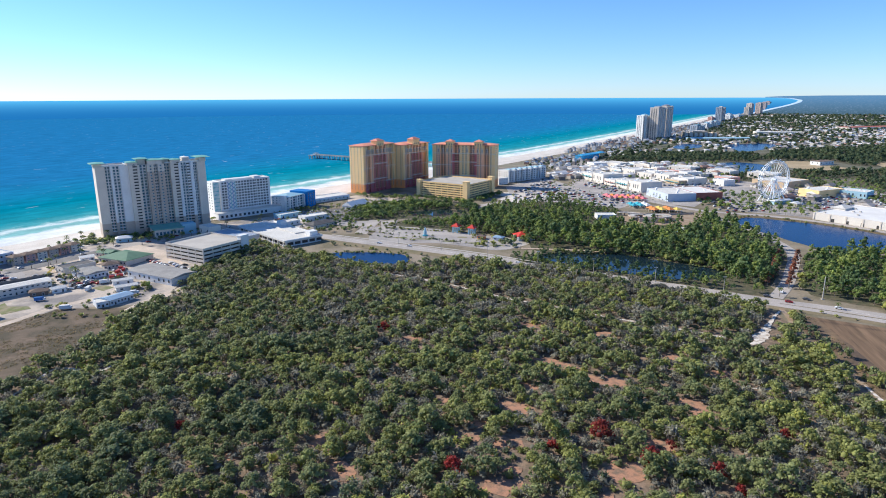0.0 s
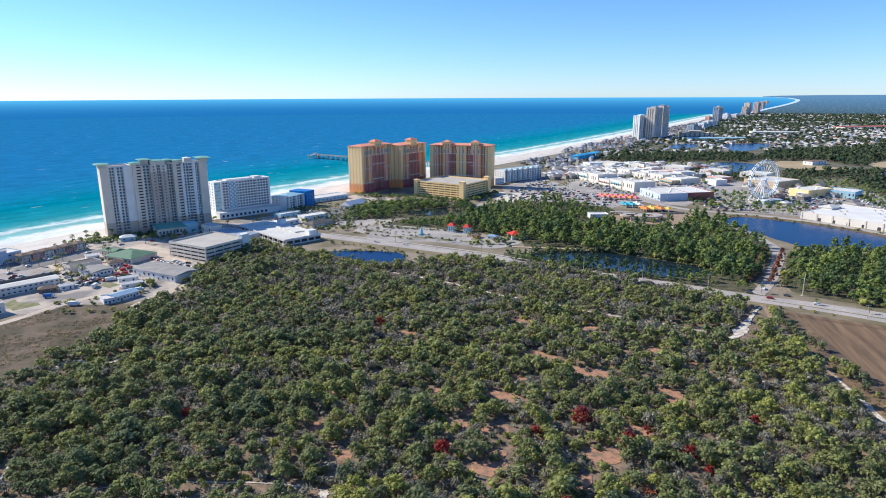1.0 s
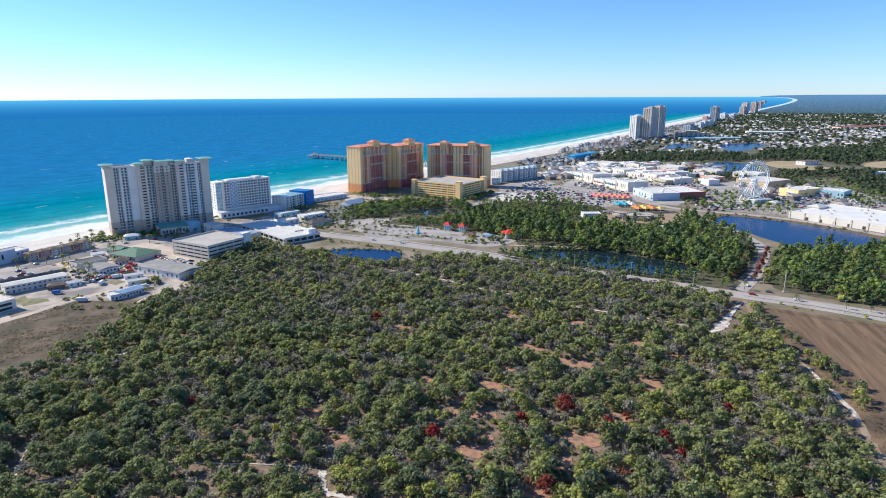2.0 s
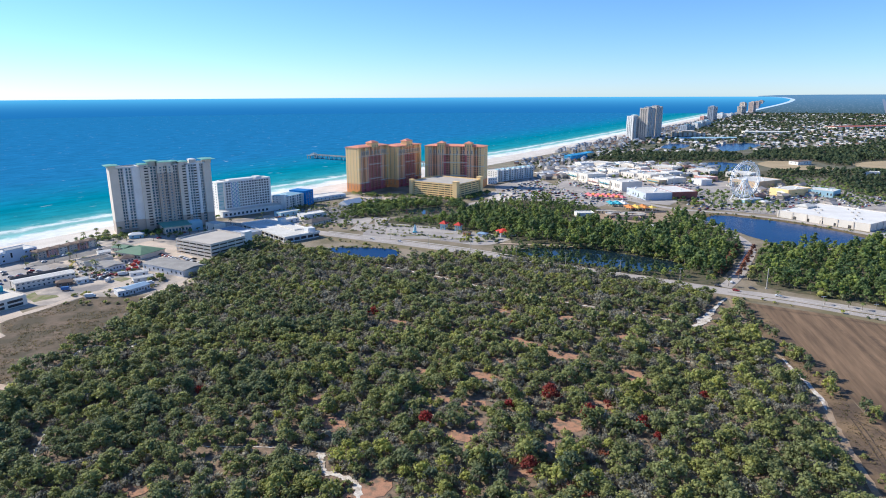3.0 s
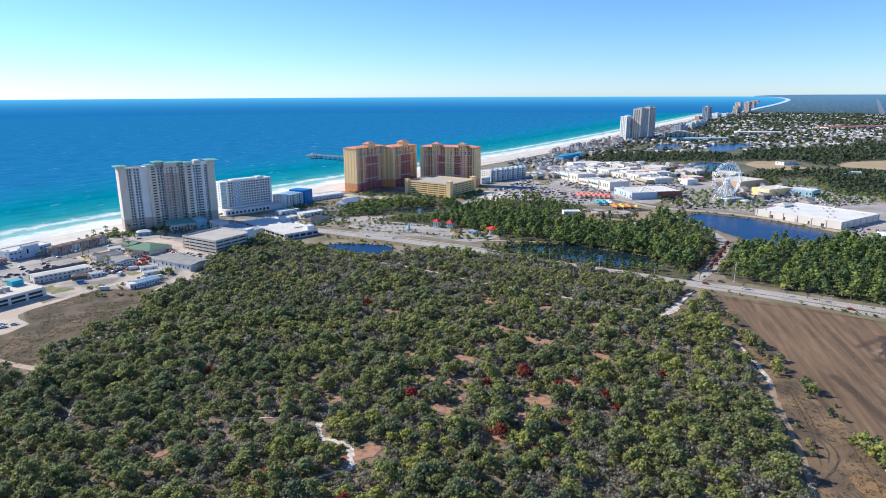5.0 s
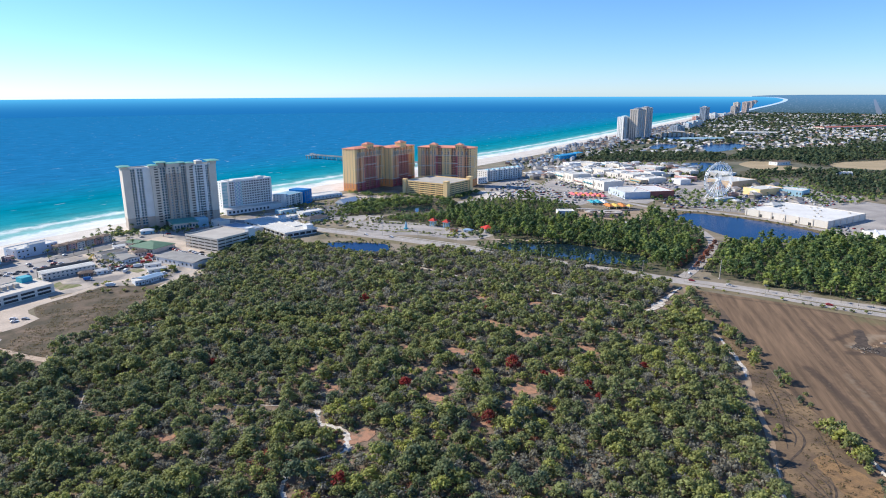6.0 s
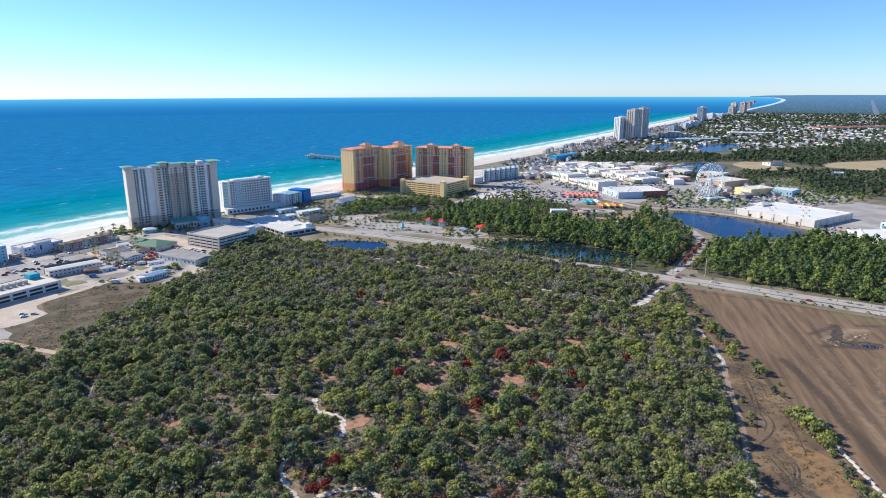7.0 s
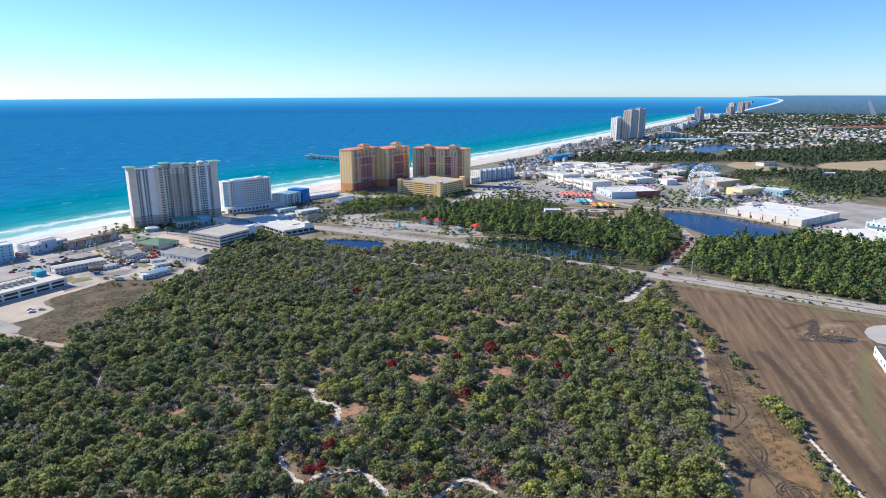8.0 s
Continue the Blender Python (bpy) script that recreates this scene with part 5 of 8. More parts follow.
tall = rng.uniform(0.75, 1.25, len(spots))
rows = np.stack([spots[:, 0], spots[:, 1], size, tall, hue], 1)
own = (spots[:, 0] > -42) & (spots[:, 0] < 78) & (spots[:, 1] > 96) & (spots[:, 1] < 190) & ~grey & ~gap
own &= np.cumsum(own) <= 190
for i in np.flatnonzero(own):
    plant("scrub_oak", OAKS[i % 6], *rows[i][:2], rows[i][2], rows[i][3], rng.uniform(0, 360), M_LEAF1, "rounded green scrub oak in the sandy woods", "tree", "scrub oaks of the wood")
rest = ~own & ~gap
grove("scrub_oaks", OAKS, rows[rest & ~grey & near], M_LEAF, "dense yellow-green scrub oaks")
grove("scrub_oaks", OAKS_FAR, rows[rest & ~grey & ~near], M_LEAF, "dense green scrub oaks towards the road")
grove("bare_shrubs", TWIGS, rows[rest & grey & near] * (1, 1, 1.15, 1, 1), M_GREY, "grey leafless shrubs among the oaks")
grove("bare_shrubs", TWIGS_FAR, rows[rest & grey & ~near] * (1, 1, 1.15, 1, 1), M_GREY, "grey leafless shrubs towards the road")
for i, (x, y, k) in enumerate(RED_TREES):
    plant("red_tree", OAKS[i % 6], x, y, k * 1.1, 1.25, i * 70, M_RED, "small tree with deep red leaves in the scrub", "tree", "red trees of the wood")
for i, (x, y, k) in enumerate(RUSTY):
    plant("rusty_shrub", TWIGS[i % 4], x, y, k, 1.05, i * 55, M_RUST, "spreading shrub with rust-brown dead leaves", "shrub", "rusty shrubs of the wood")
# low brush between the trees
brush = scatter([(-262, 60), (-217, 195), (-206, 235), (-196, 303), (-186, 382), (-186, 458), (-172, 536), (-92, 493), (-26, 466), (76, 462), (172, 398), (198, 366), (189, 281), (179, 214), (158, 153), (141, 90), (138, 60)], 4.9)
for line, w in TRAILS:
    brush = brush[(to_line(brush, line) > w / 2 + 0.9) & ((to_line(brush + (0, 1.6), line) > w / 2 + 0.7) | (rng.random(len(brush)) < 0.35))]
brush = brush[(to_line(brush, WHITE_TRAIL) > 4.5) & (np.hypot(brush[:, 0] - 172, brush[:, 1] - 313) > 8.0)]
for cx, cy, a, b, turn in CLEARINGS:
    c, s = math.cos(radians(turn)), math.sin(radians(turn))
    dx, dy = brush[:, 0] - cx, brush[:, 1] - cy
    brush = brush[(((dx * c + dy * s) / (a * 0.95)) ** 2 + ((dy * c - dx * s) / (b * 0.95)) ** 2 > 1) | (rng.random(len(brush)) < 0.22)]
BRUSH = [(stem([(0, 0, 0), (0.1, 0, 0.6)], [0.06, 0.03], 3), leaves([(0, 0, 0.7, 1.9, 1.1)], 13, 0.58, 0.8, core=0.75)) for _ in range(4)]
mask = rng.random(len(brush)) < 0.5
rows_b = np.stack([brush[:, 0], brush[:, 1], rng.uniform(0.65, 1.35, len(brush)), rng.uniform(0.7, 1.4, len(brush))], 1)
grove("brush", BRUSH, rows_b[mask], M_LEAF, "low green brush under the oaks")
grove("brush", BRUSH, rows_b[~mask], M_GREY, "low grey brush under the oaks")
# thicker low growth along the southern side of the near trails
hem = []
for line, w in TRAILS:
    if w > 2.0 and line[0][1] < 200 and line[0][0] > -100:
        for (xa, ya), (xb, yb) in zip(line, line[1:]):
            hem += [(xa + (xb - xa) * t + rng.uniform(-3, 3), ya + (yb - ya) * t - rng.uniform(w / 2 + 0.5, 7.5), rng.uniform(0.5, 0.95), rng.uniform(0.8, 1.4)) for t in rng.random(int(math.hypot(xb - xa, yb - ya) * 1.1))]
hem = np.array(hem)
for line, w in TRAILS:
    hem = hem[to_line(hem[:, :2], line) > w / 2 + 0.7]
third = np.arange(len(hem)) % 3
for i, (leaf, label) in enumerate(((M_LEAF, "low green brush beside the sand trail"), (M_GREY, "low grey brush beside the sand trail"), (M_RUST, "low rust-brown brush beside the sand trail"))):
    grove("trail_brush", BRUSH, hem[third == i][::2 if i == 2 else 1], leaf, label)
# dead grass tufts on the dry lot and the verge
TUFTS = [(stem([(0, 0, 0), (0, 0, 0.2)], [0.03, 0.02], 3), leaves([(0, 0, 0.12, 0.9, 0.2)], 10, 0.22, 0.8, 1.4, core=0)) for _ in range(3)]
tufts = np.concatenate([scatter([(-246, 255), (-222, 230), (-206, 240), (-198, 300), (-192, 368), (-222, 374), (-243, 372), (-254, 350), (-266, 322), (-250, 300), (-253, 286), (-262, 274)], 2.6), scatter([(212, 358), (220, 350), (205, 240), (196, 191), (197, 164), (188, 100), (183, 60), (150, 60), (150, 92), (168, 153), (188, 212), (196, 281)], 3.0)])
tufts = tufts[field_of(tufts, 0.05, 5.0) > 0.42]
grove("dead_grass", TUFTS, np.stack([tufts[:, 0], tufts[:, 1], rng.uniform(0.6, 1.6, len(tufts)), rng.uniform(0.6, 1.4, len(tufts))], 1), M_STRAWLEAF, "tufts of dead grass and weeds")

# the wood goes on below the flight path
under = scatter([(-330, -170), (-300, 60), (138, 60), (112, -170)], 8.0)
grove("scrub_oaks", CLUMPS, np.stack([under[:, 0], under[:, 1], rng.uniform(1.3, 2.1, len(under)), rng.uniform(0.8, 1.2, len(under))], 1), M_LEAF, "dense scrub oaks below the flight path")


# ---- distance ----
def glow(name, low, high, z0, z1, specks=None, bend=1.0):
    """A far surface that emits its colour: haze is painted in from low to high with the height, with paler specks."""
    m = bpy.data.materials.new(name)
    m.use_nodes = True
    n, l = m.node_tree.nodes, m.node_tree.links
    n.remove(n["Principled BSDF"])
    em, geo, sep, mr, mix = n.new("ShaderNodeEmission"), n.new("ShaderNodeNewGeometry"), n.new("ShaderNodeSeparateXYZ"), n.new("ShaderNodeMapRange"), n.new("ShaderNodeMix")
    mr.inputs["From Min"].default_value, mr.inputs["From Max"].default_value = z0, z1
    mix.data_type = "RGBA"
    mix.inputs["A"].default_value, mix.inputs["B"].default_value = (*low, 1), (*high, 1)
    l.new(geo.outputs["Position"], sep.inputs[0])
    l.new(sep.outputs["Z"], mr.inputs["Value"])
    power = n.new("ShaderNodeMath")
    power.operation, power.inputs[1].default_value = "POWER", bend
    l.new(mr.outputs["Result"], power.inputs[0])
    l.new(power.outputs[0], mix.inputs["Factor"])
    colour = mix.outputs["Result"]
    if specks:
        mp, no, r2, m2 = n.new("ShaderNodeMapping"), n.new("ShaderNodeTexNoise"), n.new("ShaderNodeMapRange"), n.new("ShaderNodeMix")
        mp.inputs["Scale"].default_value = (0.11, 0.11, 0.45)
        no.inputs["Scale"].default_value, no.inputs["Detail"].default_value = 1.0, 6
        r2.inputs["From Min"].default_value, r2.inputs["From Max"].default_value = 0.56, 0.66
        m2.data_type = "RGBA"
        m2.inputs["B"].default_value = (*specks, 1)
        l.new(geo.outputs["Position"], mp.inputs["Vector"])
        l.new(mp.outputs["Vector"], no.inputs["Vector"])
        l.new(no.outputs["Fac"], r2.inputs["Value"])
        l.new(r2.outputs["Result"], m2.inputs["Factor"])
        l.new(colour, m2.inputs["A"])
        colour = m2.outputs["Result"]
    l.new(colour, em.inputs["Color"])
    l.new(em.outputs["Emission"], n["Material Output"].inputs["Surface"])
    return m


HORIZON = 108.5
# emissive backdrop colours: daylight and haze towards the horizon are painted in
M_SEAGLOW = glow("far_sea_glow", (0.033, 0.142, 0.290), (0.13, 0.38, 0.52), 0, HORIZON, None, 2.2)
M_LANDGLOW = glow("far_land", (0.060, 0.088, 0.090), (0.118, 0.205, 0.275), 0, HORIZON, (0.19, 0.235, 0.275))
M_SANDGLOW = glow("far_sand_glow", (0.60, 0.60, 0.60), (0.52, 0.58, 0.64), 0, HORIZON)


def backdrop(name, edges, material, label, radius=4655):
    """A far slope: for each height a first and a last bearing, in degrees from +y."""
    verts, faces, n = [], [], 24
    for z, a0, a1 in edges:
        for i in range(n + 1):
            a = radians(a0 + (a1 - a0) * i / n)
            r = radius + 230 * z / HORIZON
            verts.append((15 + r * math.sin(a), -60 + r * math.cos(a), z))
    for j in range(len(edges) - 1):
        for i in range(n):
            k = j * (n + 1) + i
            faces.append((k, k + 1, k + n + 2, k + n + 1))
    tagged(new(name, mesh_of(name, verts, faces, [material])), label, "", "", "structure")


LAND_TOP = HORIZON + 12.0
FAR_COAST = [(p.x, p.y) for p in smooth_line([(-2, 24.8, 0), (30, 26.3, 0), (58, 27.7, 0), (80, 28.5, 0), (93, 28.55, 0), (102, 28.0, 0), (106.5, 27.1, 0), (HORIZON, 26.0, 0)], 5)]
backdrop("backdrop", [(z, -60, a) for z, a in FAR_COAST], M_SEAGLOW, "glowing backdrop of deep blue sea with painted haze")
backdrop("backdrop", [(z, a, a + 0.45 - 0.15 * z / HORIZON) for z, a in FAR_COAST], M_SANDGLOW, "glowing backdrop strip of pale far beach")
backdrop("backdrop", [(z, a + 0.45 - 0.15 * z / HORIZON, 60) for z, a in FAR_COAST] + [(HORIZON + 4, 26.3, 60), (LAND_TOP - 3, 27.6, 60), (LAND_TOP, 30.5, 60)], M_LANDGLOW, "glowing backdrop of far coast town with painted haze")

# emissive strip on the backdrop, its haze also in the colour
M_ROADGLOW = glow("far_road_glow", (0.18, 0.18, 0.19), (0.20, 0.23, 0.28), 0, HORIZON)
backdrop("backdrop", [(4, 34.9, 35.32), (40, 34.75, 35.05), (70, 34.62, 34.84), (92, 34.55, 34.70)], M_ROADGLOW, "glowing backdrop strip of a straight pale far road", 4640)


# ---- low buildings ----
def pane_window(e, w, h, x, y, z, turn=0.0, glass=M_GLASS, name="window"):
    """A window frame with its pane as a part of its own."""
    key = ("frame", round(w, 2), round(h, 2), glass.name)
    if key not in kit:
        bm = bmesh.new()
        for b in ((-w / 2, 0, w / 2, 0.12), (-w / 2, h - 0.12, w / 2, h), (-w / 2, 0.12, -w / 2 + 0.12, h - 0.12), (w / 2 - 0.12, 0.12, w / 2, h - 0.12)):
            add_box(bm, b[0], -0.12, b[1], b[2], 0.05, b[3])
        fm, pm = bpy.data.meshes.new("frame"), bpy.data.meshes.new("pane")
        bm.to_mesh(fm)
        bm.free()
        bm = box(-w / 2 + 0.12, -0.06, 0.12, w / 2 - 0.12, 0.0, h - 0.12)
        bm.to_mesh(pm)
        bm.free()
        fm.materials.append(M_WHITE)
        pm.materials.append(glass)
        kit[key] = fm, pm
    ob = put(name, kit[key][0], e, x, y, z, turn)
    put("pane", kit[key][1], ob, 0, 0, 0)


def low_building(label, p, q, depth, h, wall, roof, style="flat", rise=2.5, windows=0, storeys=1, units=0, name="low_building", group="", awning=None, category="building"):
    """A low building behind the front line p to q, with its windows, doors, eaves or parapet."""
    e, L = front(name, *p, *q, label, category, group)
    part("wall", box(0, 0, 0, L, depth, h), wall, e)
    if style == "flat":
        part("roof", box(0.35, 0.35, h + 0.004, L - 0.35, depth - 0.35, h + 0.15), roof, e)
        parapet(e, 0, 0, L, depth, h + 0.004, 0.7, wall, 0.3)
    elif style == "gable":
        part("roof", gable(0, 0, L, depth, h + 0.004, rise), roof, e)
    else:
        part("roof", hip(0, 0, L, depth, h + 0.004, rise, 0.7), roof, e)
    fh = h / storeys
    for s in range(storeys):
        for i in range(windows):
            x = L * (i + 0.5) / windows
            if s == 0 and i % 4 == 1:
                pane_window(e, 1.3, 2.2, x, 0, 0.02, 0.0, M_DARK, "door")
            else:
                pane_window(e, min(1.9, L / windows * 0.55), fh * 0.42, x, 0, s * fh + fh * 0.34)
        k = max(1, int(depth / 8)) if windows > 3 else 0
        for i in range(k):
            pane_window(e, 1.5, fh * 0.42, 0, depth * (i + 0.5) / k, s * fh + fh * 0.34, -90)
    for i in range(units):
        a, b = (i * 0.618) % 1, (i * 0.38 + 0.3) % 1
        ux, uy = 2 + a * (L - 5), 2 + b * (depth - 5)
        part("roof_unit", box(ux, uy, h + 0.1, ux + 1.8, uy + 1.4, h + 1.4), M_STEEL, e, "white rooftop air unit")
    if awning:
        part("awning", box(0.5, -2.4, h * 0.62, L - 0.5, -0.004, h * 0.62 + 0.25), awning, e)
    return e


# village beside the woods
low_building("long white warehouse with a pale grey roof", (-234, 444), (-192, 421), 22, 5.2, M_WHITE, M_GREYROOF, "gable", 1.6, 9)
low_building("low restaurant under a green metal roof", (-279, 487), (-250, 474), 26, 4.2, M_BEIGE, M_GREENROOF, "hip", 3.5, 8)
low_building("low annex under a green metal roof", (-291, 505), (-277, 499), 12, 3.8, M_BEIGE, M_GREENROOF, "gable", 2.0, 4)
low_building("two storey motel with a dark roof edge", (-301, 388), (-274, 417), 12, 5.6, M_CREAM, M_WHITEROOF, "gable", 1.2, 12, 2)
low_building("dark front parapet wall of the motel", (-310.5, 397), (-283.5, 426), 2.4, 6.6, M_DARKROOF, M_DARKROOF, "flat", 0, 0, 1)
e = low_building("cream parking building with roof units", (-321, 276), (-274, 359), 32, 6.4, M_CREAM, M_BEIGE, "flat", 0, 0, 1, 0)
# dark panels on the wall paint the shade of open parking levels
for i in range(8):
    for z in (0.6, 3.5):
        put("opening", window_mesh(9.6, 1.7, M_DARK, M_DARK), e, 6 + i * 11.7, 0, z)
for i in range(14):
    part("roof_unit", box(18 + i * 4.4, 14, 6.5, 21.2 + i * 4.4, 18.5, 9.4), M_CONC, e, "grey rooftop air unit")
part("stair_house", box(84, 22, 6.5, 92, 30, 10.5), M_TEAL, e, "teal stair house")
low_building("low dark roofed shop with a yellow ramp", (-297, 459), (-286, 451), 24, 4.4, M_BEIGE, M_DARKROOF, "flat", 0, 5)
low_building("grey roofed low workshop", (-260, 435), (-251, 449), 20, 4.0, M_WHITE, M_GREYROOF, "gable", 1.4, 6)
low_building("small brown roofed shop", (-262, 463), (-254, 470), 8, 3.6, M_BEIGE, M_BROWNROOF, "hip", 2.0, 4)
low_building("white sheet roofed store", (-293, 486), (-285, 492), 8, 3.4, M_WHITE, M_WHITEROOF, "gable", 1.5, 3)
low_building("long workshop with a blue-grey metal roof", (-213, 378), (-205, 392), 10, 3.6, M_WHITE, M_BLUEROOF, "gable", 1.4, 7)
low_building("small flat white shed beside the workshop", (-219, 373), (-213.6, 377.6), 11, 3.2, M_WHITE, M_WHITEROOF, "flat", 0, 3)
low_building("white shed with a low gabled roof", (-234, 422), (-223, 429), 5, 3.0, M_WHITE, M_WHITEROOF, "gable", 1.2, 2)
low_building("white shed with a low gabled roof", (-224, 407), (-213, 415), 6, 3.0, M_WHITE, M_WHITEROOF, "gable", 1.2, 2)
low_building("small brown roofed cottage", (-277, 397), (-268, 402), 7, 2.8, M_BROWNROOF, M_BROWNROOF, "hip", 1.8, 2)
low_building("small white roofed cottage", (-266, 404), (-260, 410), 6, 2.8, M_WHITE, M_WHITEROOF, "gable", 1.4, 2)
low_building("white five storey beach hotel with teal trim", (-394, 414), (-371, 441), 16, 14.5, M_PALEBLUE, M_WHITEROOF, "flat", 0, 6, 5)
low_building("pale blue and white seaside motel", (-366, 456), (-349, 490), 20, 8.0, M_STOREBLUE, M_WHITEROOF, "flat", 0, 10, 2, 3)
low_building("raised gable front of the seaside motel", (-360.2, 467.2), (-354.0, 479.6), 5, 10.8, M_STOREBLUE, M_WHITEROOF, "gable", 1.2, 2)
low_building("pink motel with an arched entrance", (-370, 445), (-366, 452), 6, 4.0, M_PINK, M_WHITEROOF, "flat", 0, 3)
for i in range(6):
    x, y = -341 + i * 4.2, 477 + i * 8.6
    low_building("narrow three storey beach house with a brown hipped roof", (x, y), (x + 3.6, y + 7.2), 9, 6.4, (M_TAUPE, M_PINK, M_BEIGE)[i % 3], M_BROWNROOF, "hip", 1.8, 2, 3, name="beach_house", group="beach houses")
low_building("low gatehouse with pale roof", (-166, 620), (-150, 640), 12, 4.0, M_WHITE, M_WHITEROOF, "flat", 0, 4)
low_building("white flat roofed diner", (-146, 648), (-124, 668), 15, 5.0, M_WHITE, M_WHITEROOF, "flat", 0, 6)
low_building("dark hip roofed pavilion by the road", (-130, 612), (-112, 634), 14, 3.6, M_BEIGE, M_DARKROOF, "hip", 3.0, 4)
low_building("long white beach market building", (-165, 762), (-122, 806), 22, 5.0, M_WHITE, M_WHITEROOF, "flat", 0, 10, awning=M_PALEBLUE)
low_building("white gabled beach chapel roof hall", (-107, 722), (-90, 748), 15, 3.6, M_WHITE, M_WHITE, "gable", 5.0, 4)
low_building("pale shop with a flat roof", (-176, 664), (-158, 684), 14, 4.5, M_PALEBLUE, M_WHITEROOF, "flat", 0, 4)

low_building("low grey roofed parking deck by the tower", (-224, 562), (-186, 538), 30, 6.0, M_CREAM, M_BLUEGREY, "flat", 0, 0, 1, 0, "parking_deck")
low_building("pale entrance hall with a curved canopy", (-236, 590), (-222, 578), 12, 9.0, M_CREAM, M_WHITEROOF, "flat", 0, 3)
low_building("white curved beach bar roof", (-300, 556), (-288, 562), 8, 3.4, M_PALEBLUE, M_WHITE, "hip", 2.2, 2)
# parking deck with the white ramp
def ramp_deck():
    e, L = front("parking_deck", -204, 600, -142, 533, "white two level parking deck with a ramp", "parking garage")
    D = 40
    part("lower_wall", box(0, 4, 0, L, D, 4.6), M_WHITE, e)
    part("deck_slab", box(-1, 2, 4.6, L + 1, D + 1, 5.3), M_WHITEROOF, e)
    parapet(e, -1, 2, L + 1, D + 1, 5.3, 1.0, M_WHITE, 0.35)
    for i in range(10):
        x = 2 + i * (L - 4) / 9
        part("column", box(x - 0.4, 2.2, 0, x + 0.4, 3.0, 4.6), M_WHITE, e)
        if i < 9:
            # dark panel between columns, painted as the shade under the deck
            put("opening", window_mesh((L - 4) / 9 - 1.6, 2.4, M_DARK, M_DARK), e, x + (L - 4) / 18, 4.0, 1.4)
    for i in range(5):
        put("opening", window_mesh(6.2, 2.6, M_DARK, M_DARK), e, L, 8 + i * 7.4, 1.2, 90)
        part("column", box(L + 0.3, 4.2 + i * 7.4, 0, L + 0.9, 4.9 + i * 7.4, 4.6), M_WHITE, e)
    part("ramp", box(4, D - 14, 5.3, L - 22, D - 4, 6.2), M_WHITEROOF, e)
    part("stair_tower", box(L - 12, D - 9, 5.3, L - 4, D - 1, 9.5), M_WHITE, e)
    part("stair_tower", box(20, D - 6, 5.3, 28, D, 10.0), M_WHITE, e)


ramp_deck()

# ---- shops and fun park ----
for i in range(6):
    t = i / 6
    low_building("white stucco shopping street block", (214 + 58 * t, 1022 - 180 * t), (214 + 58 * (t + 0.15), 1022 - 180 * (t + 0.15)), 34, 8 + 2.5 * (i % 3), M_CREAM, M_WHITEROOF, "flat", 0, 6, 1, 5, "shop_block", "shopping street", (M_PINK, M_TEAL, None)[i % 3])
for i in range(5):
    t = i / 5
    low_building("pale shop row behind the shopping street", (285 + 80 * t, 1080 - 170 * t), (285 + 80 * (t + 0.17), 1080 - 170 * (t + 0.17)), 38, 8 + 2 * (i % 2), M_CREAM, M_WHITEROOF, "flat", 0, 5, 1, 5, "shop_block", "shopping street")
for i in range(5):
    low_building("white shop block at the far end of the mall", (300 + i * 48, 1180 - i * 44), (326 + i * 48, 1148 - i * 44), 30, 7 + (i % 3), M_CREAM, M_WHITEROOF, "flat", 0, 5, 1, 4, "shop_block", "shopping street")
shops = scatter([(232, 1130), (300, 1205), (450, 1120), (440, 960), (395, 880), (330, 905), (318, 1000)], 37)
for i, (x, y) in enumerate(shops):
    a = -1.25 if i % 3 else 0.32
    L = 16 + (i * 7) % 15
    low_building(("white shop with a flat roof in the mall", "cream shop block in the mall lots", "pale shop with a coloured awning")[i % 3], (x, y), (x + L * math.cos(a), y + L * math.sin(a)), 15 + (i * 5) % 12, 5 + (i * 3) % 5, (M_CREAM, M_WHITE, M_TAN2, M_CREAM, M_PINK)[i % 5], (M_WHITEROOF, M_WHITE2, M_WHITEROOF, M_GREYROOF)[i % 4], "flat", 0, 2, 1, 2, "shop_block", "shopping street", (None, None, M_TEAL)[i % 3])
low_building("large white department store with a flat roof", (272, 823), (281, 768), 38, 9.0, M_STOREBLUE, M_WHITEROOF, "flat", 0, 7, 1, 8, "department_store")
low_building("red brick entrance wing of the store", (309.8, 829), (318.8, 774), 36, 9.4, M_BRICK, M_WHITE2, "flat", 0, 5, 1, 2, "store_wing")


def condominium():
    e, L = front("condominium", 100, 950, 166, 1006, "white beach condominium block with stacked balconies", "apartment building")
    W, x, bays = (M_WHITE,), 0.0, []
    for k in range(7):
        w = L / 7
        bays += [(x, x + w * 0.18, "wall", 1.2, W), (x + w * 0.18, x + w * 0.62, "bal", 0.2, W), (x + w * 0.62, x + w, "win", 0.6, W)]
        x += w
    top = tower(e, 26, 1.0, 5, 3.2, bays, ((0, 17.0),), 5, 0, None, M_GLASS, M_WHITE, M_WHITEROOF, 1.15)
    parapet(e, 0, 0.4, L, 26, top + 0.004, 1.0, M_WHITE)
    for k in range(7):
        part("dormer", box(L * (k + 0.2) / 7, -0.6, top + 0.01, L * (k + 0.6) / 7, 7, top + 2.2), M_WHITE, e)
        part("dormer_roof", hip(L * (k + 0.2) / 7, -0.6, L * (k + 0.6) / 7, 7, top + 2.2, 1.8, 0.5), M_PALEBLUE, e, "pale blue dormer roof")


condominium()
low_building("white beach condominium side wing", (84, 925), (99, 938), 26, 9.0, M_WHITE, M_WHITEROOF, "flat", 0, 4, 2, 2, "condominium")


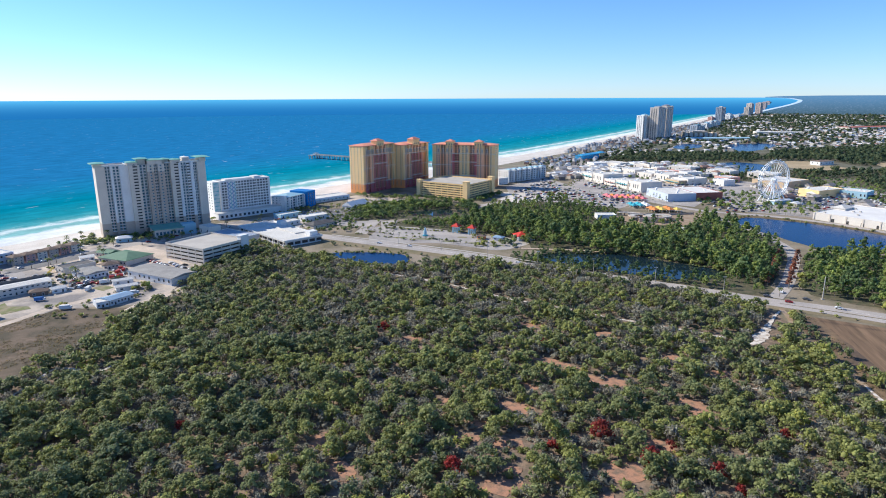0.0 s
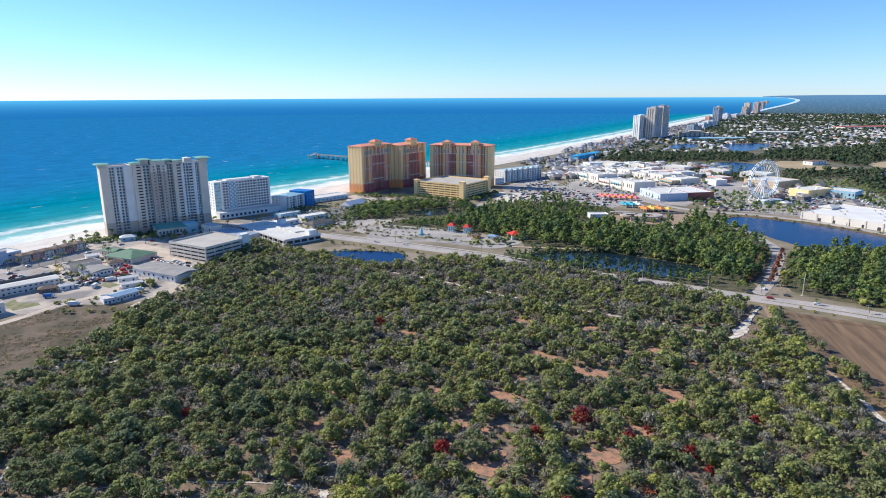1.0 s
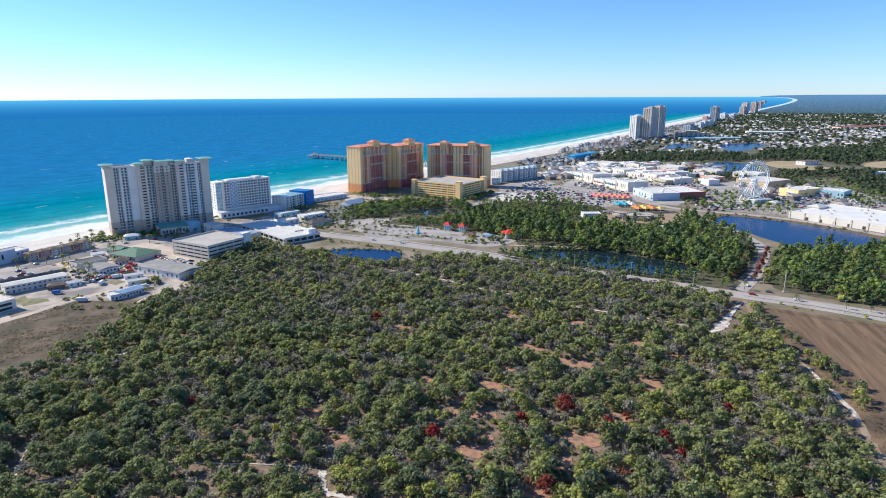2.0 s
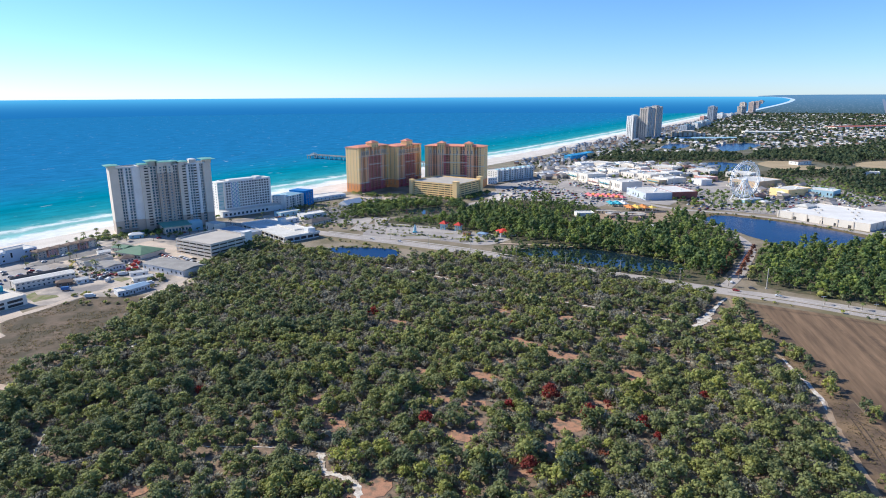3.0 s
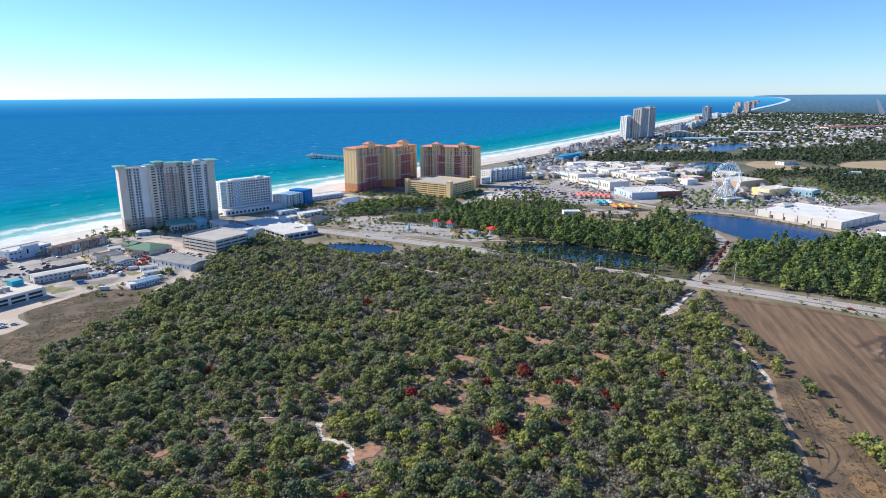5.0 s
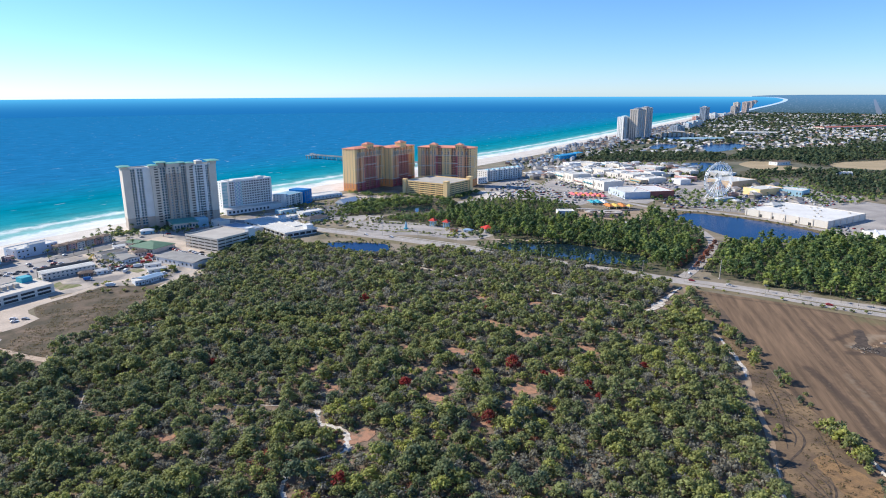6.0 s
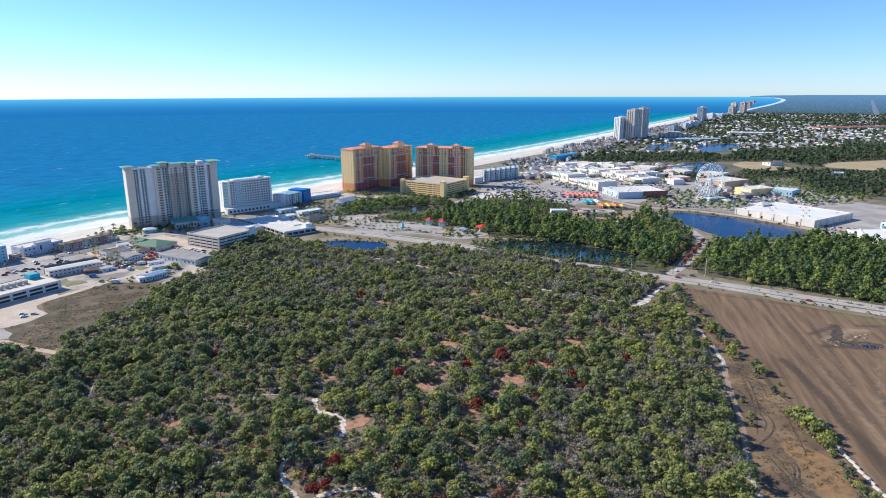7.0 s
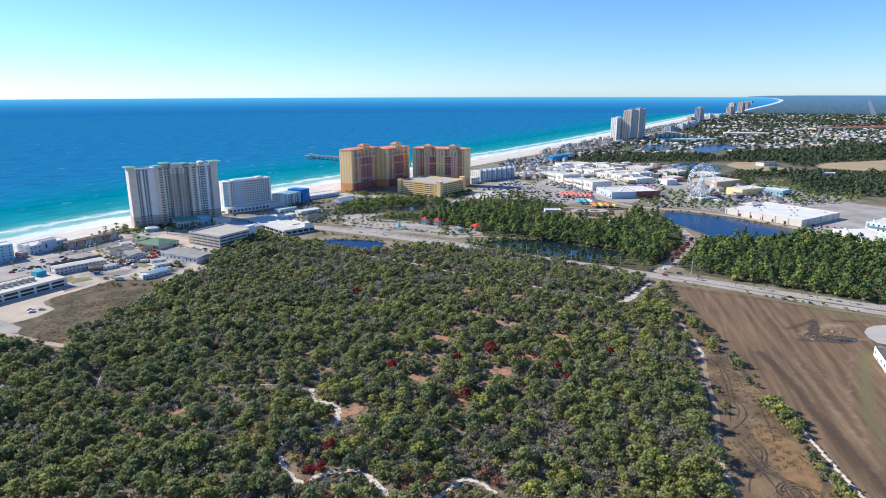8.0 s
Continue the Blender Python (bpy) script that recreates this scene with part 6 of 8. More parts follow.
def box_store():
    e, L = front("box_store", 396, 652, 447, 571, "huge white windowless warehouse store with flat roof", "store")
    D = 84
    part("wall", box(0, 0, 0, L, D, 7.2), M_CREAM, e)
    part("roof", box(0.4, 0.4, 7.204, L - 0.4, D - 0.4, 7.4), M_WHITE2, e)
    parapet(e, 0, 0, L, D, 7.204, 0.9, M_CREAM, 0.35)
    for i in range(7):
        part("pilaster", box(L * i / 6 - 0.8, -0.5, 0, L * i / 6 + 0.8, -0.004, 7.8), M_BEIGE, e)
        part("pilaster", box(L + 0.004, D * i / 6 - 0.8, 0, L + 0.5, D * i / 6 + 0.8, 7.8), M_BEIGE, e)
    for i in range(14):
        part("roof_unit", box(6 + (i * 0.618 % 1) * (L - 14), 6 + (i * 0.741 % 1) * (D - 14), 7.4, 8 + (i * 0.618 % 1) * (L - 14), 8 + (i * 0.741 % 1) * (D - 14), 8.6), M_CONC, e)
    part("entrance", box(-2, 38, 0, 12, 58, 9.0), M_CREAM, e)
    part("entrance_roof", hip(-2, 38, 12, 58, 9.0, 3.0, 0.8), M_WHITEROOF, e)
    for i in range(5):
        put("door", window_mesh(3.4, 3.6, M_DARK, M_CREAM), e, L * (0.2 + 0.15 * i), -0.02, 0.1)


box_store()
low_building("white low store by the lake road", (460, 534), (462, 468), 38, 6.0, M_CREAM, M_WHITE2, "flat", 0, 6, 1, 6, "store")
low_building("white two storey offices with teal panels", (508, 552), (530, 516), 34, 10.0, M_WHITE, M_WHITEROOF, "flat", 0, 8, 2, 4, "office_block", "", M_TEAL)
low_building("yellow entertainment hall with a flat white roof", (468, 812), (480, 786), 48, 9.5, M_YELLOW, M_WHITEROOF, "flat", 0, 0, 1, 6, "fun_hall")
low_building("glass and blue front hall beside the yellow hall", (514, 806), (537, 780), 30, 8.0, M_PALEBLUE, M_WHITEROOF, "flat", 0, 8, 1, 4, "fun_hall")
low_building("long cream cinema with a white roof", (452, 905), (475, 862), 58, 10.0, M_TAN2, M_WHITEROOF, "flat", 0, 0, 1, 6, "cinema")
low_building("white building in the far field", (705, 1165), (740, 1180), 20, 7.0, M_WHITE, M_BROWNROOF, "hip", 2, 5, 1, 0, "club_house")
low_building("small white building among far trees", (730, 1010), (752, 1000), 16, 6.0, M_WHITE, M_WHITEROOF, "flat", 0, 4, 1, 0, "club_house")
low_building("pale depot roof among the pines", (166, 655), (186, 655), 14, 4.6, M_WHITE, M_WHITEROOF, "flat", 0, 3, 1, 0, "depot")
low_building("small blue and white pool house", (228, 586), (241, 590), 8, 3.2, M_PALEBLUE, M_WHITEROOF, "hip", 1.5, 3, 1, 0, "pool_house")
low_building("dark flat shed by the fun park", (206, 640), (232, 634), 8, 3.4, M_TAUPE, M_BROWNROOF, "flat", 0, 3, 1, 0, "depot")


def ring_slab(cx, cy, r0, r1, a0, a1, z0, z1, squash=1.0, n=24):
    """A bent slab between two radii and two angles."""
    bm = bmesh.new()
    rings = []
    for i in range(n + 1):
        a = radians(a0 + (a1 - a0) * i / n)
        rings.append([bm.verts.new((cx + r * math.cos(a), cy + r * math.sin(a) * squash, z)) for r, z in ((r0, z0), (r1, z0), (r1, z1), (r0, z1))])
    for p, q in zip(rings, rings[1:]):
        for k in range(4):
            bm.faces.new((p[k], q[k], q[(k + 1) % 4], p[(k + 1) % 4]))
    bm.faces.new(rings[0])
    bm.faces.new(list(reversed(rings[-1])))
    bmesh.ops.recalc_face_normals(bm, faces=bm.faces)
    return bm


def ride_deck(x, y, r0, r1, a0, a1, h, label, squash=0.8):
    """A raised track of bent concrete on short columns."""
    e = thing("ride_deck", x, y, 0, label, "ride track", "fun park tracks")
    part("deck", ring_slab(0, 0, r0, r1, a0, a1, h - 0.7, h, squash), M_CONC, e)
    part("rim", ring_slab(0, 0, r1, r1 + 0.3, a0, a1, h - 0.9, h + 0.6, squash), M_TAUPE, e)
    for i in range(7):
        a = radians(a0 + (a1 - a0) * (i + 0.5) / 7)
        r = (r0 + r1) / 2
        part("column", box(r * math.cos(a) - 0.5, r * math.sin(a) * squash - 0.5, 0, r * math.cos(a) + 0.5, r * math.sin(a) * squash + 0.5, h - 0.7), M_TAUPE, e)


ride_deck(230, 655, 7, 15, 0, 350, 4.0, "oval raised concrete track of the fun park")
ride_deck(212, 655, 7, 13, 60, 250, 4.6, "bent pale concrete ramp of the fun park")
ride_deck(200, 668, 12, 17, -20, 110, 3.6, "long curved concrete track of the fun park")
park_fence = thing("park_fence", 219, 674, 7.5, "dark board fence behind the fun park", "fence")
for i in range(15):
    part("board", box(i * 4.1, 0, 0, i * 4.1 + 4.0, 0.12, 2.4), M_TAUPE, park_fence)


def canopy(x, y, w, d, material, label, turn=0.0):
    """A market tent: four posts under a pointed cover."""
    e = thing("market_tent", x, y, turn, label, "tent", "fun park tents")
    part("cover", hip(-w / 2, -d / 2, w / 2, d / 2, 3.0, 2.4, 0.2), material, e)
    for sx in (-1, 1):
        for sy in (-1, 1):
            part("post", box(sx * (w / 2 - 0.3) - 0.1, sy * (d / 2 - 0.3) - 0.1, 0, sx * (w / 2 - 0.3) + 0.1, sy * (d / 2 - 0.3) + 0.1, 3.0), M_STEEL, e)


for i in range(14):
    canopy(214 + (i % 7) * 6.4, 790 + (i // 7) * 14 - (i % 7) * 2.2, 7, 9, (M_TENTPINK, M_TENTPINK, M_TENTORANGE)[i % 3], "bright pink market tent in the lot", 30)
for i in range(7):
    canopy(241 + (i % 4) * 8.6, 699 + (i // 4) * 10, 8.2, 9, (M_TENTORANGE, M_TENTYELLOW)[i % 2], "orange market tent in the lot", 30)
for i in range(6):
    canopy(226 + (i % 3) * 8, 727 + (i // 3) * 11, 7, 8, (M_TEAL, M_TEAL, M_WHITE)[i % 3], "teal and white market tent", 20)


def ferris_wheel(x, y, turn, hub=27.5, r=23.5, cars=24):
    e = thing("ferris_wheel", x, y, turn, "tall white steel observation wheel with closed cabins", "ferris wheel")
    for side in (-1.4, 1.4):
        for rr, t in ((r, 0.38), (r - 2.2, 0.22)):
            bm = bmesh.new()
            ring = []
            for k in range(60):
                a = k * math.pi / 30
                ring.append([bm.verts.new(((rr + dr) * math.cos(a), side + dy, hub + (rr + dr) * math.sin(a))) for dr, dy in ((-t, -t), (t, -t), (t, t), (-t, t))])
            for k in range(60):
                p, q = ring[k], ring[(k + 1) % 60]
                for j in range(4):
                    bm.faces.new((p[j], p[(j + 1) % 4], q[(j + 1) % 4], q[j]))
            part("rim", bm, M_STEEL, e)
    bm = bmesh.new()
    bmesh.ops.create_cone(bm, segments=16, radius1=1.6, radius2=1.6, depth=7, matrix=pose(0, 0, hub, 90), cap_ends=True)
    part("hub", bm, M_STEEL, e)
    spoke, cross = bpy.data.meshes.new("spoke"), None
    bm = bmesh.new()
    add_box(bm, 1.2, -0.11, -0.11, r, 0.11, 0.11)
    bm.to_mesh(spoke)
    bm.free()
    spoke.materials.append(M_STEEL)
    cabin = bpy.data.meshes.new("cabin")
    bm = bmesh.new()
    bmesh.ops.create_icosphere(bm, subdivisions=2, radius=1.1, matrix=Matrix.Diagonal((1, 1, 1.05, 1)))
    for f in bm.faces:
        f.material_index = 1 if -0.5 < f.calc_center_median().z < 0.55 else 0
    bm.to_mesh(cabin)
    bm.free()
    cabin.materials.append(M_STEEL)
    cabin.materials.append(M_TEALGLASS)
    for k in range(cars):
        a = k * 2 * math.pi / cars
        for side in (-1.4, 1.4):
            ob = new("spoke", spoke)
            ob.parent = e
            ob.matrix_local = Matrix.Translation((0, side, hub)) @ Euler((0, -a, 0)).to_matrix().to_4x4()
        ob = new("cabin", cabin)
        ob.parent = e
        ob.matrix_local = Matrix.Translation(((r + 1.0) * math.cos(a), 0, hub + (r + 1.0) * math.sin(a)))
    for sx in (-1, 1):
        for sy in (-1, 1):
            for far in (1.0, 0.45):
                v, f = stem([(sx * 15 * far, sy * 7.5, 0), (0, sy * 2.6, hub)], [0.75, 0.5], 8)
                ob = new("leg", raw_mesh("leg", v, f, [M_STEEL]))
                ob.parent = e
    part("platform", box(-22, -11, 0, 22, 11, 1.4), M_CONC, e)
    part("station", box(-16, -19, 0, 14, -12, 4.2), M_PALEBLUE, e)
    part("station_roof", hip(-16, -19, 14, -12, 4.2, 1.8, 0.8), M_WHITE, e)


ferris_wheel(409, 765, 20)


def pier():
    e = thing("fishing_pier", -267, 1342, math.degrees(math.atan2(-0.56, 0.83)), "long grey wooden fishing pier over the sea", "pier")
    part("deck", box(0, -5, 7.4, 360, 5, 8.2), M_PIER, e)
    part("pier_head", box(-14, -16, 7.4, 0, 16, 8.2), M_PIER, e)
    for sy in (-4.9, 4.8):
        part("rail", box(0, sy, 8.2, 360, sy + 0.12, 9.4), M_PIER, e)
    part("shelter", hip(-10, -5, -2, 5, 11, 1.6, 0.6), M_GREYROOF, e)
    for x in (-9.5, -2.5):
        for sy in (-4.4, 4.4):
            part("post", box(x - 0.2, sy - 0.2, 8.2, x + 0.2, sy + 0.2, 11), M_PIER, e)
    me = bpy.data.meshes.new("pier_leg")
    bm = box(-0.6, -0.6, -2, 0.6, 0.6, 7.4)
    bm.to_mesh(me)
    bm.free()
    me.materials.append(M_PIER)
    for i in range(26):
        for sy in (-4, 4):
            put("pier_leg", me, e, 2 + i * 14, sy, 0)
    for sx in (-12, -3):
        for sy in (-14, -7, 7, 14):
            put("pier_leg", me, e, sx, sy, 0)


pier()

# ---- far towers ----
def far_tower(x0, y0, x1, y1, depth, h, wall, second, label, steps=0):
    """A far high-rise: bays of wall between stacks of balconies."""
    e, L = front("far_tower", x0, y0, x1, y1, label, "hotel", "far beach towers")
    n = max(4, int(L / 7))
    for i in range(n):
        a, b = L * i / n, L * (i + 1) / n
        fwd = 1.5 if i % 2 == 0 else 0.0
        part("wall", box(a, -fwd, 0, b, depth, h + (2.0 if i % 3 == 0 else 0)), wall if i % 2 == 0 else second, e)
        if i % 2 == 0:
            part("pier", box(a + 0.2, -fwd - 0.7, 0, a + 1.4, -fwd - 0.004, h), M_CREAM, e)
            bm = bmesh.new()
            for k in range(int(h / 3.1)):
                add_box(bm, a + (b - a) * 0.26, -fwd - 0.1, 2 + k * 3.1, a + (b - a) * 0.54, -fwd - 0.004, 3.7 + k * 3.1)
            part("glazing", bm, M_GLASS, e)
            # raised darker strip stands in for a recess; the wall is not hollowed
            part("recess", box(a + (b - a) * 0.62, -fwd - 0.15, 0, a + (b - a) * 0.82, -fwd - 0.004, h - 3), M_BLUEGREY, e)
        if i % 2:
            key = ("far_balcony", round(b - a, 2))
            if key not in kit:
                bm = box(0.3, -0.9, 0, b - a - 0.3, -0.004, 1.2)
                kit[key] = bpy.data.meshes.new("balcony")
                bm.to_mesh(kit[key])
                bm.free()
                kit[key].materials.append(M_WHITE)
            for k in range(int(h / 3.1)):
                put("balcony", kit[key], e, a, 0, 2 + k * 3.1)
    bm = bmesh.new()
    for k in range(int(h / 3.1)):
        for j in range(3):
            add_box(bm, -0.1, depth * (0.16 + 0.27 * j), 2 + k * 3.1, -0.004, depth * (0.30 + 0.27 * j), 3.7 + k * 3.1)
    part("glazing", bm, M_GLASS, e)
    part("penthouse", box(L * 0.3, depth * 0.2, h, L * 0.7, depth * 0.8, h + 4), wall, e)
    part("roof_cap", hip(L * 0.3, depth * 0.2, L * 0.7, depth * 0.8, h + 4, 2.5, 0.8), second, e)


far_tower(583, 1845, 617, 1868, 22, 69, M_WHITE, M_PALEBLUE, "slender white far beach tower")
far_tower(624, 1838, 664, 1890, 24, 92, M_GREYBEIGE, M_BLUEGREY, "tall grey twin beach tower")
far_tower(668, 1897, 706, 1946, 24, 95, M_GREYBEIGE, M_BLUEGREY, "tall grey twin beach tower")
far_tower(1300, 2965, 1335, 3000, 26, 70, M_BLUEGREY, M_GREYBEIGE, "far blue-grey beach tower")
far_tower(1262, 2975, 1284, 2990, 20, 26, M_PINK, M_WHITE, "far low pink beach block")
far_tower(1905, 3960, 1935, 3995, 26, 50, M_GREYBEIGE, M_TAUPE, "far brownish beach tower block")
far_tower(1935, 3990, 1965, 4020, 30, 72, M_GREYBEIGE, M_TAUPE, "far brownish beach tower block")
far_tower(2030, 4070, 2060, 4095, 30, 74, M_PINKGREY, M_TAUPE, "far pinkish beach tower")
far_tower(2112, 4170, 2142, 4200, 30, 76, M_PINKGREY, M_TAUPE, "far pinkish beach tower")
far_tower(2160, 4215, 2192, 4245, 30, 80, M_PINKGREY, M_TAUPE, "far pinkish beach tower")
far_tower(735, 1930, 830, 1905, 24, 17, M_TAN2, M_BEIGE, "long low tan beach motel")
far_tower(860, 2140, 900, 2170, 24, 26, M_BLUEGREY, M_TEALGREY, "mid-rise glassy beach block")
for i, (x, y, h) in enumerate(((1010, 2420, 20), (1060, 2500, 24), (1110, 2580, 22), (1180, 2730, 16), (1480, 3270, 24), (1500, 3320, 28), (1640, 3520, 16), (1720, 3680, 14))):
    far_tower(x, y, x + 34, y + 30, 22, h, M_WHITE, (M_PALEBLUE, M_BEIGE)[i % 2], "pale mid-rise beach block")


# ---- far town ----
def far_houses(name, spots, material, label):
    V, F, n = [], [], 0
    bv = np.array([(-1, -1, 0), (1, -1, 0), (1, 1, 0), (-1, 1, 0), (-1, -1, 1), (1, -1, 1), (1, 1, 1), (-1, 1, 1)], float)
    bf = np.array([(0, 1, 5), (0, 5, 4), (1, 2, 6), (1, 6, 5), (2, 3, 7), (2, 7, 6), (3, 0, 4), (3, 4, 7)])
    rv = np.array([(-1.1, -1.15, 1), (1.1, -1.15, 1), (1.1, 1.15, 1), (-1.1, 1.15, 1), (-0.9, 0, 1.5), (0.9, 0, 1.5)], float)
    rf = np.array([(0, 1, 5), (0, 5, 4), (2, 3, 4), (2, 4, 5), (1, 2, 5), (3, 0, 4), (0, 2, 1), (0, 3, 2)])
    for x, y, w, d, h, a in spots:
        c, s = math.cos(a), math.sin(a)
        for v0, f0 in ((bv, bf), (rv, rf)):
            v = v0 * (w, d, h)
            V.append(np.stack([v[:, 0] * c - v[:, 1] * s + x, v[:, 0] * s + v[:, 1] * c + y, v[:, 2]], 1))
            F.append(f0 + n)
            n += len(v0)
    tagged(new(name, raw_mesh(name, np.concatenate(V), np.concatenate(F), [material], None, None, True)), label, "houses", "", "stuff")


LAND = [(330, 1330), (560, 1720), (800, 2130), (1150, 2700), (1650, 3520), (2330, 4640), (4300, 4640), (2300, 2000), (1400, 1300), (1050, 1560), (740, 1480)]
LAGOONS = (LONG_POND, [(-46, 695), (-20, 716), (17, 732), (28, 700), (8, 664), (-32, 662)], [(x, y - 16) for x, y in LAGOON_A], LAGOON_A, [(x, y - 16) for x, y in LAGOON_B], LAGOON_B, [(x, y - 12) for x, y in LAGOON_C], LAGOON_C)
town = scatter(LAND, 21)
dens = field_of(town, 0.0035, 21.0)
town = town[(dens > 0.30) & (rng.random(len(town)) < 0.50)]
for o in LAGOONS:
    town = town[~inside(town, o)]
far_houses("far_houses", [(x, y, rng.uniform(3.5, 7.5) * (1 + (y > 2500) * 0.3), rng.uniform(3.2, 6) * (1 + (y > 2500) * 0.3), rng.uniform(3, 6), rng.uniform(-0.3, 0.3) + (0.6 if rng.random() < 0.5 else 2.1)) for x, y in town], M_TOWN, "pale roofed houses of the far beach town")
row = [(196 + i * 11 + rng.uniform(-5, 5), 1312 + i * 17.7 + rng.uniform(-5, 5)) for i in range(-4, 190)]
row += [(x + k * 30 + rng.uniform(-7, 7), y - k * 18 + rng.uniform(-7, 7)) for k in (1, 2, 3) for x, y in row if rng.random() < 0.8]
row = [p for p in row if p[1] > 1440]
far_houses("beach_houses", [(x, y, rng.uniform(3.5, 6), rng.uniform(3.5, 5.5), rng.uniform(4, 8), 0.97) for x, y in row], M_TOWN, "row of pale houses along the far beach")
low_building("bright blue and yellow beach resort row", (284, 1270), (332, 1327), 16, 10.0, M_BRIGHTBLUE, M_BRIGHTBLUE, "hip", 2.5, 10, 2, 0, "beach_resort")
low_building("yellow beach resort wing", (334, 1330), (352, 1352), 16, 10.0, M_YELLOW, M_BRIGHTBLUE, "hip", 2.5, 4, 2, 0, "beach_resort")
low_building("long red roofed far shopping hall", (1500, 2330), (1900, 2440), 60, 9.0, M_CREAM, M_REDROOF2, "gable", 3, 0, 1, 0, "far_hall")
low_building("long white roofed far store", (1040, 2090), (1180, 2050), 60, 8.0, M_CREAM, M_WHITEROOF, "flat", 0, 0, 1, 0, "far_hall")
low_building("white waterside houses by the lagoon", (700, 1800), (880, 1800), 16, 8.0, M_WHITE, M_PALEBLUE, "gable", 3, 14, 2, 0, "lagoon_houses")

# ---- woods beyond the road ----
WOODS = [
    ([(-48, 648), (-25, 666), (22, 672), (40, 690), (62, 760), (150, 762), (205, 715), (190, 655), (178, 606), (240, 575), (262, 522), (283, 499), (256, 458), (233, 420), (208, 412), (206, 452), (180, 482), (150, 502), (104, 512), (84, 508), (70, 560), (20, 606), (-10, 632)], 6.3, 0.86, PINES, M_PINE, "dense pines behind the road"),
    ([(246, 396), (267, 440), (293, 487), (320, 503), (370, 499), (408, 516), (428, 532), (455, 490), (540, 370), (620, 230), (555, 169), (357, 301), (315, 337), (279, 363)], 6.3, 0.86, PINES, M_PINE, "dense pines between the road and the lake"),
]
WOODS += [
    ([(56, 508), (90, 484), (120, 466), (152, 446), (178, 436), (206, 432), (228, 416), (212, 394), (160, 426), (100, 462), (60, 488)], 6.5, 0.6, PINES, M_PINE, "young pines between the road and the pond"),
]
WOODS += [
    ([(-105, 656), (-104, 735), (-40, 764), (36, 762), (44, 736), (30, 690), (0, 672), (-50, 664)], 5.6, 1.0, OAKS_FAR, M_PINE, "trees round the dark pond"),
    ([(215, 590), (240, 700), (285, 690), (300, 640), (300, 560), (285, 500), (262, 522), (240, 575)], 7.4, 0.8, PINES, M_PINE, "scattered pines by the lake"),
    ([(-52, 630), (-48, 648), (-10, 634), (20, 608), (14, 600), (-14, 614)], 5.5, 0.6, OAKS_FAR, M_PINE, "hedge trees along the golf ground"),
]
WOODS += [
    ([(330, 1270), (400, 1400), (480, 1440), (600, 1430), (700, 1400), (650, 1270), (610, 1230), (520, 1240), (480, 1240), (400, 1210)], 9, 1.6, FAR_CLUMPS, M_FARTREE, "dark far woods behind the shops"),
    ([(640, 1260), (760, 1440), (1250, 1640), (1900, 1900), (1500, 1500), (1027, 1270), (800, 1215), (700, 1245)], 11, 2.0, FAR_CLUMPS, M_FARTREE, "dark far woods"),
]
WOODS += [
    ([(595, 805), (640, 960), (850, 1030), (1200, 1120), (1100, 900), (760, 745), (685, 775)], 9, 1.6, FAR_CLUMPS, M_FARTREE, "woods beyond the shops"),
    ([(560, 990), (600, 1080), (760, 1085), (900, 1040), (840, 1015), (700, 990), (600, 975)], 9, 1.5, FAR_CLUMPS, M_FARTREE, "woods beside the far field"),
    ([(540, 1720), (580, 1790), (720, 1790), (940, 1830), (1010, 1740), (960, 1700), (900, 1765), (700, 1745), (590, 1765)], 13, 1.8, FAR_CLUMPS, M_FARTREE, "trees round the lagoon"),
    ([(770, 1175), (800, 1290), (880, 1330), (960, 1300), (900, 1240), (830, 1190), (800, 1140)], 9, 1.6, FAR_CLUMPS, M_FARTREE, "woods between the far fields"),
    ([(430, 990), (520, 1060), (580, 960), (560, 860), (545, 830), (500, 920)], 9, 1.2, FAR_CLUMPS, M_FARTREE, "trees in the parking lots"),
]
FUN_PARK = [(190, 640), (198, 690), (236, 745), (290, 712), (282, 662), (254, 616), (230, 632)]
FUN_PARK_EDGE = [(176, 640), (226, 628), (254, 612), (240, 580), (205, 580), (172, 600)]
DEPOT_YARD = [(150, 654), (192, 652), (184, 606), (148, 606)]
for i, (outline, spacing, size_, kinds, leaf, label) in enumerate(WOODS):
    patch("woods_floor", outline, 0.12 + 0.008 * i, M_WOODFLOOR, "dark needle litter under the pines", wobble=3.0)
    q = scatter(outline, spacing)
    for o in LAGOONS:
        q = q[~inside(q, o)]
    q = q[(field_of(q, 0.04, 17.0) > 0.22) | (rng.random(len(q)) < 0.3)]
    near_edge = to_line(q, [*outline, outline[0]]) < spacing
    k = size_ * (0.55 + 0.85 * rng.random(len(q)) ** 1.4) * np.where(near_edge, 0.8, 1.0)
    k = np.where(inside(q, [(-52, 700), (32, 712), (26, 628), (-52, 628)]), 0.35 * k, k)
    k = np.where(inside(q, [(30, 690), (56, 775), (210, 725), (196, 650), (110, 664)]), 0.62 * k, k)
    # open ground of the fun park, and lower trees before it
    k = np.where(inside(q, FUN_PARK_EDGE), 0.7 * k, np.where(inside(q, DEPOT_YARD), 0.42 * k, k))
    k = np.where(inside(q, [(60, 522), (140, 505), (150, 508), (100, 522), (66, 534)]), 0.4 * k, k)
    stay = (to_line(q, POND_TRACK) > 4.0) & ~inside(q, FUN_PARK) & ~inside(q, [(164, 653), (188, 653), (188, 671), (164, 671)])
    q, k = q[stay], k[stay]
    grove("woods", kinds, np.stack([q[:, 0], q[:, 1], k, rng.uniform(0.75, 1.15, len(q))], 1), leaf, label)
q = scatter(LAND, 22)
d2 = field_of(q, 0.004, 33.0)
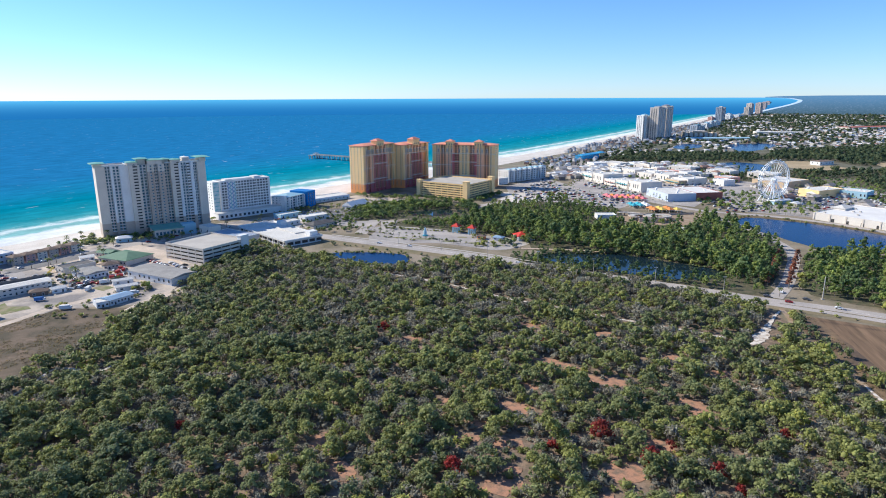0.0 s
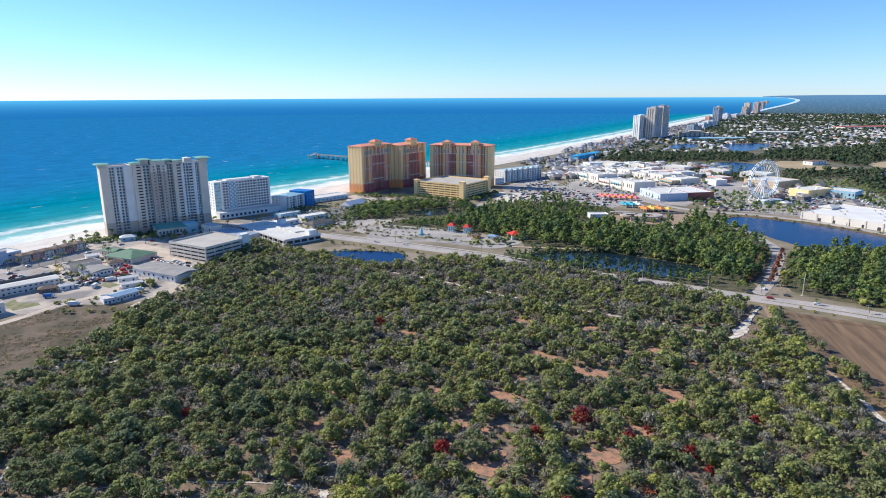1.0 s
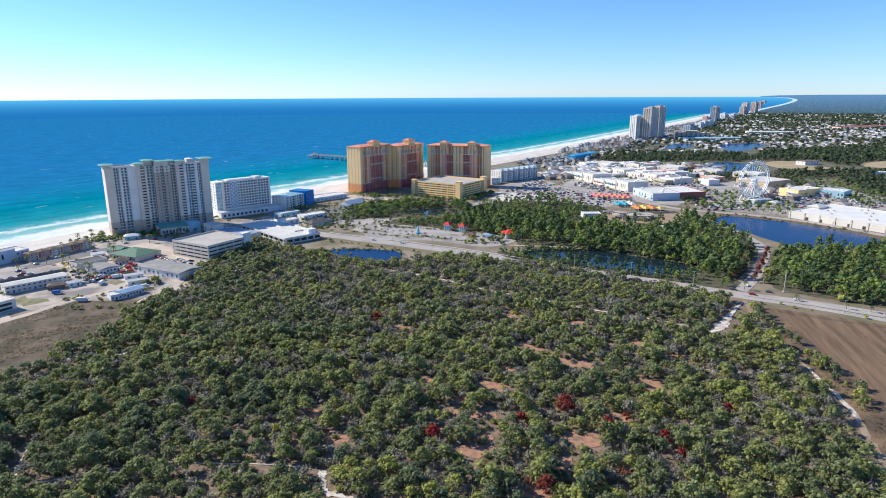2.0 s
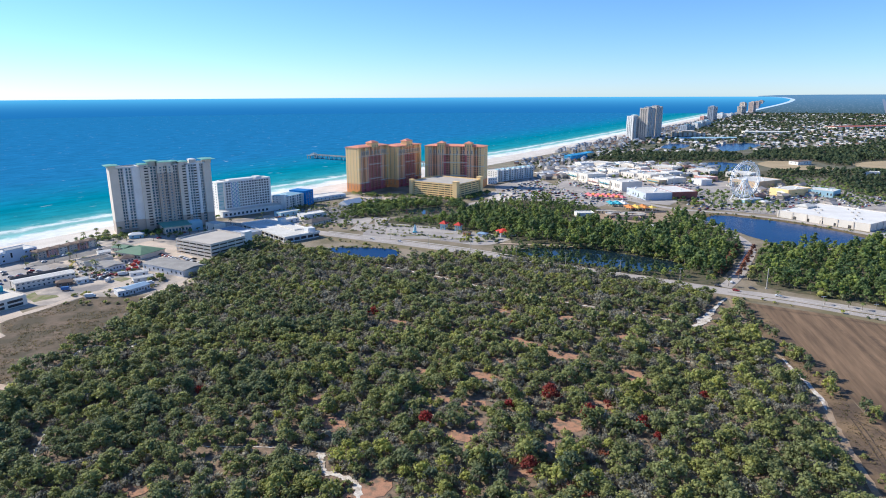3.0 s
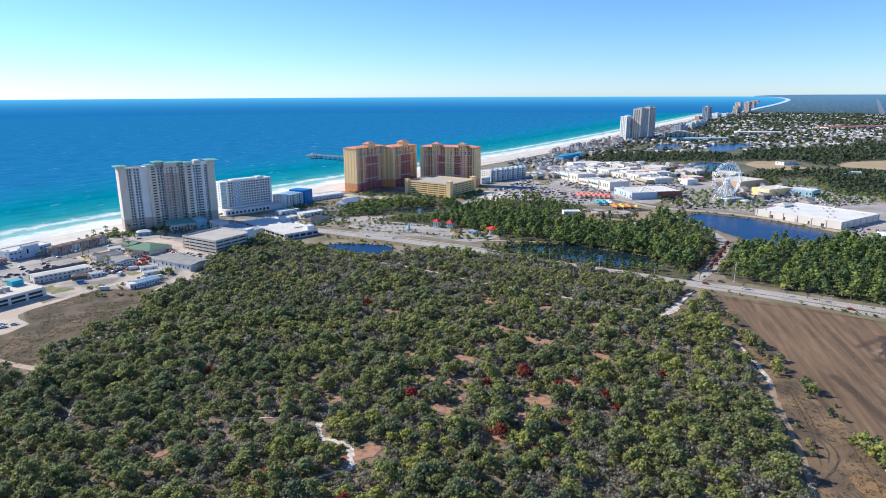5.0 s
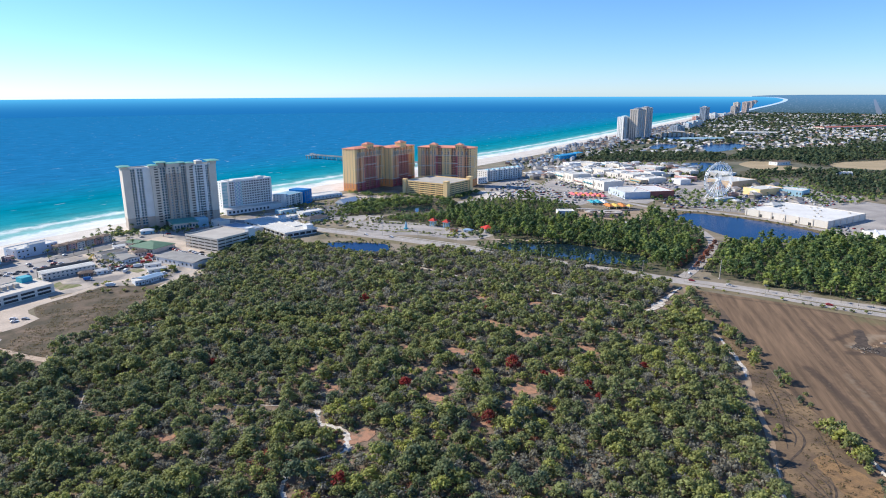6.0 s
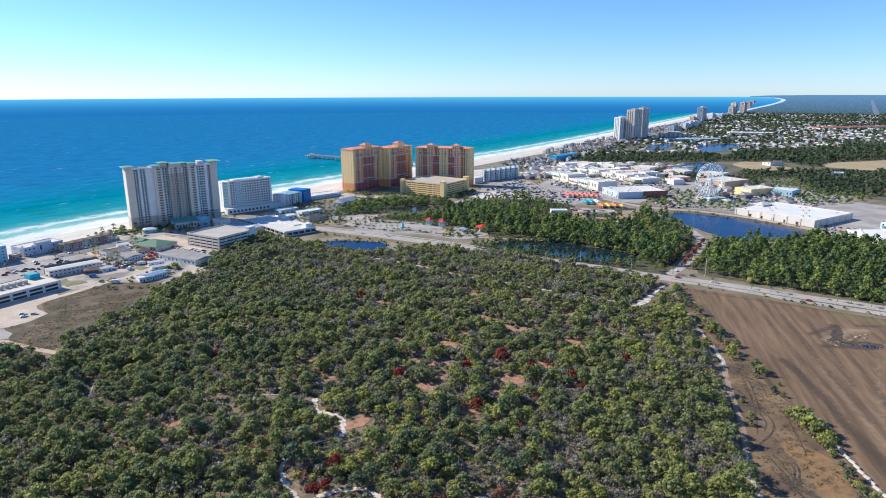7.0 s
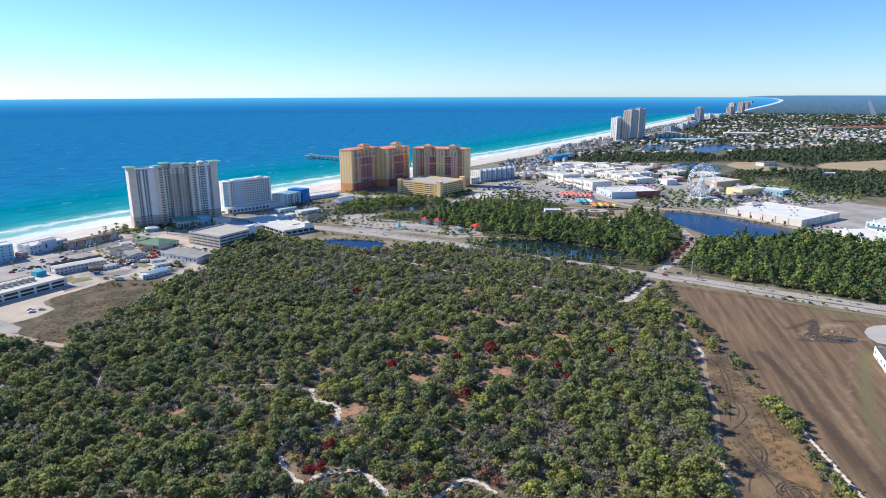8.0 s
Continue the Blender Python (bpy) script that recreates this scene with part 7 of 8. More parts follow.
q = q[(rng.random(len(q)) < 0.45 + 0.55 * (d2 > 0.45))]
for o in LAGOONS:
    q = q[~inside(q, o)]
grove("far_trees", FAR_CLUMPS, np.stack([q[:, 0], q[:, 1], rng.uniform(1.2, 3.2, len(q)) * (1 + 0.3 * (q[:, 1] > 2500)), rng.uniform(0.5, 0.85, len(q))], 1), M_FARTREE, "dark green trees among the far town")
far_right = scatter([(2300, 2000), (4300, 4640), (4900, 4640), (4900, 3200), (3000, 1900)], 75)
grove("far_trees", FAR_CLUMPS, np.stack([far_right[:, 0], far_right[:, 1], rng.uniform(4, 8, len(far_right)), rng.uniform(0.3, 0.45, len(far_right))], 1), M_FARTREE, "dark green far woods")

# more of the town: beach cottages and small shops
q = scatter([(160, 1210), (200, 1290), (300, 1400), (340, 1340), (300, 1240), (220, 1120), (160, 1080)], 17)
q = q[rng.random(len(q)) < 0.7]
far_houses("beach_cottages", [(x, y, rng.uniform(3, 5), rng.uniform(3, 4.5), rng.uniform(3.5, 7), 0.97 + rng.uniform(-0.2, 0.2)) for x, y in q], M_TOWN, "pale beach cottages behind the dunes")
q = scatter([(130, 1130), (200, 1260), (300, 1400), (420, 1560), (470, 1540), (340, 1320), (300, 1220), (220, 1110)], 15)
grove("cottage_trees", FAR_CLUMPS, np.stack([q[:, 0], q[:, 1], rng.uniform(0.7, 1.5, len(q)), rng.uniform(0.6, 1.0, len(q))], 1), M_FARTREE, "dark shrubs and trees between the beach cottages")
q = np.concatenate([scatter([(215, 1000), (300, 1120), (420, 1230), (540, 1130), (470, 1010), (380, 1000), (300, 960)], 19), scatter([(400, 720), (470, 690), (560, 770), (560, 900), (470, 930), (420, 840)], 30), scatter([(168, 1010), (205, 1100), (250, 1150), (310, 1125), (232, 1010), (200, 950)], 15)])
q = q[rng.random(len(q)) < 0.6]
far_houses("small_shops", [(x, y, rng.uniform(4, 9), rng.uniform(4, 7), rng.uniform(3.5, 6), 0.55 + rng.uniform(-0.1, 0.1)) for x, y in q], M_TOWN, "small pale shops and kiosks between the halls")

# ---- palms, street furniture, vehicles ----
def palm_kind(h=6.0, fronds=11, length=2.6):
    wood = stem([(0, 0, 0), (0.15, 0, h * 0.5), (0.1, 0.1, h)], [0.26, 0.18, 0.15], 6)
    V, F, n = [], [], 0
    for i in range(fronds):
        a, up = i * 2 * math.pi / fronds + rng.uniform(-0.2, 0.2), rng.uniform(0.1, 0.9)
        d, s = np.array((math.cos(a), math.sin(a), 0)), np.array((-math.sin(a), math.cos(a), 0))
        for t, w in ((0.0, 0.10), (0.4, 0.42), (0.75, 0.36), (1.0, 0.04)):
            c = np.array((0.1, 0.1, h)) + d * length * t + np.array((0, 0, length * (up * t - 0.95 * t * t)))
            V += [c - s * w, c + s * w + np.array((0, 0, 0.08))]
        for k in range(3):
            F += [(n + 2 * k, n + 2 * k + 1, n + 2 * k + 3), (n + 2 * k, n + 2 * k + 3, n + 2 * k + 2)]
        n += 8
    return wood, (np.array(V), np.array(F))


PALMS = [palm_kind(5.5), palm_kind(7.0, 12, 2.8), palm_kind(4.5, 10, 2.4)]


def palm(x, y, k=1.0, label="green palm tree beside the road", group="roadside palms"):
    plant("palm_tree", PALMS[int(abs(x * 7 + y)) % 3], x, y, k, 1.0, (x * 37) % 360, M_FROND, label, "palm tree", group)


for x, y in ((245, 366), (268, 349), (280, 343), (286, 338), (308, 325), (316, 318), (323, 313), (333, 306), (349, 296), (366, 284), (386, 270), (222, 391), (300, 345), (340, 318)):
    palm(x, y, 0.85)
walk_line = smooth_line([Vector((*p, 0)) for p in FRONT_ROAD[1:11]], 17)
for i, p in enumerate(walk_line[:-1]):
    d = (walk_line[i + 1] - p).normalized()
    side = 1 if i % 2 else -1
    palm(p.x - d.y * 10.5 * side, p.y + d.x * 10.5 * side, 0.9 + 0.25 * ((i * 7) % 5) / 5, "green palm tree along the beach road", "beach road palms")
for i in range(30):
    palm(-330 + (i * 0.618 % 1) * 110 + i * 1.2, 545 + (i * 0.377 % 1) * 60 + i * 1.5, 0.8 + 0.1 * (i % 4), "palm tree in the hotel grounds", "hotel palms") if not (i % 30) in (3, 7) else None
for i in range(16):
    palm(-80 + i * 6.4, 604 - i * 4.0 + 4 * (i % 2), 0.62, "small palm in the planted strip", "planted strip palms")
for i in range(26):
    palm(-172 + i * 3.4 + 5 * (i % 3), 690 + i * 2.4 + 9 * (i % 4), 0.8, "palm tree between beach shops", "beach shop palms")
lots = np.concatenate([scatter([(80, 790), (100, 846), (190, 900), (245, 775), (208, 728), (150, 770)], 17), scatter([(420, 700), (540, 700), (620, 800), (540, 940), (440, 900)], 15), scatter([(200, 900), (250, 770), (300, 735), (266, 820), (225, 1000)], 13), scatter([(340, 700), (420, 650), (440, 740), (400, 800), (380, 860)], 9), scatter([(300, 900), (420, 900), (460, 1000), (330, 1100)], 16),
                       scatter([(520, 690), (640, 800), (560, 960), (540, 830), (520, 780)], 13)])
grove("palms", PALMS, np.stack([lots[:, 0], lots[:, 1], rng.uniform(0.45, 0.95, len(lots)), np.ones(len(lots))], 1), M_PINE, "palms in the shopping centre lots")
more = np.concatenate([scatter([(300, 735), (420, 650), (450, 750), (440, 860), (350, 860)], 14), scatter([(200, 1000), (420, 1240), (560, 1100), (420, 900), (330, 960)], 24), scatter([(520, 700), (660, 760), (640, 960), (560, 1000), (540, 830)], 13), scatter([(300, 1080), (520, 1260), (600, 1100), (480, 1010)], 20)])
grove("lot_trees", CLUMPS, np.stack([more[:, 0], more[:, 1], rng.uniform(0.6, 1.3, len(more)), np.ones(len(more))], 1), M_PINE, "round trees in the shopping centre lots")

# pines and shrubs along the banks and verges
bank = [(60 + i * 3.3 + rng.uniform(-2, 2), 487 - i * 1.95 + rng.uniform(-3, 1), rng.uniform(0.45, 0.95), 0.9) for i in range(38)]
grove("bank_trees", OAKS_FAR + PINES, [(x, y, k * 0.6, h) for x, y, k, h in bank], M_PINE, "low growth between the road and the long pond")
YOUNG = [pine(66, 0.55, 9.0, 3.1, 8) for _ in range(3)]
for i in range(18):
    t = i / 17
    plant("young_pine", YOUNG[i % 3], 72 + 112 * t + 1.5 * math.sin(i * 2.1), 485 - 66 * t + 1.8 * math.sin(i * 3.7), 0.8 + 0.5 * ((i * 0.618) % 1), 1.0, i * 67, M_PINE, "young green pine on the bank of the long pond", "pine tree", "young bank pines")
far_bank = [(128, 512), (150, 508), (182, 488), (212, 462), (218, 440)]
wall_of_pines = [(xa + (xb - xa) * t + rng.uniform(-1, 3), ya + (yb - ya) * t + rng.uniform(0, 5), rng.uniform(0.6, 0.95), 1.0) for (xa, ya), (xb, yb) in zip(far_bank, far_bank[1:]) for t in np.arange(0, 1, 3.6 / math.hypot(xb - xa, yb - ya))]
grove("bank_pines", PINES, wall_of_pines, M_PINE, "tall pines standing along the far bank of the long pond")
for xa, ya, xb, yb, w, n in ((-332, 566, -250, 620, 3, 46), (-345, 548, -322, 566, 6, 18), (-252, 662, -206, 704, 3, 20), (-184, 704, -160, 740, 5, 16)):
    t = rng.random((n, 1))
    foot = np.array((xa, ya)) + t * np.array((xb - xa, yb - ya)) + (0.57 * -6, -6) + rng.uniform(-w, w, (n, 2))
    grove("hotel_trees", OAKS_FAR, np.concatenate([foot, rng.uniform(0.3, 0.62, (n, 1)), np.full((n, 1), 1.0)], 1), M_PINE, "dark trees and palms at the foot of the hotels")
garden = [(xa + (xb - xa) * t + rng.uniform(-w, w), ya + (yb - ya) * t + rng.uniform(-w, w), rng.uniform(0.55, 1.0), 1.0) for xa, ya, xb, yb, w, n in ((-114, 826, -66, 798, 7, 26), (-66, 806, -36, 786, 5, 14), (-38, 806, 26, 764, 3, 30), (42, 776, 78, 834, 6, 34), (-92, 770, -50, 746, 5, 16)) for t in rng.random(n)]
grove("garden_trees", OAKS_FAR, garden, M_PINE, "dark garden trees round the resort")
strip_b = [(rng.uniform(28, 78), rng.uniform(530, 605), rng.uniform(0.5, 1.1), 1.0) for _ in range(46)] + [(rng.uniform(-100, 20), rng.uniform(596, 650), rng.uniform(0.4, 0.9), 1.0) for _ in range(40)]
strip_b += [(a[0] + (b[0] - a[0]) * t + rng.uniform(-2, 4), a[1] + (b[1] - a[1]) * t + rng.uniform(-1, 5), rng.uniform(0.5, 1.1), 1.1) for a, b, n in (((272, 366), (312, 338), 16), ((312, 338), (360, 303), 20), ((360, 303), (470, 230), 40), ((84, 509), (150, 506), 22), ((150, 506), (208, 460), 22), ((208, 460), (214, 436), 8), ((240, 398), (262, 434), 12), ((214, 408), (252, 452), 14)) for t in rng.random(n)]
strip_b += [(a[0] + (b[0] - a[0]) * t + rng.uniform(-1.2, 1.2), a[1] + (b[1] - a[1]) * t + rng.uniform(-1.2, 1.2), rng.uniform(0.28, 0.5), 0.9) for a, b, n in (((-78, 602), (-2, 562), 34), ((-2, 562), (60, 528), 24), ((-58, 614), (12, 596), 40), ((-84, 590), (-20, 556), 22), ((12, 596), (66, 574), 30), ((-52, 622), (-50, 656), 14)) for t in rng.random(n)]
strip_b += [(rng.uniform(-352, -300), rng.uniform(548, 590), rng.uniform(0.4, 0.9), 0.8) for _ in range(34)] + [(-208, 415, 1.2, 1.0), (-204, 411, 0.8, 1.0), (-252, 376, 0.6, 0.8), (-247, 377, 0.5, 0.8)]
# greenery round the hotels and the village
GREENERY = [((-330, 556), (-262, 604), 46, 5), ((-345, 520), (-318, 560), 30, 6), ((-262, 600), (-240, 618), 16, 4), ((-180, 700), (-150, 745), 22, 6), ((-60, 760), (30, 735), 40, 5), ((-34, 822), (30, 778), 34, 4), ((34, 780), (62, 836), 26, 4), ((-100, 815), (-40, 822), 30, 6), ((-230, 402), (-205, 420), 9, 5)]
GREENERY += [((-250, 360), (-200, 362), 12, 4), ((-300, 425), (-268, 455), 14, 5), ((-296, 470), (-262, 490), 12, 5), ((-220, 395), (-214, 402), 6, 3), ((-130, 600), (-108, 626), 14, 5), ((-118, 668), (-92, 700), 18, 8), ((160, 930), (190, 1000), 20, 4), ((180, 900), (232, 1020), 26, 4), ((-176, 650), (-130, 690), 14, 8)]
for a, b, n, w in GREENERY:
    strip_b += [(a[0] + (b[0] - a[0]) * t + rng.uniform(-w, w), a[1] + (b[1] - a[1]) * t + rng.uniform(-w, w), rng.uniform(0.3, 0.8), 0.9) for t in rng.random(n)]
for a, b, n in (((-150, 590), (-100, 548), 12), ((-100, 548), (-20, 505), 20), ((-20, 505), (60, 472), 26), ((60, 472), (200, 385), 50), ((-92, 518), (-30, 508), 24), ((298, 650), (345, 672), 14), ((345, 672), (430, 572), 36), ((205, 372), (330, 288), 20)):
    strip_b += [(a[0] + (b[0] - a[0]) * t + rng.uniform(-3, 3), a[1] + (b[1] - a[1]) * t + rng.uniform(-3, 3), rng.uniform(0.25, 0.6), 0.9) for t in rng.random(n)]
for o in ([*LONG_POND, LONG_POND[0]], [(-45, 696), (-20, 715), (17, 731), (27, 700), (5, 678), (-28, 676), (-45, 696)], [(-88, 507), (-55, 474), (-32, 474), (-29, 500), (-45, 512), (-84, 514), (-88, 507)]):
    for (xa, ya), (xb, yb) in zip(o, o[1:]):
        strip_b += [(xa + (xb - xa) * t + rng.uniform(-1.5, 3.5), ya + (yb - ya) * t + rng.uniform(-3.5, 3.0), rng.uniform(0.22, 0.5), 0.9) for t in rng.random(int(math.hypot(xb - xa, yb - ya) / 3.2))]
grove("verge_shrubs", CLUMPS + BUSH[:2], strip_b, M_LEAF, "shrubs along the road verges and the pond")
BUSHES = [(209, 351, 0.9), (207, 345, 0.8), (206, 338, 0.95), (205, 332, 0.7), (206, 326, 0.8), (204, 318, 0.6), (204, 310, 0.8), (205, 302, 0.6), (204, 292, 0.75), (202, 277, 0.7), (201, 267, 0.95), (201, 260, 1.0), (198, 262, 0.8), (202, 255, 0.8), (197, 246, 0.65), (204, 237, 0.85), (197, 226, 0.9), (194, 220, 0.7), (200, 229, 0.5)]
BUSHES += [(199, 204, 0.95), (200, 199, 0.8), (196, 195, 0.4), (196, 178, 0.55), (198, 173, 0.4), (175, 168, 0.4), (172, 153, 0.5), (169, 146, 0.45), (193, 152, 1.2), (196, 148, 1.0), (191, 146, 0.8), (194, 142, 1.25), (197, 138, 1.0), (193, 136, 0.9), (196, 132, 1.0), (191, 130, 0.7), (192, 126, 0.8), (191, 121, 0.55)]
BUSHES += [(190, 112, 0.45), (188, 104, 0.7), (188, 99, 0.6), (186, 94, 0.7), (187, 88, 0.8), (186, 82, 0.8), (185, 75, 0.9), (210, 330, 0.4), (199, 284, 0.4), (199, 240, 0.4), (205, 214, 0.35), (203, 186, 0.35), (200, 160, 0.4)]
for i, (x, y, k) in enumerate(BUSHES):
    plant("bush", BUSH[i % 3], x, y, k * 1.35, 1.15 + 0.25 * (i % 3), i * 50, M_LEAF1, "green bush on the rough verge beside the field", "bush", "verge bushes")
for i in range(26):
    t, side = (i // 2) / 13, (1 if i % 2 else -1)
    plant("bald_cypress", YOUNG[i % 3], 232 + 54 * t + side * 5.6, 412 + 86 * t - side * 3.4, 0.75 + 0.15 * (i % 3), 1.0, i * 40, M_RUST, "rust-brown winter tree along the side street", "tree", "rusty street trees")


def pole(x, y, h, label, r=0.16, arm=0.0, name="utility_pole"):
    e = thing(name, x, y, 0, label, "pole", "poles along the road")
    v, f = stem([(0, 0, 0), (0, 0, h)], [r, r * 0.6], 8)
    new("shaft", raw_mesh("shaft", v, f, [M_CONC])).parent = e
    part("base", box(-r * 2, -r * 2, 0, r * 2, r * 2, 0.4), M_CONC, e)
    if arm:
        part("arm", box(-arm, -0.08, h - 0.5, arm, 0.08, h - 0.3), M_STEEL, e)


pole(247, 385, 15.5, "tall pale concrete utility pole at the crossing", 0.4)
for i in range(7):
    t = i / 6
    pole(-40 + 230 * t, 548 - 146 * t, 11, "grey utility pole with a cross arm", 0.2, 1.2)
for i in range(5):
    pole(262 + i * 24, 342 - i * 16, 8.5, "slender street lamp on the median", 0.13, 1.6, "street_lamp")


def car_meshes():
    """Body, glasshouse and a pair of wheels of a plain saloon."""
    def prism(profile, w0, w1):
        bm = bmesh.new()
        a = [bm.verts.new((x, -w, z)) for x, z, w in profile]
        b = [bm.verts.new((x, w, z)) for x, z, w in profile]
        bm.faces.new(a)
        bm.faces.new(b[::-1])
        for i in range(len(profile)):
            j = (i + 1) % len(profile)
            bm.faces.new((a[j], a[i], b[i], b[j]))
        bmesh.ops.recalc_face_normals(bm, faces=bm.faces)
        return bm
    body = prism([(-2.3, 0.35, 0.88), (2.3, 0.35, 0.88), (2.35, 0.75, 0.9), (1.1, 0.98, 0.88), (0.4, 1.45, 0.68), (-1.2, 1.47, 0.68), (-1.95, 1.02, 0.86), (-2.35, 0.95, 0.88)], 0, 0)
    glass = prism([(1.0, 0.99, 0.895), (0.38, 1.40, 0.72), (-1.18, 1.42, 0.72), (-1.85, 1.04, 0.88)], 0, 0)
    wheel = bmesh.new()
    for side in (-0.8, 0.8):
        bmesh.ops.create_cone(wheel, segments=10, radius1=0.34, radius2=0.34, depth=0.24, matrix=pose(0, side, 0, 90), cap_ends=True)
    out = []
    for n, bm, m in (("body", body, M_CAR), ("glasshouse", glass, M_CARGLASS), ("axle", wheel, M_TYRE)):
        me = bpy.data.meshes.new(n)
        bm.to_mesh(me)
        bm.free()
        me.materials.append(m)
        out.append(me)
    return out


CAR = car_meshes()


def car(x, y, turn, z=0.2, label="parked car in the sun on asphalt"):
    e = new("car")
    e.matrix_world = pose(x, y, z, 0, 0, turn)
    tagged(e, label, "car", "cars")
    put("body", CAR[0], e, 0, 0, 0)
    put("glasshouse", CAR[1], e, 0, 0, 0.01)
    for wx in (-1.45, 1.42):
        put("axle", CAR[2], e, wx, 0, 0.34)


for x, y, a in ((222, 379, -35), (236, 384, -35), (228, 399, 55), (214, 391, -35), (246, 366, -35), (296, 319, -35), (60, 478, -32), (-58, 549, -28), (-30, 537, -28), (120, 441, -32), (262, 452, 58), (270, 460, 58)):
    car(x, y, a, 0.2, "car driving on the pale road")
for i in range(22):
    a, b = (i * 0.618) % 1, (i * 0.382 + 0.2) % 1
    car(-232 + 30 * a + 6 * b, 478 - 14 * a + 9 * b, 60 + 90 * (i % 3 == 0) + 12 * b, 0.14, "parked car beside the village buildings")
for x, y, a in ((-266, 299, 20), (-262, 294, 40), (-258, 299, 10)):
    car(x, y, a, 0.14, "car standing on the pale sandy ground")
for i in range(18):
    a, b = (i * 0.618) % 1, (i * 0.291 + 0.1) % 1
    car(-262 + 14 * a - 6 * b, 412 + 10 * a + 16 * b, 25 + 70 * (i % 2) + 20 * b, 0.14, "parked car beside the village buildings")
around = [(x + rng.uniform(-2.5, 2.5), y + rng.uniform(-2.5, 2.5), rng.uniform(0.25, 0.6), 0.9) for x, y in ((-250, 376), (-246, 380), (-232, 384), (-283, 446), (-278, 448), (-272, 428), (-264, 430), (-252, 432), (-246, 436), (-240, 440), (-304, 386), (-283, 408), (-280, 426), (-268, 440), (-250, 455), (-212, 416), (-204, 398), (-228, 376), (-297, 448), (-306, 470), (-300, 478)) for _ in range(4)] + [(rng.uniform(-90, 40), rng.uniform(738, 760), rng.uniform(0.4, 0.8), 1.0) for _ in range(40)]
around += [(rng.uniform(-290, -250), rng.uniform(560, 600), rng.uniform(0.4, 0.9), 1.0) for _ in range(26)] + [(rng.uniform(-200, -110), rng.uniform(700, 760), rng.uniform(0.3, 0.7), 1.0) for _ in range(40)]
grove("garden_shrubs", CLUMPS, around, M_LEAF, "shrubs and small trees round the low buildings")
for i in range(16):
    car(-330 + i * 3.4, 395 + i * 4.6 + (i % 2) * 14, 130, 0.16, "parked car in the motel lot")
spot = [Vector((*p, 0)) for p in FRONT_ROAD[2:9]]
lane = smooth_line(spot, 26)
for i, p in enumerate(lane[:-1]):
    d = (lane[i + 1] - p).normalized()
    car(p.x - d.y * (3 if i % 2 else -3), p.y + d.x * (3 if i % 2 else -3), math.degrees(math.atan2(d.y, d.x)), 0.2, "car driving on the beach road")
for i in range(18):
    car(-114 + (i % 9) * 5.2, 768 + (i // 9) * 14 + (i % 9) * 1.6, 100, 0.16, "parked car in the resort lot")


def car_park(rows_):
    """Rows of parked cars, too many and too far to count, in one mesh."""
    V, F, n = [], [], 0
    P = np.array([(-2.2, -0.9, 0.3), (2.2, -0.9, 0.3), (2.2, 0.9, 0.3), (-2.2, 0.9, 0.3), (-2.2, -0.9, 0.95), (2.2, -0.9, 0.85), (2.2, 0.9, 0.85), (-2.2, 0.9, 0.95), (-1.4, -0.7, 1.5), (0.6, -0.7, 1.5), (0.6, 0.7, 1.5), (-1.4, 0.7, 1.5)])
    Q = np.array([(0, 1, 5), (0, 5, 4), (1, 2, 6), (1, 6, 5), (2, 3, 7), (2, 7, 6), (3, 0, 4), (3, 4, 7), (4, 5, 9), (4, 9, 8), (5, 6, 10), (5, 10, 9), (6, 7, 11), (6, 11, 10), (7, 4, 8), (7, 8, 11), (8, 9, 10), (8, 10, 11)])
    for x, y, a in rows_:
        c, s = math.cos(a), math.sin(a)
        V.append(np.stack([P[:, 0] * c - P[:, 1] * s + x, P[:, 0] * s + P[:, 1] * c + y, P[:, 2] + 0.1], 1))
        F.append(Q + n)
        n += len(P)
    tagged(new("parked_cars", raw_mesh("parked_cars", np.concatenate(V), np.concatenate(F), [M_CARS], None, None, True)), "rows of parked cars in the shopping lots", "cars", "", "stuff")


parked = []
for outline in ([(96, 850), (160, 985), (182, 905), (120, 845)], [(205, 920), (250, 790), (268, 800), (262, 860), (235, 960)], [(310, 905), (395, 860), (420, 960), (340, 1050)], [(420, 1010), (540, 1120), (420, 1250), (330, 1150)], [(520, 700), (600, 745), (600, 840), (545, 850), (540, 800)], [(445, 560), (478, 530), (490, 560), (470, 590)],
                [(320, 690), (375, 690), (395, 740), (350, 800), (320, 760)], [(85, 800), (110, 845), (180, 885), (235, 775), (205, 735), (155, 775)], [(420, 700), (540, 720), (560, 800), (480, 900), (440, 820)]):
    for x, y in scatter(outline, 6.0):
        if rng.random() < 0.62 and abs(((x * 0.55 + y * 0.83) % 17) - 8.5) > 3.0:
            parked.append((x, y, 0.55))
car_park(parked)

# ---- mini golf and gate houses ----
for x, y in ((13, 594), (28, 586)):
    e = thing("gate_tower", x, y, -28, "small teal gate tower with a red roof", "gate tower", "fun park gates")
    for sx in (-2.2, 2.2):
        for sy in (-2.2, 2.2):
            part("leg", box(sx - 0.6, sy - 0.6, 0, sx + 0.6, sy + 0.6, 5.5), M_PALEBLUE, e)
    part("gallery", box(-3.2, -3.2, 5.5, 3.2, 3.2, 6.4), M_WHITE, e)
    part("roof", hip(-3.2, -3.2, 3.2, 3.2, 6.4, 3.2, 0.9), M_REDROOF, e)
low_building("small white house with a bright red roof", (69, 555), (85, 560), 12, 4.4, M_WHITE, M_REDROOF, "hip", 3.2, 3, 1, 0, "red_roof_house")
low_building("low lilac roofed kiosk", (46, 560), (54, 556), 6, 2.8, M_WHITE, M_BLUEROOF, "hip", 1.6, 2, 1, 0, "kiosk")
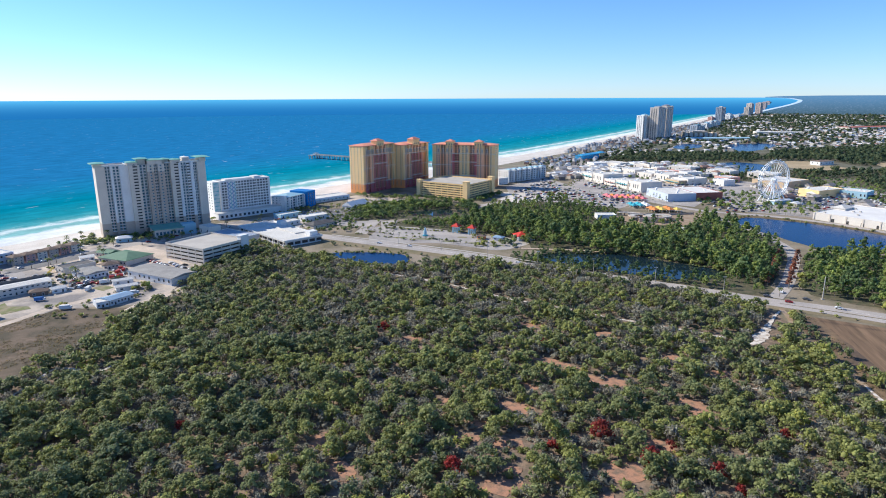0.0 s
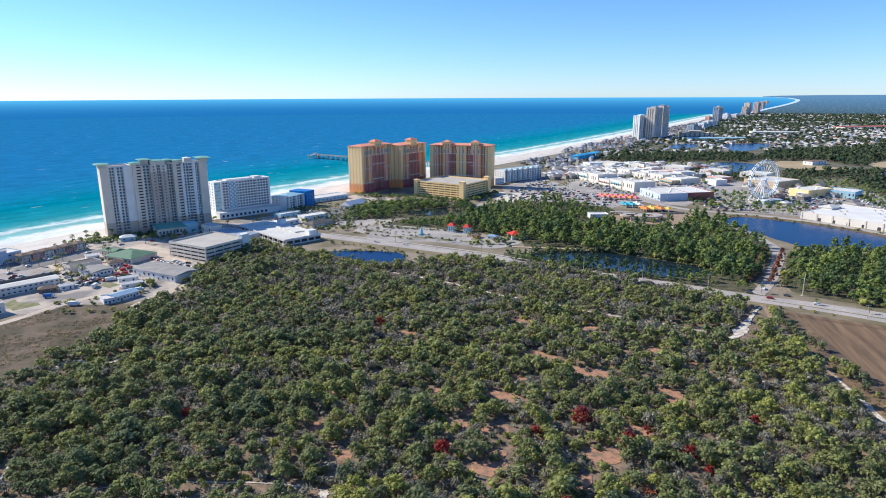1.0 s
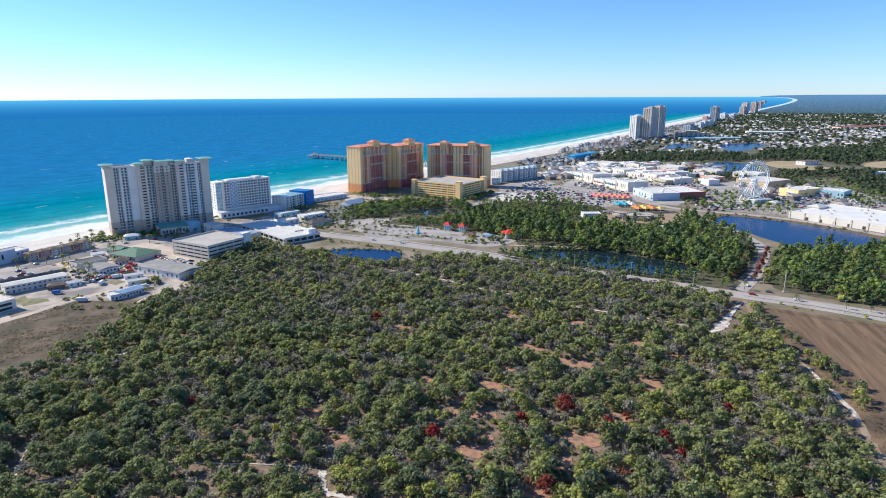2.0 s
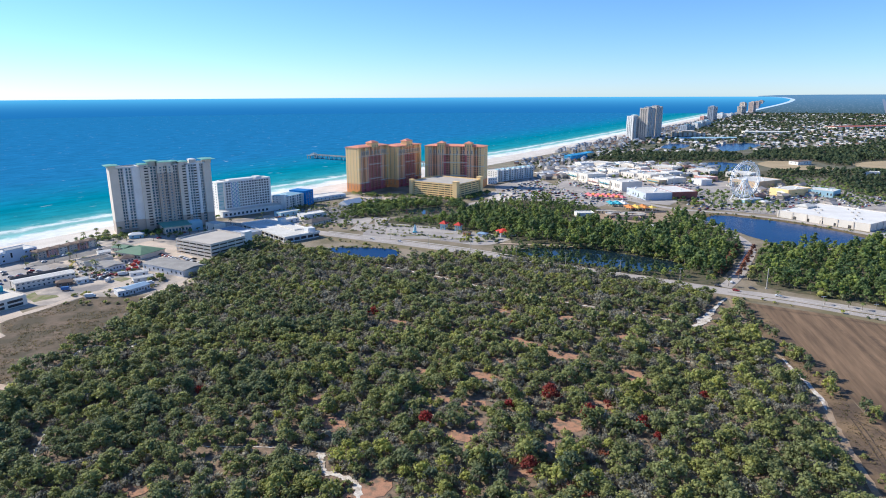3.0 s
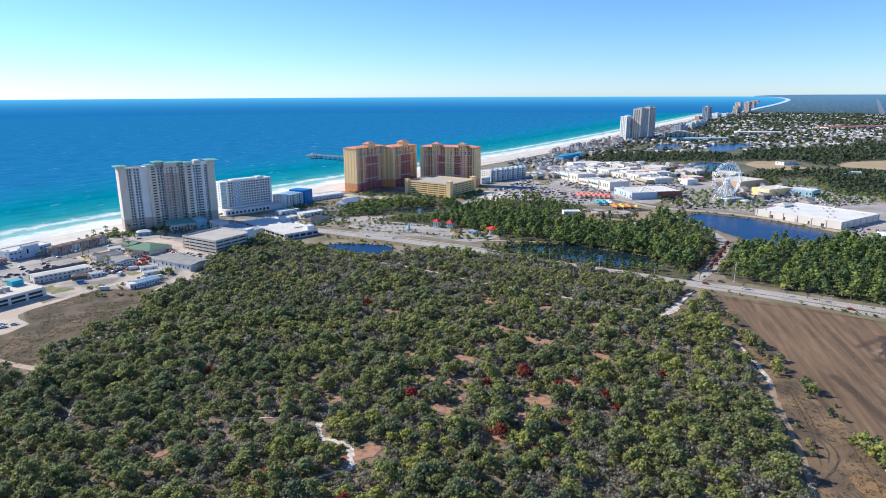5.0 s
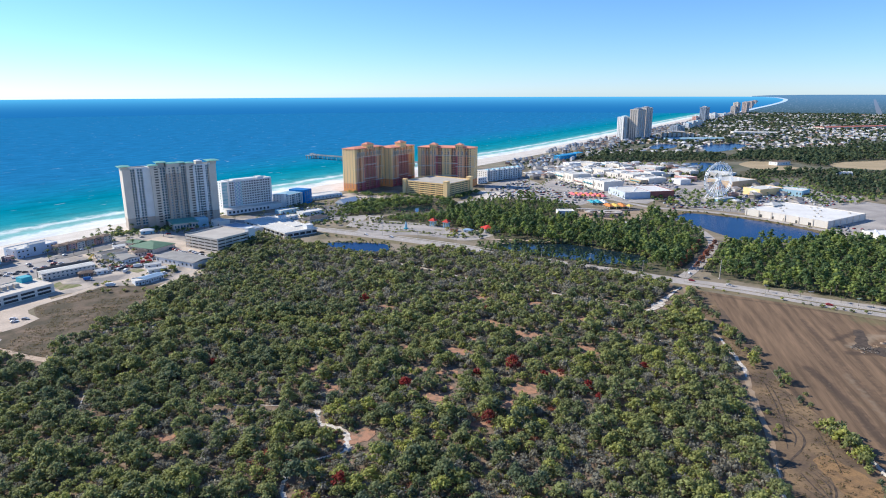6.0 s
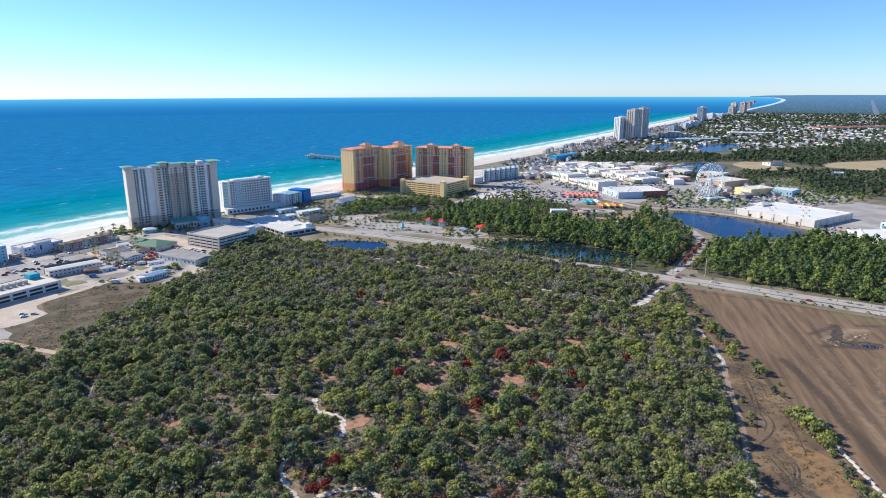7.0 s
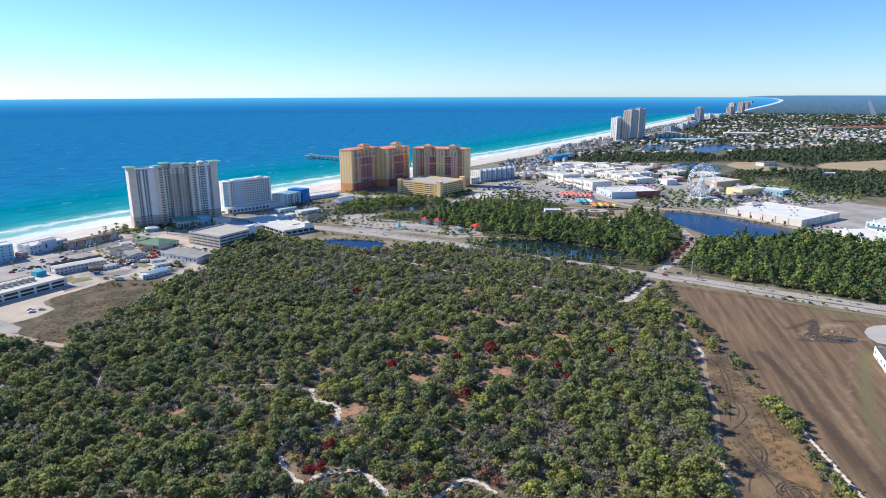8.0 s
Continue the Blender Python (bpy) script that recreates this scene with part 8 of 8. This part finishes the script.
low_building("low orange kiosk with brown roof", (32, 566), (38, 563), 5, 2.6, M_TENTORANGE, M_BROWNROOF, "hip", 1.4, 2, 1, 0, "kiosk")
e = thing("fountain_tower", -17, 580, 0, "pale teal pointed fountain tower", "fountain")
part("basin", box(-2.4, -2.4, 0, 2.4, 2.4, 0.9), M_TEAL, e)
v, f = stem([(0, 0, 0.9), (0, 0, 4.0), (0, 0, 6.4), (0, 0, 9.0)], [1.3, 1.6, 0.8, 0.1], 10)
new("spire", raw_mesh("spire", v, f, [M_PALEBLUE])).parent = e

# ---- field details ----
for i in range(15):
    t = i / 14
    e = thing("concrete_barrier", 197.5 - 4.5 * t + (0.15 if i % 3 else -0.2), 130 - 50 * t, 98 + (i * 37 % 5) - 2, "pale concrete barrier block along the field", "barrier", "concrete barriers")
    bm = bmesh.new()
    prof = [(-0.65, 0), (0.65, 0), (0.6, 0.3), (0.3, 0.55), (0.22, 1.0), (-0.22, 1.0), (-0.3, 0.55), (-0.6, 0.3)]
    a, b = [bm.verts.new((-1.5, y, z)) for y, z in prof], [bm.verts.new((1.5, y, z)) for y, z in prof]
    bm.faces.new(a[::-1])
    bm.faces.new(b)
    for k in range(8):
        j = (k + 1) % 8
        bm.faces.new((a[k], a[j], b[j], b[k]))
    part("block", bm, M_CONC, e)
low_building("white walled low building with a dark flat roof", (288, 214), (276, 184), 16, 5.0, M_WHITE, M_DARKROOF, "flat", 0, 5, 1, 2, "field_building")
low_building("white annex beside the graded field", (272, 176), (256, 140), 16, 4.2, M_WHITE, M_WHITEROOF, "flat", 0, 5, 1, 1, "field_building")
RUTS = [([(172, 165), (179, 163), (181, 156), (180, 147), (175, 139), (166, 131), (158, 124)], 0.9), ([(176, 161), (178, 155), (177, 148), (172, 140)], 0.7), ([(164, 121), (164, 108), (163, 99), (163, 90), (162, 80)], 1.0), ([(169, 121), (170, 112), (163, 101), (155, 92), (151, 84)], 0.9), ([(155, 107), (162, 101), (167, 94), (172, 89)], 0.9)]
RUTS += [([(171, 122), (172, 112), (166, 102), (160, 94)], 0.7), ([(160, 112), (164, 101), (170, 92), (178, 84)], 0.8), ([(167, 118), (166, 104), (168, 92), (167, 80)], 0.6), ([(190, 202), (186, 186), (181, 170), (176, 156), (168, 138)], 0.6), ([(192, 201), (188, 185), (183, 169), (178, 155)], 0.5), ([(188, 214), (189, 200), (194, 188), (190, 172)], 0.5), ([(182, 190), (186, 178), (190, 160), (186, 140), (180, 120)], 0.5)]
for r in (3.4, 5.0, 6.6, 8.0):
    RUTS.append(([(170 + r * math.cos(a) + 0.4 * math.sin(3 * a + r), 83 + r * math.sin(a)) for a in (k * 0.45 + r for k in range(12))], 0.7))
for i, (line, w) in enumerate(RUTS):
    strip("tyre_rut", line, [w * 0.4, w, w, w * 0.4], 0.15 + 0.006 * i, M_RUT, "dark curved tyre rut in the dirt", step=2, wobble=0.6)
patch("mud", [(266, 247), (270, 238), (278, 231), (290, 232), (294, 240), (284, 243), (276, 246), (282, 258), (288, 270), (283, 272), (274, 256)], 0.14, M_RUT, "dark wet mud in the field", wobble=2.5, step=2)
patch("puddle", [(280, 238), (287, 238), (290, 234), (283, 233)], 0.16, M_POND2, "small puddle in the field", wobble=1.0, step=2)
soil = leaves([(266 + i * 2.2 + rng.uniform(-2, 2), 238 + i * 1.1 + rng.uniform(-3, 3), 0.0, rng.uniform(0.8, 2.2), rng.uniform(0.12, 0.28)) for i in range(14)], 120, 0.4, 1.0, core=1.0)
tagged(new("soil_heap", raw_mesh("soil_heap", *soil, [M_TRACK])), "low heaps of pale churned soil", "soil heap", "", "stuff")
heap = leaves([(272, 240, 0.2, 4.0, 0.8), (282, 236, 0.2, 3.5, 0.7), (266, 244, 0.1, 3.0, 0.6), (290, 234, 0.2, 2.5, 0.6)], 260, 0.35, 1.4, core=0)
tagged(new("rubble_heap", raw_mesh("rubble_heap", *heap, [M_RUBBLE])), "low heap of broken concrete and brush", "rubble", "", "stuff")
e = thing("wire_fence", 268, 214, 0, "thin wire fence along the field", "fence")
line = [(268, 214), (262, 196), (254, 176), (247, 158), (242, 140)]
for (x0, y0), (x1, y1) in zip(line, line[1:]):
    for t in (0, 0.33, 0.66):
        part("post", box(x0 + (x1 - x0) * t - 268 - 0.08, y0 + (y1 - y0) * t - 214 - 0.08, 0, x0 + (x1 - x0) * t - 268 + 0.08, y0 + (y1 - y0) * t - 214 + 0.08, 1.8), M_WOOD, e)


# ---- village clutter ----
M_REDPAINT = mat("red_paint", (0.42, 0.05, 0.04), 0.5, (0.36, 0.045, 0.04), 0.5, 2.0)
M_BLUEPAINT = mat("blue_paint", (0.06, 0.16, 0.42), 0.5, (0.05, 0.14, 0.38), 0.5, 2.0)
M_YELLOWPAINT = mat("yellow_paint", (0.62, 0.48, 0.06), 0.6, (0.55, 0.42, 0.06), 0.5, 2.0)


def truck(x, y, turn, paint, label, length=6.5, name="box_truck"):
    """A box body on wheels with a lower cab."""
    e = thing(name, x, y, turn, label, "truck", "village vehicles")
    part("box", box(-length / 2, -1.05, 0.7, length * 0.28, 1.05, 1.2 + length * 0.26), paint, e)
    bm = bmesh.new()
    add_box(bm, length * 0.29, -1.05, 0.6, length / 2, 1.05, 2.2)
    bmesh.ops.bevel(bm, geom=bm.edges[:], offset=0.15, affect="EDGES")
    cab = part("cab", bm, M_WHITE, e)
    part("windscreen", box(length / 2 - 0.05, -0.85, 1.4, length / 2 + 0.02, 0.85, 2.0), M_CARGLASS, cab)
    for wx in (-length * 0.3, length * 0.36):
        put("axle", CAR[2], e, wx, 0, 0.36)


truck(-238, 372, 12, M_WHITE, "white camper van parked beside the dry lot", 7.0, "camper_van")
for x, y, a in ((-244, 441, 35), (-240, 445, 40), (-250, 466, 20), (-246, 461, 100), (-247, 455, 60)):
    truck(x, y, a, M_REDPAINT, "red box truck parked between low buildings", 4.6)
truck(-265, 389, 15, M_BLUEPAINT, "blue box truck beside the long building", 6.5)
for x, y, a in ((-243, 428, 30), (-210, 402, 40), (-246, 412, 100)):
    truck(x, y, a, M_WHITE, "white box truck on pale sand", 7.0)
e = thing("yellow_stair", -300, 452, 80, "bright yellow outdoor stair beside a low building", "stair")
for k in range(8):
    part("tread", box(k * 0.9, -1.0, 0.45 * k, k * 0.9 + 0.95, 1.0, 0.45 * k + 0.3), M_YELLOWPAINT, e)
for sy in (-1.1, 1.0):
    part("post", box(6.4, sy, 0, 6.6, sy + 0.1, 3.3), M_YELLOWPAINT, e)
for i in range(13):
    car(-254 + i * 2.9 + 0.4 * (i % 3), 502 - i * 2.25, 50 + (i * 29) % 11, 0.16, "parked car beside the parking deck")
for x, y, a in ((-208, 471, 40), (-195, 463, 35), (-205, 476, 42), (-323, 440, 60), (-331, 447, 62), (-344, 437, 60), (-338, 430, 60), (-304, 446, 30), (-286, 444, 30), (-268, 432, 70), (-270, 437, 75), (-264, 428, 65), (-280, 436, 20), (-277, 441, 24), (-274, 430, 20), (-243, 446, 50), (-240, 452, 50), (-237, 458, 50)):
    car(x, y, a, 0.16, "parked car beside the village buildings")
for x, y in ((-322, 469), (-314, 480), (-341, 460), (-316, 527), (-350, 564), (-332, 573), (-345, 556), (-340, 570), (-326, 566), (-318, 575), (-309, 470), (-270, 440), (-276, 446), (-262, 420), (-256, 424), (-300, 500), (-292, 512), (-282, 500), (-328, 540), (-310, 545)):
    palm(x, y, 1.1, "tall palm tree among low beach buildings", "village palms")
# cars in rows on the beach road lots
for x0, y0, dx, dy, n, turn in ((-345, 402, 4.0, 5.4, 9, 30), (-352, 384, 4.2, 5.6, 8, 28), (-318, 420, 3.6, 4.8, 7, 32), (-262, 455, 3.0, 2.0, 6, 75), (-256, 421, 2.9, 2.2, 6, 60), (-300, 470, 3.2, 4.2, 5, 20), (-160, 625, 3.2, -2.4, 6, 70), (-140, 672, 3.4, 2.2, 7, 120), (-190, 650, 3.2, 3.4, 6, 45)):
    for i in range(n):
        if (i * 7 + n) % 5:
            car(x0 + dx * i, y0 + dy * i, turn + (i * 13) % 7, 0.18, "parked car on the pale beach road lots")
# the lots between the inn, the market hall and the link road
M_ASPHALT = mat("dark_lot_asphalt", (0.16, 0.15, 0.145), 0.9, (0.24, 0.225, 0.21), 0.05, 1.0)
for i, outline in enumerate(([(-176, 704), (-128, 728), (-96, 742), (-90, 668), (-122, 628), (-150, 650), (-162, 676)], [(-250, 470), (-238, 500), (-262, 520), (-284, 512), (-270, 480)], [(-340, 462), (-326, 456), (-282, 528), (-296, 538)])):
    patch("parking_lot", outline, 0.165 + 0.006 * i, M_ASPHALT, "dark asphalt parking lot with cars", wobble=0.6, smooth=False)
q = scatter([(-170, 700), (-100, 738), (-94, 672), (-124, 634), (-160, 676)], 9.5)
for i, (x, y) in enumerate(q):
    if i % 3:
        palm(x, y, 0.75 + 0.3 * ((i * 0.618) % 1), "palm tree in the beach shop lots", "beach lot palms")
    else:
        car(x, y, 30 + 90 * (i % 2) + (i * 17) % 11, 0.2, "parked car in the beach shop lots")
q = np.concatenate([scatter([(-180, 640), (-100, 700), (-84, 600), (-112, 600), (-150, 620)], 8.5), scatter([(-100, 745), (-30, 790), (-20, 765), (-90, 720)], 7.0), scatter([(-330, 552), (-270, 598), (-262, 590), (-322, 545)], 5.0), scatter([(-60, 640), (20, 672), (40, 640), (-20, 622)], 5.5)])
grove("lot_shrubs", CLUMPS + BUSH[:1], np.stack([q[:, 0], q[:, 1], rng.uniform(0.4, 0.95, len(q)), rng.uniform(0.8, 1.2, len(q))], 1), M_PINE, "dark shrubs and small trees in the beach lots")
